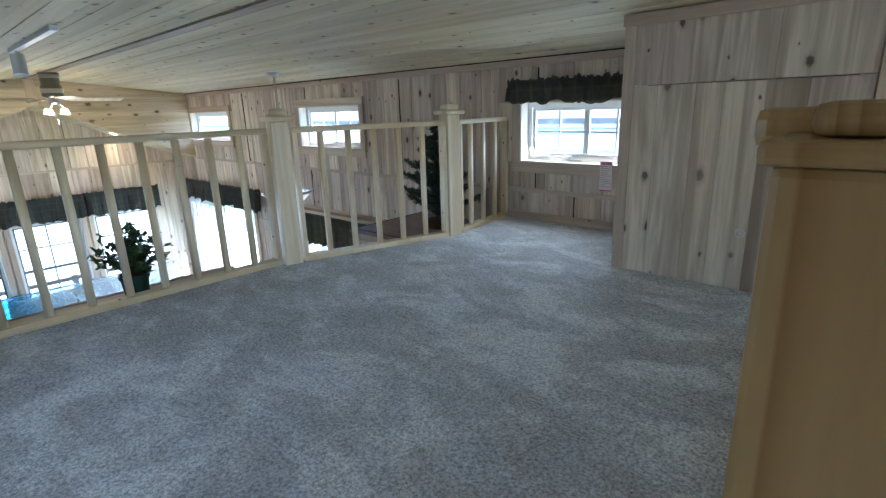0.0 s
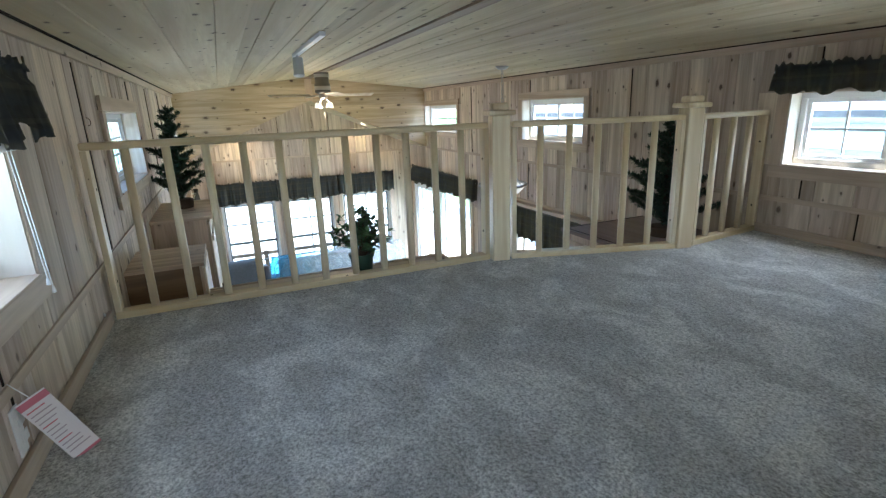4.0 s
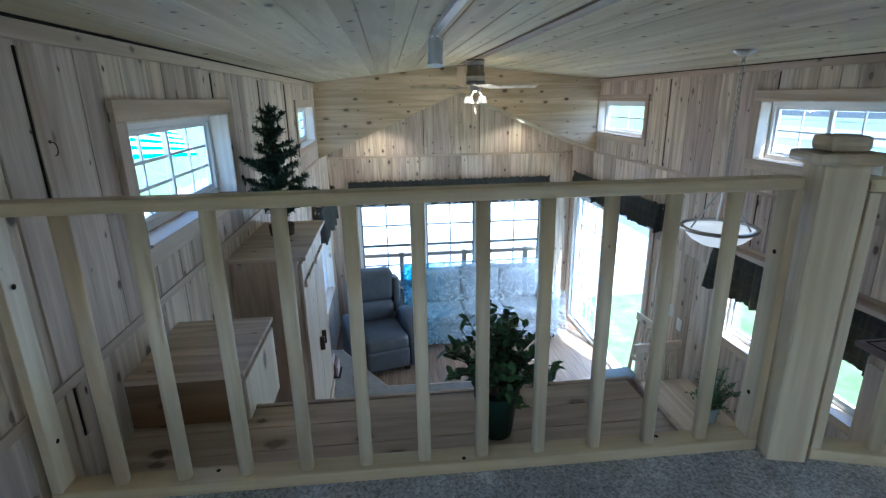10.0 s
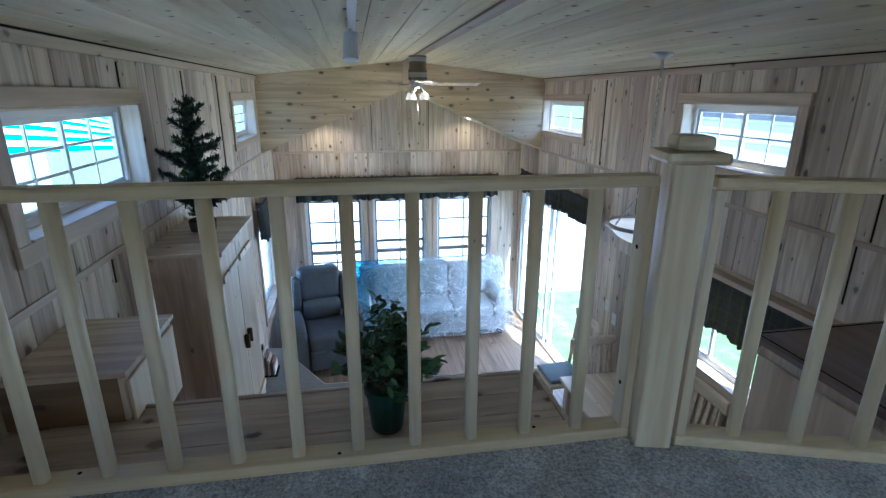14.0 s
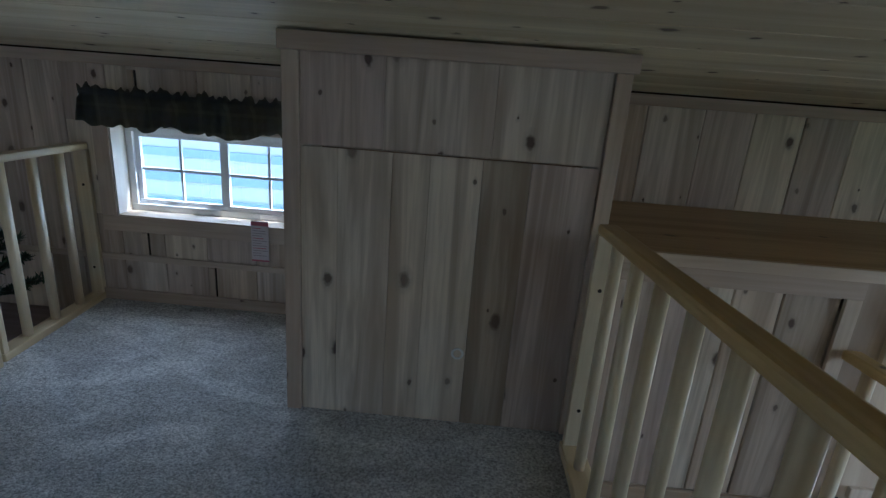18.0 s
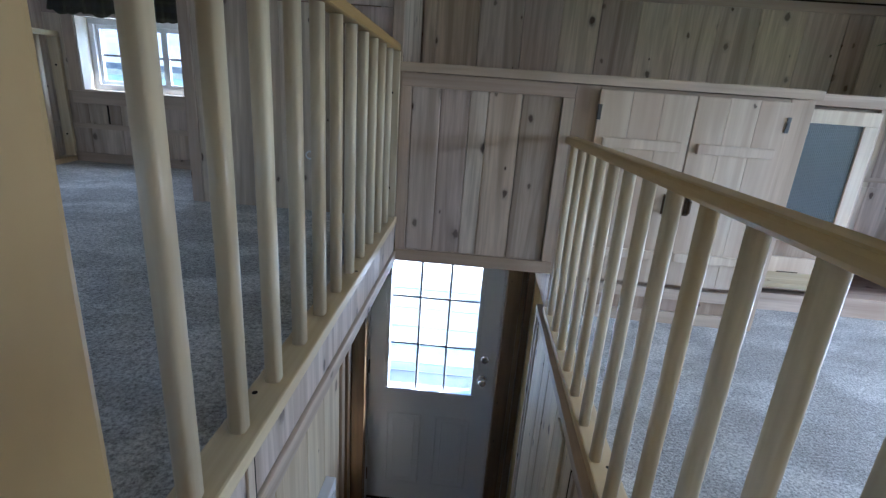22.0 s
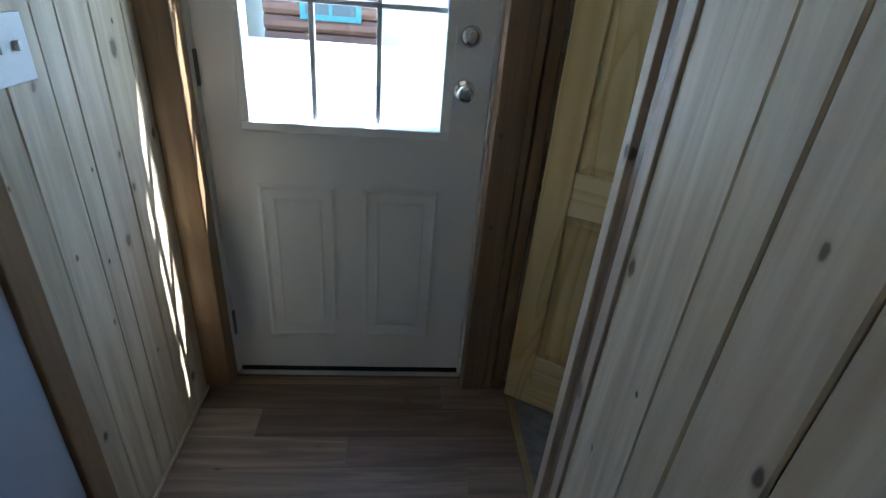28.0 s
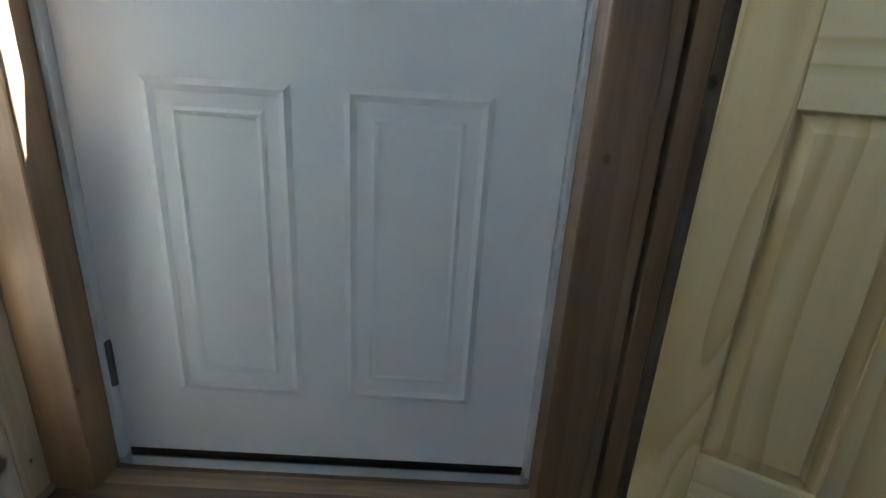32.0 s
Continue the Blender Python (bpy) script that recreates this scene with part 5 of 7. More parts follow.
def leafy(name, at, h, r, pot_h, pot_r, pot_mat, label, seed, size=0.04, leaves=430, mat=None, category="potted plant"):
    rng = random.Random(seed)
    t = thing(name, label, category, at=at)
    b = bmesh.new()
    lathe(b, [(0.0, 0.002), (pot_r * 0.72, 0.002), (pot_r * 0.76, 0.01), (pot_r * 0.95, pot_h * 0.86), (pot_r * 1.05, pot_h * 0.87), (pot_r * 1.05, pot_h), (pot_r * 0.92, pot_h), (pot_r * 0.9, pot_h * 0.9), (0.0, pot_h * 0.9)], 24)
    part("pot", b, pot_mat, t)
    stems, crown = bmesh.new(), bmesh.new()
    made = 0
    while made < leaves:
        a, e = rng.uniform(0, 6.283), rng.random()
        tip = Vector((r * math.cos(a) * rng.uniform(0.25, 1), r * math.sin(a) * rng.uniform(0.25, 1), pot_h + (h - pot_h) * rng.uniform(0.15, 1.0) * (1 - 0.45 * e)))
        if e < 0.15:
            tip.x *= 0.5
            tip.y *= 0.35
            tip.z = pot_h + (h - pot_h) * rng.uniform(0.75, 1.0)
        root = Vector((tip.x * 0.1, tip.y * 0.1, pot_h * 0.9))
        mid = root.lerp(tip, 0.55) + Vector((0, 0, (h - pot_h) * 0.12))
        cyl(stems, root, mid, 0.003, 0.002, 4)
        cyl(stems, mid, tip, 0.002, 0.001, 4)
        for k in range(14):
            q = 0.25 + 0.75 * (k + rng.random()) / 14
            p = root.lerp(mid, q / 0.55) if q < 0.55 else mid.lerp(tip, (q - 0.55) / 0.45)
            d = Vector((rng.uniform(-1, 1), rng.uniform(-1, 1), rng.uniform(-0.3, 0.9)))
            (leaf if mat else broad_leaf)(crown, p, d, size * rng.uniform(0.7, 1.25), size * (0.5 if mat else 0.62), Vector((rng.uniform(-0.3, 0.3), rng.uniform(-0.3, 0.3), 1)))
            made += 1
    part("stem", stems, BARK, t)
    part("crown", crown, mat or LEAF, t)
    return t


def fern(at):
    rng = random.Random(8)
    t = thing("fern", "green fern in a white wicker pot on the wall unit", "potted plant", at=at)
    b = bmesh.new()
    lathe(b, [(0.0, 0.002), (0.075, 0.002), (0.08, 0.01), (0.1, 0.135), (0.108, 0.14), (0.108, 0.15), (0.094, 0.15), (0.09, 0.13), (0.0, 0.13)], 28)
    for v in b.verts:
        f = 1 + 0.025 * math.sin(60 * v.co.z / 0.15) * (1 if v.co.z > 0.01 else 0)
        v.co.x *= f
        v.co.y *= f
    part("pot", b, WICKER, t, "white woven pot")
    st, cr = bmesh.new(), bmesh.new()
    for i in range(44):
        a = i * 2.399
        L = rng.uniform(0.18, 0.34)
        lift = rng.uniform(0.9, 2.9)
        pts = []
        for k in range(13):
            q = k / 12
            pts.append(Vector((math.cos(a) * L * q * 0.95, math.sin(a) * L * q * 0.95, 0.13 + L * (lift * q - (0.25 + lift * 0.5) * q * q))))
        for p, q in zip(pts, pts[1:]):
            cyl(st, p, q, 0.0018, 0.0012, 4)
        for k in range(1, 13):
            d = (pts[k] - pts[k - 1]).normalized()
            s = d.cross(Vector((0, 0, 1))).normalized()
            w = 0.066 * math.sin(math.pi * min(1, k / 12 * 0.85 + 0.12))
            for m in (0.0, 0.5):
                o = pts[k - 1].lerp(pts[k], m)
                for g in (-1, 1):
                    leaf(cr, o, s * g + d * 0.35 - Vector((0, 0, 0.15)), w, 0.02, Vector((0, 0, 1)))
    part("stem", st, FERN, t)
    part("fronds", cr, FERN, t)


fern((2.743, 3.14, 3.085))
conifer((-4.12, 0.09, 2.555), 0.72, 0.2, "dark green artificial tree on the pantry cabinet", 3, 0.07)
conifer((-2.22, 3.08, 2.345), 0.74, 0.26, "dark green artificial tree on the kitchen cabinet", 4, 0.08)
leafy("potted_plant", (-2.39, 1.05, 2.332), 0.42, 0.205, 0.15, 0.066, GREENPOT, "leafy green plant in a dark green pot on the shelf", 11, 0.036, 720)
JAR = principled("jar_glass", (0.55, 0.68, 0.75), 0.1)[0]
leafy("table_plant", (-4.28, 3.22, 0.812), 0.52, 0.235, 0.13, 0.06, JAR, "feathery green plant in a glass jar on the dining table", 13, 0.03, 900, FERN)


# ---- cloth valances ----
def valance(a, b, face, axis, sign, z0, z1, label, seed, out=0.06):
    rng = random.Random(seed)
    at = ((a + b) / 2, face + sign * out, z1) if axis == "y" else (face + sign * out, (a + b) / 2, z1)
    t = thing("valance", label, "curtain valance", "plaid valances", at=at)
    n = int((b - a) / 0.008)
    levels = (-0.16, -0.07, 0.0, 0.06, 0.12, 0.25, 0.42, 0.6, 0.8, 1.0)
    rows = len(levels)
    h = z1 - z0
    bm = bmesh.new()
    ph = [rng.uniform(0, 6.28) for _ in range(6)]
    grid = []
    for i in range(n + 1):
        u = a + (b - a) * i / n
        fine = noise.noise(Vector((u * 42, ph[1], 1.7)))
        fold = 1.1 * noise.noise(Vector((u * 13, ph[0], 0))) + 0.55 * fine
        frill = 1.2 * noise.noise(Vector((u * 55, ph[2], 4.2)))
        drop = 0.05 * noise.noise(Vector((u * 9, ph[3], 3.1))) + 0.02 * noise.noise(Vector((u * 24, ph[4], 6.1)))
        tall = 0.75 + 0.9 * noise.noise(Vector((u * 48, ph[5], 5.0)))
        end = min(1.0, min(u - a, b - u) / 0.03)
        col = []
        for j, f in enumerate(levels):
            if f < 0:
                z = z1 - 0.05 * h + 0.2 * (-f) * tall * 1.1
                w = out + frill * 0.075 * -f
            elif f < 0.2:
                z = z1 - h * f
                w = out + 0.006 * frill - 0.008
            else:
                z = z1 + (z0 + drop - z1) * f
                w = out + fold * (0.006 + 0.045 * f) + 0.018 * f
            p = face + sign * (w * (0.35 + 0.65 * end))
            col.append(bm.verts.new((u, p, z) if axis == "y" else (p, u, z)))
        grid.append(col)
    for i in range(n):
        for j in range(rows - 1):
            bm.faces.new((grid[i][j], grid[i + 1][j], grid[i + 1][j + 1], grid[i][j + 1]))
    bmesh.ops.recalc_face_normals(bm, faces=bm.faces)
    bmesh.ops.solidify(bm, geom=bm.faces[:], thickness=0.003)
    wpart("cloth", bm, VALANCE, t, smooth=True)
    r = bmesh.new()
    o = face + sign * out * 0.55
    zr = z1 - (z1 - z0) * 0.12
    if axis == "y":
        cyl(r, (a + 0.01, o, zr), (b - 0.01, o, zr), 0.008, seg=8)
    else:
        cyl(r, (o, a + 0.01, zr), (o, b - 0.01, zr), 0.008, seg=8)
    wpart("rod", r, PLASTIC, t, "white curtain rod")
    for u in (a + 0.02, b - 0.02):
        k = B(u - 0.006, u + 0.006, min(face + sign * 0.001, o), max(face + sign * 0.001, o), zr - 0.012, zr + 0.012) if axis == "y" else B(min(face + sign * 0.001, o), max(face + sign * 0.001, o), u - 0.006, u + 0.006, zr - 0.012, zr + 0.012)
        wpart("bracket", k, PLASTIC, t)
    return t


valance(-1.81, -0.72, N - 0.02, "y", -1, 3.235, 3.37, "ruffled dark plaid valance over the loft window", 1)
valance(-1.60, -0.38, S + 0.02, "y", 1, 3.20, 3.37, "ruffled dark plaid valance over the low loft window", 2)
for k, (a, b) in enumerate(((0.17, 1.14), (1.15, 2.11), (2.12, 3.10))):
    valance(a, b, XW + 0.015, "x", 1, 1.88, 2.21, "ruffled dark plaid valance over a tall window", 3 + k)
valance(-7.95, -5.56, N - 0.02, "y", -1, 2.04, 2.30, "ruffled dark plaid valance over the patio door", 7, 0.08)
valance(-4.78, -3.02, N - 0.02, "y", -1, 1.80, 2.145, "ruffled dark plaid valance over the dining window", 8)
valance(-7.95, -6.5, S + 0.02, "y", 1, 1.80, 2.2, "ruffled dark plaid valance on the sitting-room wall", 9, 0.09)
cornice = thing("cornice_board", "pale pine cornice board above the dining valance", "cornice", at=(-3.9, N, 2.15))
wpart("board", B(-4.82, -3.02, N - 0.09, N - 0.002, 2.15, 2.185, bevel=0.004), TRIMX, cornice)
wpart("end", B(-3.055, -3.02, N - 0.088, N - 0.003, 1.98, 2.149, bevel=0.003), TRIM, cornice)

# ---- loft window tags, cords and blind ----
PAPER, _nt, _b = principled("tag_paper", (0.75, 0.68, 0.68), 0.6)
INK = principled("tag_red_ink", (0.55, 0.16, 0.20), 0.6)[0]
GREYINK = principled("tag_grey_ink", (0.45, 0.36, 0.38), 0.6)[0]


def tag(at, rx, ry, rz, h, label, cord, w=0.04):
    t = thing("hang_tag", label, "tag", "window tags", at=at)
    t.rotation_euler = Euler([radians(v) for v in (rx, ry, rz)])
    part("card", B(-w, w, -0.0008, 0.0008, -h, 0, bevel=0.0), PAPER, t)
    part("red_band", B(-w, w, -0.0014, 0.0014, -0.022, -0.004), INK, t)
    part("red_band", B(-w, w, -0.0014, 0.0014, -h, -h + 0.008), INK, t)
    rng = random.Random(int(h * 1000))
    for i in range(12):
        z = -0.032 - i * (h - 0.05) / 12
        part("text_line", B(-w * 0.85, -w * 0.85 + rng.uniform(0.9, 1.7) * w, -0.0013, 0.0013, z - 0.0032, z), INK if i % 4 == 0 else GREYINK, t)
    b = bmesh.new()
    cyl(b, (0, 0, 0), cord, 0.0012, seg=5)
    part("cord", b, PLASTIC, t)


tag((-1.055, N - 0.028, 2.865), 0, 0, 0, 0.19, "white and red paper warning tag below the window", (0.0, 0.0, 0.06))
tag((-1.13, S + 0.035, 2.612), 0, -23, 113, 0.21, "white and red paper warning tag hanging on a cord", (-0.03, 0.0, 0.18), 0.033)


def blind():
    t = thing("roller_blind", "white raised blind with pull cords", "blind", at=(-0.97, S, 3.24))
    wpart("headrail", B(-1.44, -0.51, S + 0.004, S + 0.05, 3.20, 3.245, bevel=0.004), PLASTIC, t)
    wpart("rolled_blind", B(-1.435, -0.515, S + 0.008, S + 0.046, 3.165, 3.199, bevel=0.004), PLASTIC, t, "gathered white slats")
    for x, z in ((-1.40, 2.80), (-1.375, 2.83)):
        b = bmesh.new()
        cyl(b, (x + 0.03, S + 0.05, 3.18), (x, S + 0.055, z), 0.0014, seg=5)
        c = wpart("cord", b, PLASTIC, t)
        b = bmesh.new()
        cyl(b, (x, S + 0.055, z - 0.018), (x, S + 0.055, z), 0.006, 0.003, 8)
        wpart("tassel", b, PLASTIC, c)


blind()

# ---- kitchen tops seen from the loft ----
shelf = thing("plank_shelf", "wide shelf of pale pine planks beyond the railing", "shelf", at=(-2.38, 0.8, 2.33))
for i in range(4):
    x = -2.62 + 0.115 * i
    wpart("plank", B(x + 0.001, x + 0.114 - 0.001, S + 0.001, 1.61 - 0.02 * (i == 0), 2.30, 2.33, bevel=0.002), SHELF, shelf)
wpart("edge", B(-2.64, -2.622, S + 0.001, 1.615, 2.26, 2.334, bevel=0.003), SHELF, shelf)
wpart("end_board", B(-2.62, -2.16, 1.612, 1.63, 2.24, 2.334, bevel=0.003), SHELF, shelf)
wpart("support", B(-2.6, -2.17, S + 0.001, 1.6, 2.2, 2.298), CAB, shelf)


def over_fridge_cabinet():
    c = thing("overhead_cabinet", "low pine overhead cabinet with a pale framed door", "cabinet", at=(-2.75, 0.08, 2.33))
    wpart("body", B(-2.97, -2.55, S + 0.001, 0.235, 2.335, 2.49), CABDARK, c)
    for i in range(3):
        x = -2.985 + 0.147 * i
        wpart("top_plank", B(x, x + 0.146, S + 0.001, 0.262, 2.491, 2.508, bevel=0.002), SHELF, c)
    wpart("front_rail", B(-2.975, -2.545, 0.236, 0.25, 2.34, 2.49, bevel=0.003), CABL, c)
    wpart("door", B(-2.96, -2.56, 0.251, 0.264, 2.20, 2.475, bevel=0.004), CABL, c, "pale framed door")
    wpart("bracket", B(-2.97, -2.64, S + 0.001, 0.235, 2.2, 2.334), CABDARK, c)


CABDARK = wood("brown_cabinet_side", (0.29, 0.19, 0.11), (0.19, 0.12, 0.07), "y", 0.3, 0.5, 0.15)
over_fridge_cabinet()


def pantry():
    c = thing("pantry_cabinet", "tall knotty pine pantry cabinet with batten doors", "cabinet", at=(-4.05, 0.08, 0))
    wpart("body", B(-4.45, -3.65, S + 0.001, 0.25, 0.001, 2.53), CAB, c)
    wpart("top", B(-4.47, -3.63, S + 0.001, 0.30, 2.531, 2.553, bevel=0.003), SHELF, c)
    for a, b in ((-4.44, -4.06), (-4.05, -3.66)):
        for z0, z1 in ((0.1, 1.2), (1.22, 2.5)):
            d = wpart("door", B(a, b, 0.252, 0.27, z0, z1, bevel=0.003), CABL, c, "pale batten door")
            for z in (z0 + 0.12, z1 - 0.12):
                wpart("batten", B(a + 0.03, b - 0.03, 0.2705, 0.285, z - 0.02, z + 0.02, bevel=0.003), CABL, d)
            b2 = B((b - 0.05 if a < -4.1 else a + 0.03), (b - 0.03 if a < -4.1 else a + 0.05), 0.2705, 0.30, (z0 + z1) / 2 - 0.045, (z0 + z1) / 2 + 0.045, bevel=0.005)
            wpart("handle", b2, BRONZE, d, "old bronze pull handle")


pantry()


def kitchen_cabinet_north():
    c = thing("kitchen_wall_cabinet", "kitchen cabinet with a flat plum-brown top and dark edge inlay", "cabinet", at=(-2.3, 3.05, 2.0))
    wpart("body", B(-2.72, -2.02, 2.69, N - 0.014, 1.4, 2.318), CAB, c)
    top = wpart("top", B(-2.76, -2.0, 2.65, N - 0.014, 2.319, 2.343, bevel=0.003), PLUM, c, "plum-brown board top")
    wpart("inlay", B(-2.742, -2.02, 2.676, 2.684, 2.3432, 2.3445), DARK, top, "thin black inlay line")
    wpart("inlay", B(-2.742, -2.734, 2.684, N - 0.02, 2.3432, 2.3445), DARK, top, "thin black inlay line")
    wpart("door", B(-2.71, -2.03, 2.672, 2.689, 1.42, 2.26, bevel=0.004), CABL, c, "pale cabinet door")
    wpart("side_panel", B(-2.736, -2.7205, 2.70, N - 0.02, 1.42, 2.28, bevel=0.003), CABL, c)


PLUM = wood("plum_brown_top", (0.28, 0.205, 0.185), (0.20, 0.14, 0.125), "x", 0.0, 0.4, 0.1)
kitchen_cabinet_north()


def counter():
    c = thing("kitchen_counter", "grey laminate kitchen counter with a white edge", "counter", at=(-4.6, 0.9, 0))
    pts = [(-4.2, S + 0.003), (-4.2, 1.90), (-4.93, 1.90), (-4.97, 0.65), (-5.70, 0.20), (-5.70, S + 0.003)]
    wpart("worktop", prism(bmesh.new(), pts, "z", 0.88, 0.92), GREYTOP, c)
    ins = [(-4.25, S + 0.003), (-4.25, 1.86), (-4.89, 1.86), (-4.93, 0.62), (-5.66, 0.17), (-5.66, S + 0.003)]
    wpart("base_cabinet", prism(bmesh.new(), ins, "z", 0.001, 0.879), CAB, c)
    for p, q in zip(pts[2:5], pts[3:5]):
        p, q = Vector((*p, 0.9)), Vector((*q, 0.9))
        d = (q - p)
        b = B(0, d.length, 0.0, 0.006, -0.02, 0.022, bevel=0.001)
        bmesh.ops.transform(b, matrix=Matrix.Translation(p) @ Matrix.Rotation(math.atan2(d.y, d.x), 4, "Z"), verts=b.verts)
        wpart("edge_strip", b, VINYL, c, "white edge strip")


GREYTOP = fabric("grey_laminate", (0.26, 0.27, 0.29), (0.34, 0.35, 0.37), 220.0, 0.35, 0.05, 0.0005)
counter()


def booklets():
    c = thing("brochure_stand", "black stand of brochures on the counter", "brochure stand", at=(-5.25, 0.16, 0.92))
    part("holder", B(-0.09, 0.09, -0.07, 0.07, 0, 0.012, bevel=0.003), DARK, c)
    part("holder_back", B(-0.09, 0.09, -0.07, -0.058, 0.012, 0.24, bevel=0.003), DARK, c)
    for i in range(5):
        part("brochure", B(-0.085, 0.085, -0.05 + 0.022 * i, -0.036 + 0.022 * i, 0.012, 0.22 - 0.03 * i), BOOK if i % 2 else PAPER, c)


BOOK = principled("brochure_print", (0.22, 0.12, 0.10), 0.5)[0]
booklets()

# ---- sitting area ----
LEATHER = fabric("slate_grey_upholstery", (0.062, 0.070, 0.078), (0.088, 0.098, 0.108), 70.0, 0.55, 0.25, 0.002)
SOFA = fabric("pale_grey_sofa_cloth", (0.36, 0.38, 0.40), (0.46, 0.48, 0.50), 80.0, 0.9, 0.3, 0.002)


def puffy(x0, x1, y0, y1, z0, z1, r=0.05, seed=1, wobble=0.008):
    bm = bmesh.new()
    box(bm, x0, x1, y0, y1, z0, z1)
    bmesh.ops.bevel(bm, geom=bm.edges[:], offset=r, segments=4, affect="EDGES", profile=0.55)
    bmesh.ops.subdivide_edges(bm, edges=[e for e in bm.edges if e.calc_length() > 0.12], cuts=3, use_grid_fill=True)
    for v in bm.verts:
        v.co += Vector(noise.noise_vector(v.co * 5 + Vector((seed, 0, 0)))) * wobble
    return bm


def recliner():
    c = thing("recliner", "slate grey upholstered recliner armchair", "armchair", at=(-7.05, 0.55, 0))
    c.rotation_euler = (0, 0, radians(14))
    part("base", puffy(-0.30, 0.34, -0.30, 0.30, 0.06, 0.34, 0.03, 1), LEATHER, c)
    for x in (-0.25, 0.28):
        for y in (-0.26, 0.26):
            part("foot", B(x - 0.03, x + 0.03, y - 0.03, y + 0.03, 0, 0.07, bevel=0.005), DARK, c)
    part("seat_cushion", puffy(-0.24, 0.40, -0.27, 0.27, 0.33, 0.52, 0.06, 2), LEATHER, c, smooth=True)
    part("footrest", puffy(0.33, 0.42, -0.27, 0.27, 0.10, 0.36, 0.035, 3), LEATHER, c, smooth=True)
    for s in (-1, 1):
        side = [(-0.38, 0.07), (-0.38, 0.46), (-0.31, 0.60), (-0.18, 0.68), (0.0, 0.70), (0.17, 0.66), (0.30, 0.56), (0.37, 0.40), (0.385, 0.2), (0.37, 0.07)]
        b = prism(bmesh.new(), side, "y", s * 0.37 - 0.085, s * 0.37 + 0.085)
        bmesh.ops.bevel(b, geom=[e for e in b.edges if abs(e.verts[0].co.y - e.verts[1].co.y) < 1e-4], offset=0.045, segments=4, affect="EDGES", profile=0.6)
        part("arm", b, LEATHER, c, smooth=True)
        w = puffy(-0.46, -0.24, s * 0.30 - 0.05, s * 0.30 + 0.05, 0.55, 1.06, 0.045, 20 + s)
        part("wing", w, LEATHER, c, smooth=True)
    for k, (z0, z1, t, q) in enumerate(((0.48, 0.77, -0.02, 0.25), (0.74, 1.17, -0.09, 0.27))):
        part("back_cushion", puffy(-0.42 + t, -0.16 + t, -q, q, z0, z1, 0.09, 8 + k, 0.014), LEATHER, c, smooth=True)
    part("back_shell", puffy(-0.52, -0.40, -0.28, 0.28, 0.3, 1.08, 0.05, 12), LEATHER, c, smooth=True)
    part("price_tag", B(-0.30, -0.298, -0.32, -0.25, 0.78, 0.90), PAPER, c, "small white paper tag")


recliner()


def sofa():
    c = thing("sofa", "pale grey three-seat sofa under a plastic dust cover", "sofa", at=(-7.72, 2.0, 0))
    part("base", puffy(-0.40, 0.34, -1.05, 1.05, 0.08, 0.32, 0.03, 1), SOFA, c)
    for x in (-0.3, 0.28):
        for y in (-0.98, 0.98):
            part("foot", B(x - 0.03, x + 0.03, y - 0.03, y + 0.03, 0, 0.09, bevel=0.005), DARK, c)
    for k in range(3):
        y = -0.86 + 0.575 * k
        part("seat_cushion", puffy(-0.18, 0.38, y, y + 0.57, 0.31, 0.47, 0.05, 2 + k), SOFA, c, smooth=True)
        part("back_cushion", puffy(-0.34, -0.12, y, y + 0.57, 0.45, 0.98 if k == 1 else 0.94, 0.08, 6 + k), SOFA, c, smooth=True)
    part("back", puffy(-0.42, -0.28, -1.0, 1.0, 0.3, 0.92, 0.05, 10), SOFA, c, smooth=True)
    for s in (-1, 1):
        part("arm", puffy(-0.40, 0.36, s * 0.96 - 0.1, s * 0.96 + 0.1, 0.1, 0.62, 0.07, 11 + s), SOFA, c, smooth=True)


sofa()


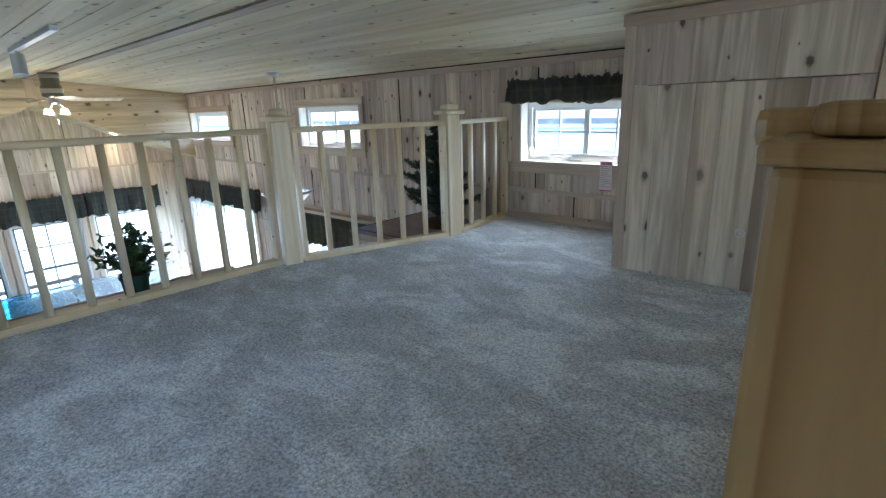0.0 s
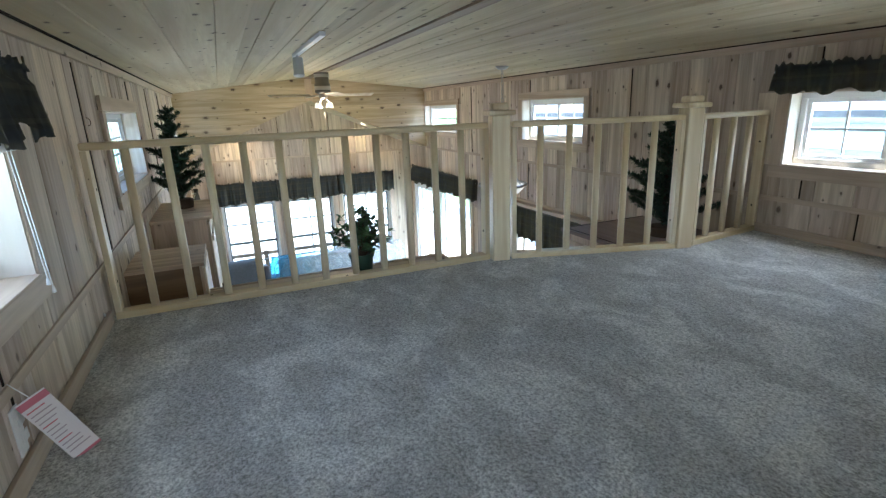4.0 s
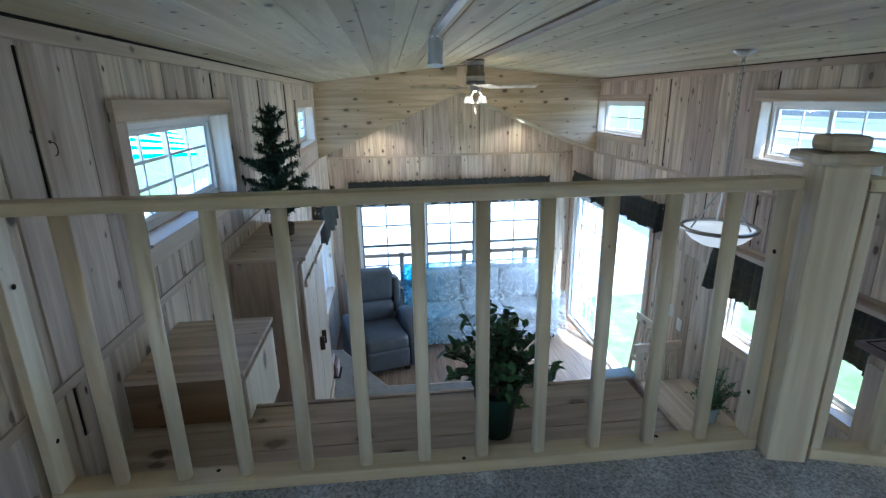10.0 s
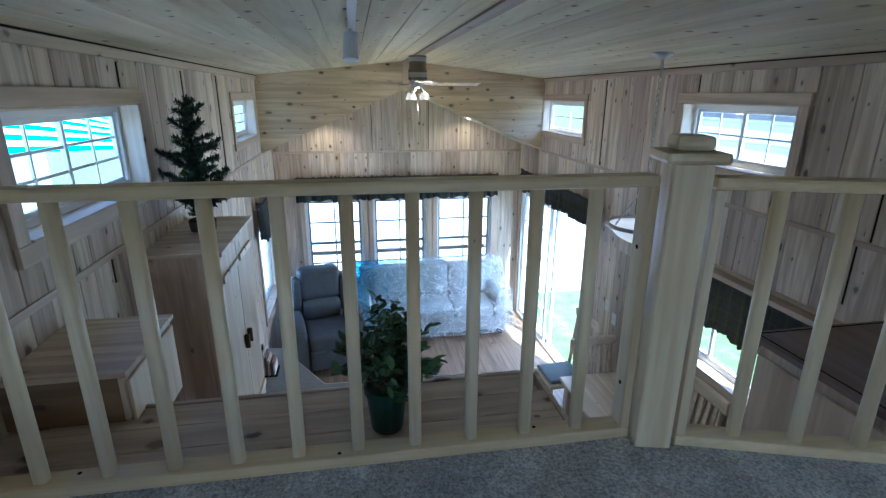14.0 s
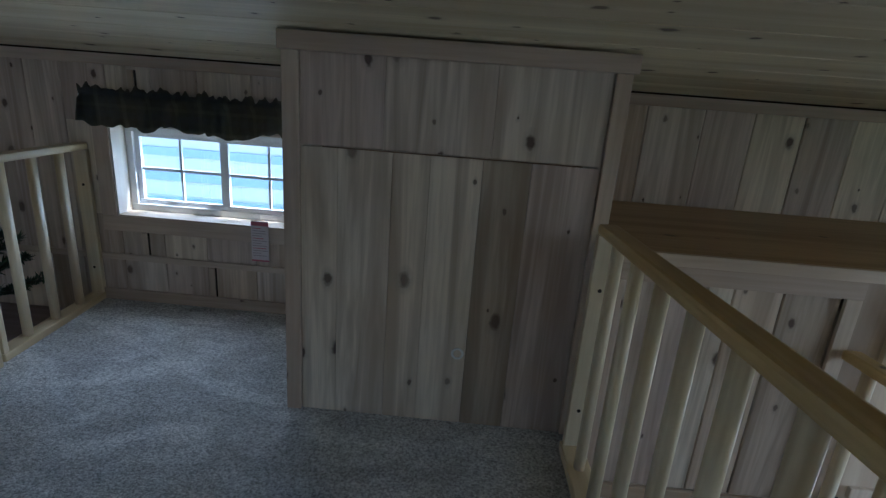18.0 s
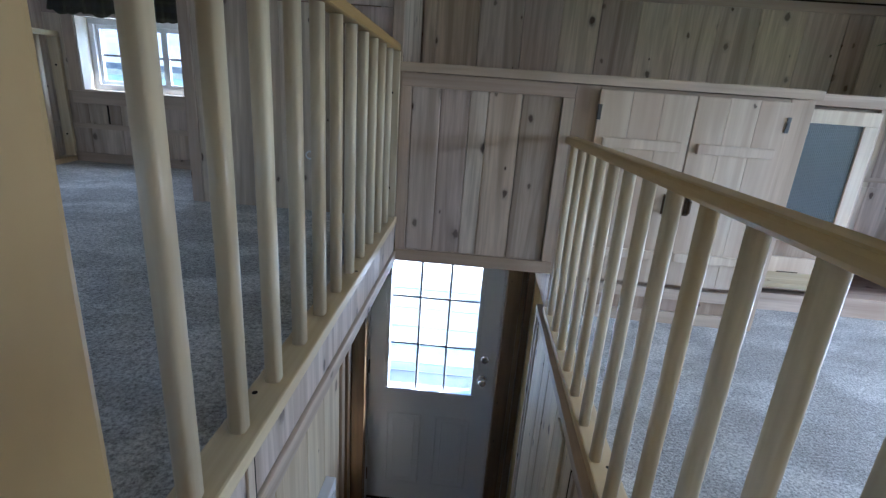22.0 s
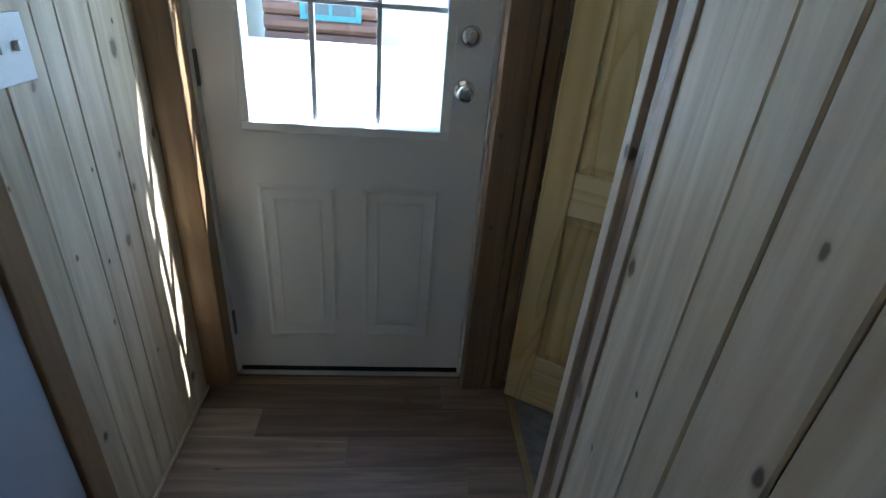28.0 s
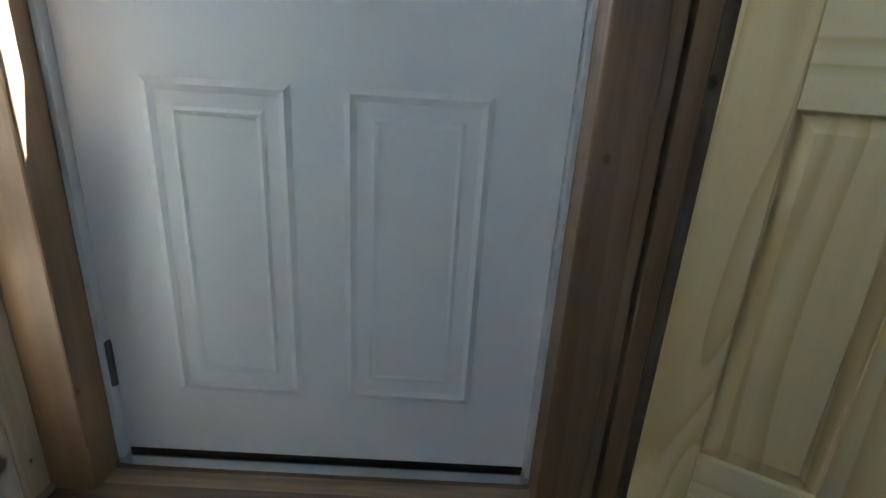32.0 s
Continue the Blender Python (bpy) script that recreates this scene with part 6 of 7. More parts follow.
def plastic_cover():
    t = thing("plastic_dust_cover", "crumpled clear bluish plastic sheet draped over the sofa", "dust cover", at=(-7.72, 2.0, 0))
    bm = bmesh.new()
    nx, ny = 44, 90
    g = []
    prof = [(-0.47, 0.12), (-0.46, 0.5), (-0.44, 0.95), (-0.30, 1.0), (-0.1, 0.95), (-0.03, 0.62), (0.12, 0.52), (0.36, 0.50), (0.45, 0.46), (0.47, 0.25), (0.49, 0.10)]
    for i in range(nx + 1):
        f = i / nx * (len(prof) - 1)
        k = min(int(f), len(prof) - 2)
        q = f - k
        x = prof[k][0] * (1 - q) + prof[k + 1][0] * q
        z = prof[k][1] * (1 - q) + prof[k + 1][1] * q
        row = []
        for j in range(ny + 1):
            v = j / ny
            y = -1.13 + 2.26 * v
            e = min(v, 1 - v) * 2.26
            zz = z
            if e < 0.22 and z > 0.5:
                zz = max(0.68 if e > 0.03 else 0.62, min(z, 0.70)) if x > -0.05 else z
            if x > -0.05 and e < 0.24 and x < 0.42:
                zz = 0.70
            if e < 0.012:
                zz = 0.15 if x > -0.44 else zz
            p = Vector((x, y, zz))
            n1 = noise.noise(Vector((x * 6, y * 4, zz * 5)))
            n2 = noise.noise(Vector((x * 11 + 3, y * 9 + x * 6, zz * 10)))
            n3 = abs(noise.noise(Vector((x * 9 + 7, y * 3, zz * 9))))
            p += Vector((0.02 * n1 + 0.012 * n2, 0.012 * n2, 0.022 * n1 + 0.014 * n2 - 0.03 * n3 + 0.02))
            p.z = max(p.z, 0.04)
            row.append(bm.verts.new(p))
        g.append(row)
    for i in range(nx):
        for j in range(ny):
            bm.faces.new((g[i][j], g[i][j + 1], g[i + 1][j + 1], g[i + 1][j]))
    part("sheet", bm, SHEETING, t, smooth=True)


def sheeting():
    """Thin clear film: mostly see-through, with crease highlights and a bluish sky reflection towards one end, both
    painted in.
    """
    m, nt, b = principled("clear_plastic_sheet", (0.66, 0.76, 0.82), 0.1)
    p = nt.nodes.new("ShaderNodeNewGeometry").outputs["Position"]
    clear = nt.nodes.new("ShaderNodeBsdfTransparent")
    sep = nt.nodes.new("ShaderNodeSeparateXYZ")
    nt.links.new(p, sep.inputs[0])
    wide = noise_tex(nt, p, 3.2, 4.0, 0.6, 2.2)
    tight = noise_tex(nt, scaled(nt, p, 1.0, 1.0, 0.6), 8.0, 3.0, 0.6, 2.5)
    crease = math_node(nt, "MAXIMUM", ramp(nt, wide, [(0.455, (0, 0, 0)), (0.5, (1, 1, 1)), (0.53, (0, 0, 0))]), ramp(nt, tight, [(0.47, (0, 0, 0)), (0.505, (0.45, 0.45, 0.45)), (0.53, (0, 0, 0))]))
    # sky reflection painted as a blue tint that fades along y
    cast = math_node(nt, "ADD", math_node(nt, "MULTIPLY", sep.outputs[1], 0.3), math_node(nt, "MULTIPLY", wide, 0.35))
    nt.links.new(ramp(nt, cast, [(0.46, (0.26, 0.58, 0.78)), (0.62, (0.74, 0.88, 0.94)), (0.9, (0.92, 0.95, 0.96))]), clear.inputs[0])
    nt.links.new(ramp(nt, cast, [(0.46, (0.24, 0.52, 0.70)), (0.64, (0.66, 0.76, 0.81)), (0.9, (0.80, 0.83, 0.85))]), b.inputs["Base Color"])
    mx = nt.nodes.new("ShaderNodeMixShader")
    nt.links.new(math_node(nt, "ADD", math_node(nt, "MULTIPLY", crease, 0.5), 0.2), mx.inputs[0])
    nt.links.new(clear.outputs[0], mx.inputs[1])
    nt.links.new(b.outputs[0], mx.inputs[2])
    nt.links.new(mx.outputs[0], nt.nodes["Material Output"].inputs[0])
    bump(nt, b, math_node(nt, "ADD", wide, math_node(nt, "MULTIPLY", tight, 0.25)), 0.7, 0.04)
    return m


SHEETING = sheeting()
plastic_cover()


# ---- dining corner ----
def dining_table():
    c = thing("dining_table", "pale pine dining table by the window", "table", at=(-4.3, 3.1, 0))
    for i in range(5):
        part("tabletop_board", B(-0.60, 0.60, -0.31 + 0.125 * i, -0.186 + 0.125 * i, 0.782, 0.81, bevel=0.003), CABX_T, c)
    part("apron", B(-0.52, 0.52, -0.25, -0.23, 0.70, 0.781), CAB, c)
    part("apron", B(-0.52, 0.52, 0.23, 0.25, 0.70, 0.781), CAB, c)
    for x in (-0.52, 0.52):
        for y in (-0.24, 0.24):
            part("leg", B(x - 0.03, x + 0.03, y - 0.03, y + 0.03, 0, 0.781, bevel=0.006), CAB, c)


CABX_T = wood("pale_table_pine", (0.80, 0.70, 0.55), (0.66, 0.54, 0.39), "x", 0.3, 0.35, 0.1)
dining_table()


def dining_chair(x, y, rz, label, size=1.0):
    c = thing("dining_chair", label, "chair", "dining chairs", at=(x, y, 0))
    c.rotation_euler = (0, 0, radians(rz))
    c.scale = (size, size, size)
    part("seat", puffy(-0.21, 0.21, -0.20, 0.20, 0.44, 0.485, 0.018, 1, 0.002), CABX_T, c)
    part("cushion", puffy(-0.19, 0.19, -0.18, 0.18, 0.486, 0.53, 0.02, 2, 0.004), CUSHION, c, "blue-grey seat cushion", True)
    for px in (-0.19, 0.19):
        for py in (-0.18, 0.18):
            part("leg", B(px - 0.018, px + 0.018, py - 0.018, py + 0.018, 0, 0.44, bevel=0.004), CABX_T, c)
    for py in (-0.19, 0.19):
        b = bmesh.new()
        cyl(b, (-0.20, py, 0.44), (-0.27, py, 1.08), 0.019, 0.016, 10)
        part("back_post", b, CABX_T, c)
    part("top_rail", B(-0.285, -0.255, -0.235, 0.235, 1.05, 1.14, bevel=0.01), CABX_T, c)
    part("lower_rail", B(-0.235, -0.212, -0.19, 0.19, 0.62, 0.67, bevel=0.005), CABX_T, c)
    for i in range(6):
        yy = -0.15 + 0.06 * i
        b = bmesh.new()
        box(b, -0.007, 0.007, -0.014, 0.014, 0.0, 0.40)
        bmesh.ops.transform(b, matrix=Matrix.Translation((-0.223, yy, 0.66)) @ Matrix.Rotation(radians(-6.5), 4, "Y"), verts=b.verts)
        part("slat", b, CABX_T, c)
    for py in (-0.18, 0.18):
        part("stretcher", B(-0.17, 0.17, py - 0.01, py + 0.01, 0.18, 0.20), CABX_T, c)


CUSHION = fabric("blue_grey_cushion", (0.16, 0.21, 0.27), (0.24, 0.29, 0.34), 60.0)
dining_chair(-4.74, 3.17, 4, "pale pine slat-back dining chair at the table end")
dining_chair(-5.45, 3.05, -86, "pale pine slat-back dining chair with its back to the wall")
dining_chair(-3.85, 3.10, -90, "tall-backed pale pine slat chair below the dining window", 1.18)


# ---- ceiling fittings ----
EMIT, _nt, _b = principled("lit_bulb", (1, 0.93, 0.8), 0.4)
_b.inputs["Emission Color"].default_value = (1.0, 0.78, 0.5, 1)
_b.inputs["Emission Strength"].default_value = 2.5
FROST, _nt, _b = principled("frosted_bowl", (0.88, 0.86, 0.82), 0.35)
_b.inputs["Emission Color"].default_value = (1.0, 0.93, 0.84, 1)
_b.inputs["Emission Strength"].default_value = 0.05
SHADEGLASS, _nt, _b = principled("tulip_glass", (0.85, 0.82, 0.76), 0.3)
_b.inputs["Emission Color"].default_value = (1.0, 0.8, 0.55, 1)
_b.inputs["Emission Strength"].default_value = 0.12
NICKEL = principled("brushed_nickel", (0.45, 0.45, 0.44), 0.3, 1.0)[0]
BLADE = wood("fan_blade", (0.62, 0.56, 0.47), (0.50, 0.43, 0.34), "x", 0.0, 0.3, 0.1)


def ceiling_fan():
    x, y, z = -6.33, 1.665, RIDGE_Z - 0.018
    f = thing("ceiling_fan", "brushed nickel ceiling fan with pale blades and lit lamps", "ceiling fan", at=(x, y, z))
    b = bmesh.new()
    lathe(b, [(0.09, 0.0), (0.085, -0.05), (0.085, -0.12), (0.095, -0.13), (0.095, -0.23), (0.06, -0.25), (0.0, -0.25)], 28)
    motor = part("motor", b, METALDARK, f, "dark motor housing", True)
    for z0, z1, r in ((-0.012, -0.055, 0.0905), (-0.155, -0.205, 0.0975)):
        b = bmesh.new()
        lathe(b, [(r - 0.006, z0), (r, z0 - 0.003), (r, z1 + 0.003), (r - 0.006, z1)], 28)
        part("band", b, NICKEL, motor, "bright nickel band", True)
    b = bmesh.new()
    lathe(b, [(0.0, -0.31), (0.04, -0.31), (0.055, -0.29), (0.055, -0.25)], 20)
    part("hub", b, NICKEL, f, smooth=True)
    for i in range(4):
        a = radians(97 + 90 * i)
        b = B(0.16, 0.66, -0.06, 0.06, -0.004, 0.004, bevel=0.002)
        bmesh.ops.transform(b, matrix=Matrix.Translation((0, 0, -0.262)) @ Matrix.Rotation(a, 4, "Z") @ Matrix.Rotation(radians(-13), 4, "X"), verts=b.verts)
        bl = part("blade", b, BLADE, f)
        b = B(0.07, 0.2, -0.016, 0.016, -0.004, 0.004, bevel=0.001)
        bmesh.ops.transform(b, matrix=Matrix.Translation((0, 0, -0.27)) @ Matrix.Rotation(a, 4, "Z"), verts=b.verts)
        part("blade_iron", b, NICKEL, bl)
    for i in range(4):
        a = radians(20 + 90 * i)
        p = Vector((0.10 * math.cos(a), 0.10 * math.sin(a), -0.36))
        b = bmesh.new()
        cyl(b, (0.04 * math.cos(a), 0.04 * math.sin(a), -0.3), p, 0.009, seg=8)
        arm = part("lamp_arm", b, NICKEL, f)
        b = bmesh.new()
        lathe(b, [(0.012, 0.01), (0.022, -0.01), (0.029, -0.035), (0.032, -0.058), (0.029, -0.058), (0.026, -0.034)], 16, at=p)
        part("lamp_shade", b, SHADEGLASS, arm, "frosted tulip glass shade", True)
        b = bmesh.new()
        lathe(b, [(0.0, 0.0), (0.009, -0.01), (0.014, -0.03), (0.010, -0.046), (0.0, -0.051)], 12, at=p)
        part("bulb", b, EMIT, arm, "lit warm bulb", True)
    for k, (dx, l) in enumerate(((0.02, 0.3), (-0.02, 0.2))):
        b = bmesh.new()
        cyl(b, (dx, 0, -0.31), (dx, 0, -0.31 - l), 0.0015, seg=5)
        part("pull_chain", b, NICKEL, f)
    l = new("fan_lamp", bpy.data.lights.new("fan_lamp", "POINT"))
    l.data.energy, l.data.color, l.data.shadow_soft_size = 1.5, (1.0, 0.74, 0.46), 0.08
    l.location = (x, y, z - 0.5)
    return f


ceiling_fan()


def track_light():
    t = thing("track_light", "white ceiling track with a cylinder spotlight", "track light", at=(-3.2, 1.0, ceil_z(1.0)))
    z = ceil_z(1.0)
    wpart("track", B(-3.75, -2.65, 0.985, 1.02, z - 0.025, z - 0.001, bevel=0.003), METALWHITE, t)
    for x, aim in ((-3.6, Vector((0.22, -0.05, -1))),):
        b = bmesh.new()
        cyl(b, (x, 1.0, z - 0.025), (x, 1.0, z - 0.07), 0.008, seg=8)
        st = wpart("stem", b, METALWHITE, t)
        d = aim.normalized()
        p = Vector((x, 1.0, z - 0.065))
        b = bmesh.new()
        cyl(b, p - d * 0.02, p + d * 0.09, 0.036, seg=20)
        cyl(b, p + d * 0.09, p + d * 0.1, 0.039, seg=20)
        wpart("spot_head", b, METALWHITE, t, "white cylinder lamp head")


track_light()


def pendant():
    x, y = -4.1, 2.93
    z = ceil_z(y)
    t = thing("pendant_lamp", "bowl pendant of frosted glass on a chain over the table", "pendant lamp", at=(x, y, z))
    b = bmesh.new()
    lathe(b, [(0.0, -0.035), (0.03, -0.033), (0.06, -0.012), (0.065, 0.0)], 20)
    part("canopy", b, NICKEL, t, smooth=True)
    for i in range(21):
        zz = -0.045 - i * 0.037
        b = bmesh.new()
        bmesh.ops.create_circle(b, segments=4, radius=0.0028)
        ring = []
        for k in range(12):
            a = 2 * math.pi * k / 12
            c = Vector((0.011 * math.cos(a), 0, 0.024 * math.sin(a)))
            nrm = Vector((math.cos(a), 0, math.sin(a)))
            ring.append([b.verts.new(c + nrm * 0.003 * math.cos(w) + Vector((0, 0.003, 0)) * math.sin(w)) for w in (0, 1.571, 3.142, 4.712)])
        bmesh.ops.delete(b, geom=[v for v in b.verts if not v.link_faces and v not in [w for r in ring for w in r]], context="VERTS")
        for k in range(12):
            for m in range(4):
                b.faces.new((ring[k][m], ring[(k + 1) % 12][m], ring[(k + 1) % 12][(m + 1) % 4], ring[k][(m + 1) % 4]))
        bmesh.ops.rotate(b, verts=b.verts, cent=(0, 0, 0), matrix=Matrix.Rotation(radians(90 * (i % 2)), 3, "Z"))
        bmesh.ops.translate(b, verts=b.verts, vec=(0, 0, zz))
        part("chain_link", b, NICKEL, t)
    top = Vector((0, 0, -0.82))
    b = bmesh.new()
    lathe(b, [(0.0, -0.80), (0.014, -0.80), (0.018, -0.83), (0.0, -0.86)], 12)
    part("finial", b, NICKEL, t, smooth=True)
    for i in range(3):
        a = radians(30 + 120 * i)
        b = bmesh.new()
        cyl(b, top, (0.2 * math.cos(a), 0.2 * math.sin(a), -1.10), 0.006, seg=8)
        part("rod", b, NICKEL, t)
    b = bmesh.new()
    lathe(b, [(0.215, -1.125), (0.24, -1.12), (0.245, -1.105), (0.235, -1.095), (0.215, -1.10)], 36)
    part("rim", b, NICKEL, t, "nickel rim", True)
    b = bmesh.new()
    lathe(b, [(0.222, -1.115), (0.2, -1.15), (0.16, -1.19), (0.1, -1.222), (0.0, -1.24)], 36)
    bmesh.ops.solidify(b, geom=b.faces[:], thickness=0.005)
    part("bowl", b, FROST, t, "frosted glass bowl", True)


pendant()


def soffit_light(y, label):
    z = 3.40 - (3.40 - 2.64) * abs(y - RIDGE_Y) / ((N - S) / 2)
    t = thing("soffit_light", label, "recessed light", "soffit lights", at=(-7.85, y, z))
    ang = math.atan2(3.40 - 2.64, (N - S) / 2) * (1 if y < RIDGE_Y else -1)
    for n, prof, m in (("trim_ring", [(0.045, -0.006), (0.062, -0.004), (0.064, 0.0)], PLASTIC), ("lens", [(0.0, -0.007), (0.045, -0.006)], EMIT)):
        b = bmesh.new()
        lathe(b, prof, 20)
        bmesh.ops.rotate(b, verts=b.verts, cent=(0, 0, 0), matrix=Matrix.Rotation(ang, 3, "X"))
        part(n, b, m, t)
    l = new("soffit_lamp", bpy.data.lights.new("soffit_lamp", "SPOT"))
    l.data.energy, l.data.color, l.data.spot_size, l.data.spot_blend, l.data.shadow_soft_size = 1.3, (1.0, 0.72, 0.44), radians(130), 0.6, 0.03
    l.matrix_world = look((-7.85, y, z - 0.03), (-8.2, y, z - 0.8))


soffit_light(0.66, "lit recessed soffit light in white trim")
soffit_light(2.55, "lit recessed soffit light in white trim")


# ---- outdoors ----
GRASS, _nt, _b = principled("lawn", (0.10, 0.16, 0.06), 0.95)
_g = _nt.nodes.new("ShaderNodeNewGeometry")
_c = ramp(_nt, noise_tex(_nt, _g.outputs["Position"], 3.0, 6.0, 0.7), [(0.3, (0.06, 0.11, 0.03)), (0.55, (0.11, 0.17, 0.06)), (0.75, (0.22, 0.22, 0.14))])
_nt.links.new(_c, _b.inputs["Base Color"])
GRAVEL = fabric("pale_gravel", (0.50, 0.49, 0.47), (0.66, 0.65, 0.62), 40.0, 0.95, 0.6, 0.02)
SIDING = principled("pale_siding", (0.90, 0.91, 0.92), 0.6)[0]
LOG = wood("brown_log", (0.20, 0.11, 0.07), (0.12, 0.065, 0.04), "x", 0.2, 0.7, 0.2)
TEAL = principled("teal_frame", (0.05, 0.20, 0.24), 0.5)[0]
BLUE = principled("blue_shutter", (0.10, 0.23, 0.36), 0.6)[0]
ROOF = fabric("grey_shingle", (0.12, 0.12, 0.13), (0.2, 0.2, 0.2), 30.0)
TURQ = principled("turquoise_stripe", (0.02, 0.45, 0.46), 0.6)[0]
# bluish shade on the cabin behind the loft, put into its siding colour
SHADESIDING = principled("siding_shaded_bluish", (0.26, 0.40, 0.50), 0.6)[0]
PALEBLUE = principled("pale_blue_paint", (0.52, 0.66, 0.72), 0.6)[0]
CANVAS = principled("white_canvas", (0.8, 0.82, 0.82), 0.7)[0]
ground = structure("ground", B(-400, 400, -400, 400, -0.75, -0.6), GRASS, "patchy lawn of the display lot", "ground")
structure("road", B(-2.6, 7, 3.9, 9.5, -0.599, -0.585), GRAVEL, "pale gravel lane between the cabins", "gravel")
structure("road_south", B(-14, 8, -6.5, -0.6, -0.599, -0.584), GRAVEL, "pale gravel lane between the cabins", "gravel")
structure("road_west", B(-40, -10.2, -9, 9, -0.599, -0.583), GRAVEL, "pale gravel lot beyond the end windows", "gravel")
deck = thing("porch_deck", "white-grey porch deck outside the entry door", "deck", at=(0.45, 4.6, -0.02))
for i in range(8):
    wpart("board", B(-1.6, 2.4, 3.62 + 0.145 * i, 3.62 + 0.145 * i + 0.139, -0.06, -0.02, bevel=0.003), SIDING, deck)
wpart("rim", B(-1.6, 2.4, 4.79, 4.83, -0.3, -0.02), SIDING, deck)
for x in (-1.5, 0.4, 2.3):
    wpart("post", B(x - 0.05, x + 0.05, 4.6, 4.7, -0.6, -0.061), SIDING, deck)

skirt = thing("low_display_deck", "low white display deck with bluish skirting across the lane", "deck", at=(0.2, 6.6, -0.6))
wpart("skirting", B(-2.6, 3.4, 6.22, 7.6, -0.6, 0.70), SIDING, skirt)
for i in range(5):
    wpart("band", B(-2.6, 3.4, 6.19, 6.2195, -0.55 + 0.26 * i, -0.45 + 0.26 * i, bevel=0.004), PALEBLUE, skirt, "pale blue level band")
wpart("deck_top", B(-2.65, 3.45, 6.17, 7.65, 0.70, 0.74, bevel=0.004), CANVAS, skirt)


def cabin(name, x0, x1, y0, y1, zt, wall_mat, label, face, windows, pitch=0.35, board=0.13, shutters=None, logs=False, frame_mat=None):
    """A neighbouring cabin: boarded walls, roof, and windows on the side that is seen."""
    c = thing(name, label, "cabin", "neighbouring cabins", at=((x0 + x1) / 2, (y0 + y1) / 2, -0.6))
    wpart("wall", B(x0, x1, y0, y1, -0.6, zt), wall_mat, c)
    yf, s = (y0, -1) if face == "south" else (y1, 1)
    n = int((zt + 0.6) / board)
    bm = bmesh.new()
    for i in range(n):
        z = -0.6 + board * i
        if logs:
            cyl(bm, (x0, yf, z + board / 2), (x1, yf, z + board / 2), board * 0.52, seg=10)
        else:
            pts = [(yf, z), (yf + s * 0.022, z), (yf + s * 0.004, z + board), (yf, z + board)]
            prism(bm, pts, "x", x0, x1)
    tagged(wpart("siding_boards", bm, wall_mat, c), kind="stuff")
    ym = (y0 + y1) / 2
    e = 0.35
    h = (y1 - y0) / 2 * pitch
    r = prism(bmesh.new(), [(y0 - e, zt - e * pitch), (ym, zt + h), (y1 + e, zt - e * pitch), (y1 + e, zt - e * pitch + 0.1), (ym, zt + h + 0.1), (y0 - e, zt - e * pitch + 0.1)], "x", x0 - 0.3, x1 + 0.3)
    wpart("roof", r, ROOF, c)
    wpart("gable", prism(bmesh.new(), [(y0, zt), (ym, zt + h - 0.02), (y1, zt)], "x", x0 + 0.02, x1 - 0.02), wall_mat, c)
    fm = frame_mat or VINYL
    for a, b, z0, z1 in windows:
        q = sorted((yf + s * 0.02, yf + s * 0.09))
        w = wpart("window", B(a, b, q[0], q[1], z0, z1, bevel=0.004), fm, c, "framed cabin window")
        m = (a + b) / 2
        for u, v in ((a + 0.06, m - 0.02), (m + 0.02, b - 0.06)):
            q2 = sorted((yf + s * 0.091, yf + s * 0.096))
            wpart("pane", B(u, v, q2[0], q2[1], z0 + 0.06, z1 - 0.06), DARKGLASS, w)
        if shutters:
            for u in (a - 0.4, b + 0.05):
                q3 = sorted((yf + s * 0.02, yf + s * 0.06))
                sh = wpart("shutter", B(u, u + 0.35, q3[0], q3[1], z0, z1, bevel=0.005), shutters, c, "blue louvered shutter")
                for k in range(9):
                    zz = z0 + 0.06 + (z1 - z0 - 0.12) * k / 9
                    q4 = sorted((yf + s * 0.061, yf + s * 0.07))
                    wpart("slat", B(u + 0.04, u + 0.31, q4[0], q4[1], zz, zz + 0.05), shutters, sh)
    return c


DARKGLASS = principled("dark_pane", (0.05, 0.075, 0.085), 0.25)[0]
cabin("log_cabin", -0.95, 0.30, 8.2, 12.0, 2.7, LOG, "brown log cabin with a teal window across the lane", "south", [(-0.55, 0.12, 0.9, 1.95)], logs=True, board=0.17, frame_mat=TEAL)
cabin("white_cabin", -14.5, -1.75, 9.2, 13.0, 3.0, SIDING, "white sided cabin across the lane", "south", [(-11.5, -10.4, 0.8, 1.9), (-8.5, -7.4, 0.8, 1.9)])
cabin("white_cabin", 0.34, 8.5, 8.6, 12.4, 3.0, SIDING, "white sided cabin across the lane", "south", [(2.0, 3.0, 0.8, 1.9)])
cabin("shaded_cabin", -3.6, 4.0, -9.0, -4.6, 3.2, SHADESIDING, "sided cabin coloured bluish for shade, with darker shutters, behind the loft", "north", [(-2.2, -1.3, 1.5, 2.7), (0.6, 1.5, 1.5, 2.7)], shutters=BLUE)
cabin("white_cabin", -13.0, -5.2, -9.6, -5.4, 2.6, SIDING, "white sided cabin with an awning", "north", [(-8.4, -7.2, 0.9, 2.0)])

belt = thing("belt_boards", "pale blue level boards on the white cabin", "siding boards", at=(-8.0, 9.17, 1.9))
for z in (1.45, 1.85, 2.25, 2.65):
    wpart("board", B(-14.4, -1.8, 9.14, 9.176, z, z + 0.13, bevel=0.004), PALEBLUE, belt)


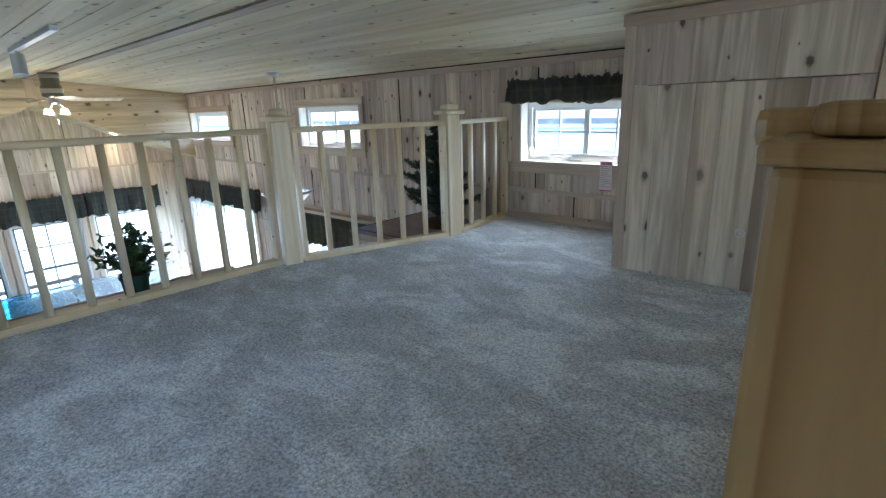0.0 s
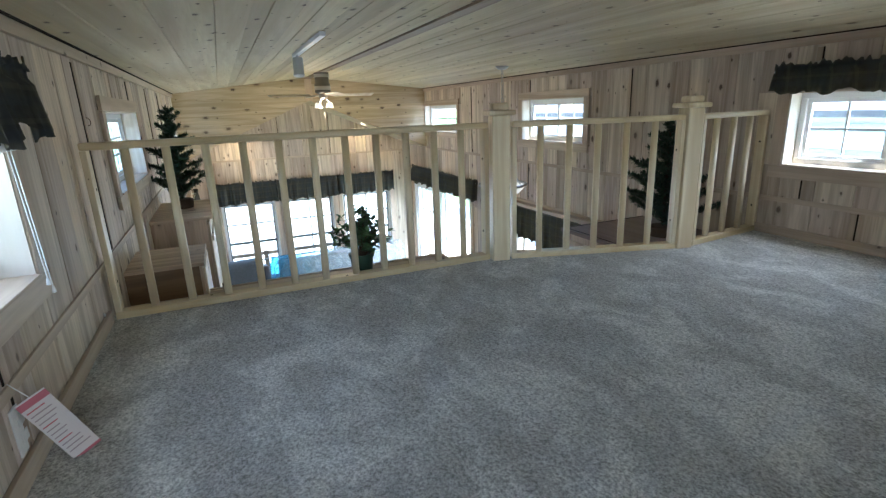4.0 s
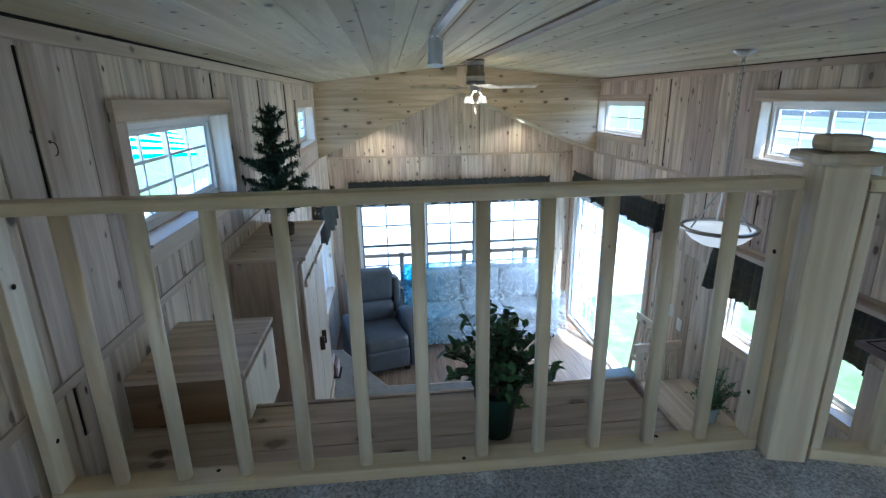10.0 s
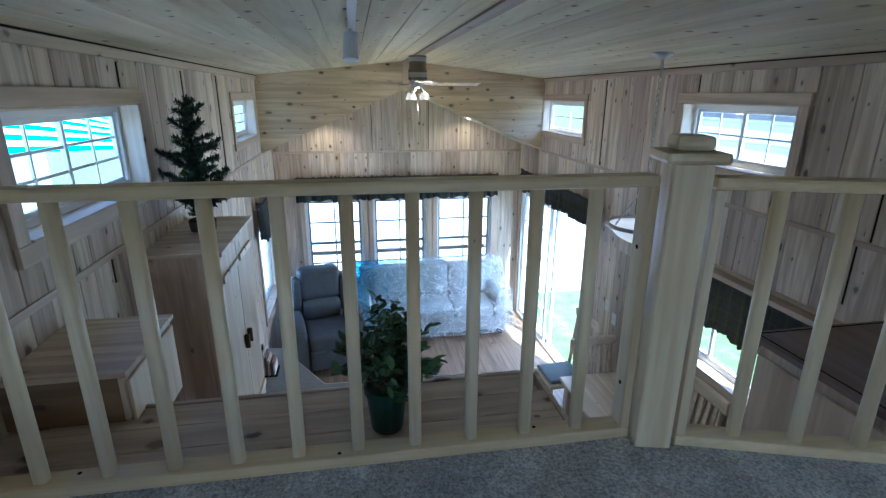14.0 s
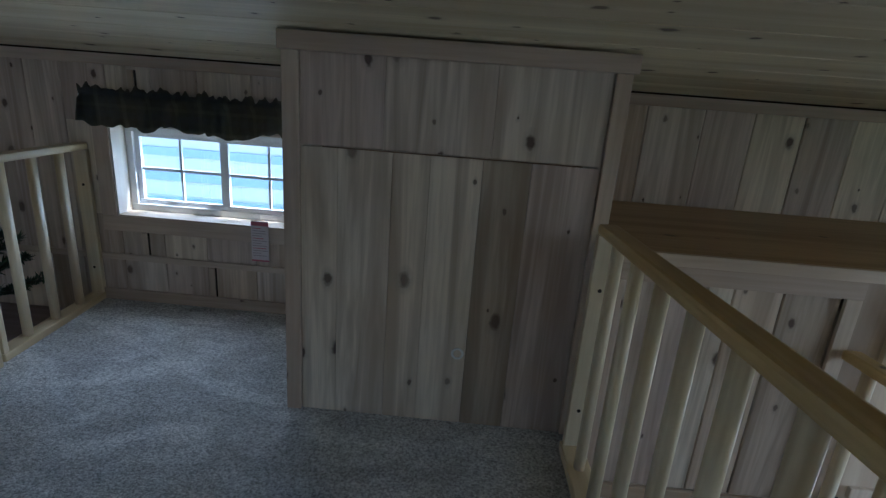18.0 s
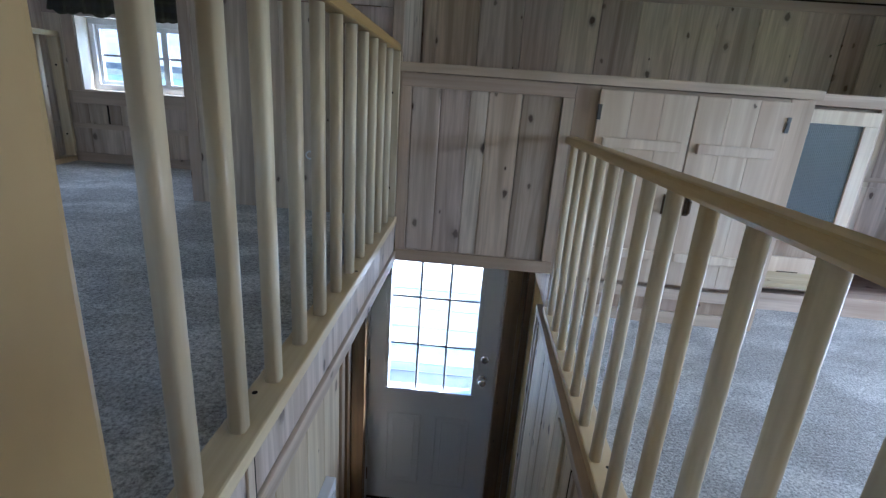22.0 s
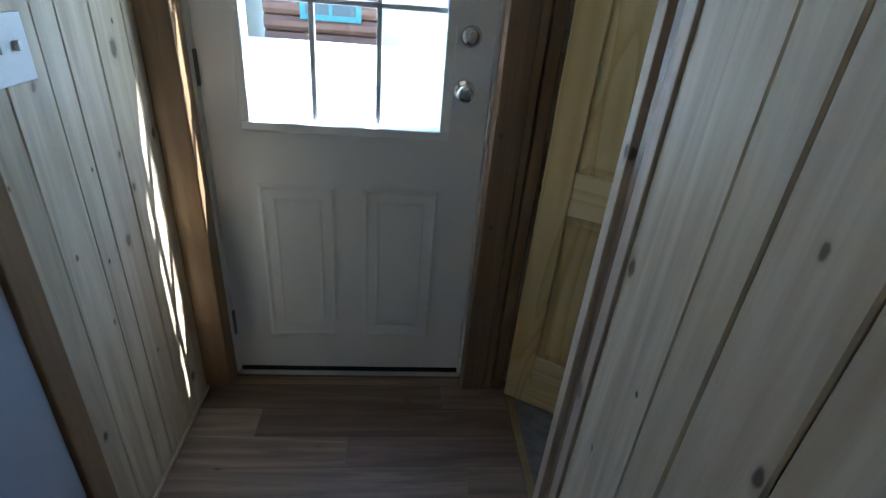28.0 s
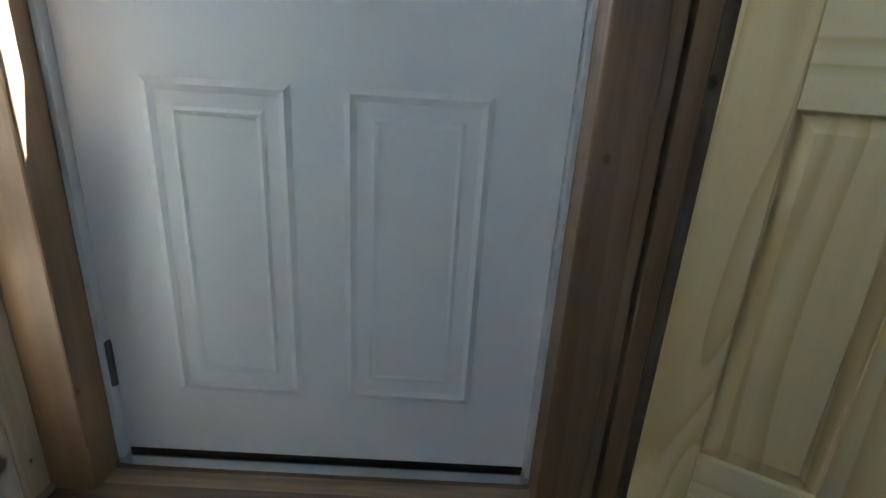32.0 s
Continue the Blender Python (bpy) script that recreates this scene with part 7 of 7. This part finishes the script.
def awning():
    t = thing("striped_awning", "turquoise and white striped awning on metal poles", "awning", at=(-10.9, -3.9, -0.6))
    n = 11
    for i in range(n):
        za, zb, zc, zd = 2.56 + 0.0927 * i, 2.56 + 0.0927 * (i + 1), 2.13 + 0.0573 * i, 2.13 + 0.0573 * (i + 1)
        ya, yb = -3.75 - 0.045 * i, -3.75 - 0.045 * (i + 1)
        bm = bmesh.new()
        q = [bm.verts.new(c) for c in ((-8.6, ya, za), (-13.7, ya, zc), (-13.7, yb, zd), (-8.6, yb, zb))]
        q += [bm.verts.new(v.co + Vector((0, -0.012, -0.012))) for v in q]
        for f in ((0, 1, 2, 3), (7, 6, 5, 4), (0, 4, 5, 1), (1, 5, 6, 2), (2, 6, 7, 3), (3, 7, 4, 0)):
            bm.faces.new([q[k] for k in f])
        wpart("stripe", bm, CANVAS if i % 2 else TURQ, t)
    for x, z in ((-8.62, 2.54), (-13.65, 2.11)):
        for y in (-3.77, -4.28):
            b = bmesh.new()
            cyl(b, (x, y, -0.6), (x, y, z if y > -4 else z + 0.6), 0.025, seg=8)
            wpart("pole", b, CHROME, t)


awning()


def porch_rail():
    t = thing("porch_railing", "weathered brown railing outside the end windows", "railing", at=(-9.4, 1.7, -0.6))
    for y in (-0.2, 0.9, 2.0, 3.1, 4.2):
        wpart("post", B(-9.45, -9.37, y - 0.04, y + 0.04, -0.6, 0.78, bevel=0.004), BROWN, t)
    for z in (0.7, 0.2):
        wpart("rail", B(-9.44, -9.38, -0.2, 4.2, z, z + 0.06, bevel=0.004), BROWN, t)


BROWN = wood("weathered_brown", (0.22, 0.16, 0.11), (0.14, 0.10, 0.07), "y", 0.2, 0.8, 0.2)
porch_rail()


# ---- boards on the walls, last ----
planks(wall_north, "y", N + 0.012, (XW, XE), (0.0, 3.50), [(a - 0.0, b + 0.0, c, d) for a, b, c, d in NORTH_HOLES] + [(-0.695, 0.262, ZL - 0.16, 3.6), (-0.115, 1.06, 0, 2.3), (1.06, 2.3, 0, 2.0)], -1, WALL, 0.2, (ZR - 0.13, 2.63), 21)
planks(wall_south, "y", S - 0.012, (XW, XE), (0.0, 3.50), SOUTH_HOLES, 1, WALL, 0.2, (1.2, 2.64), 22)
planks(wall_west, "x", XW - 0.012, (S, N), (0.0, 3.42), WEST_HOLES, 1, WALL, 0.22, (2.555,), 23)
planks(wall_stair_right, "x", STAIR_R + 0.022, (0.62, 2.63), (0.0, ZR - 0.031), [], -1, TG, 0.13, (), 24, 0.0036)
planks(wall_stair_left, "x", STAIR_L - 0.017, (S, 1.865), (0.0, 2.203), [], 1, TG, 0.17, (), 25, 0.003)
planks(wall_entry_left, "x", -0.113, (2.80, N - 0.002), (0.0, 2.23), [], 1, TG, 0.12, (), 26, 0.003)
planks(header, "y", HEAD_Y + 0.02, (0.326, 0.939), (2.296, 2.994), [], -1, WALL, 0.12, (), 27)

# boards of the entry floor
rng = random.Random(9)
row = 0
for k in range(8):
    y0 = 2.42 + 0.125 * k
    x = -0.1 - rng.uniform(0, 0.8)
    while x < 1.03:
        L = 0.95
        a, b = max(x, -0.098), min(x + L, 1.034)
        if b - a > 0.02:
            ob = link("floor_board", B(a + 0.0006, b - 0.0006, y0 + 0.0006, y0 + 0.1244, 0.0005, 0.0045), LAMINATE)
            ob.parent = floor
        x += L
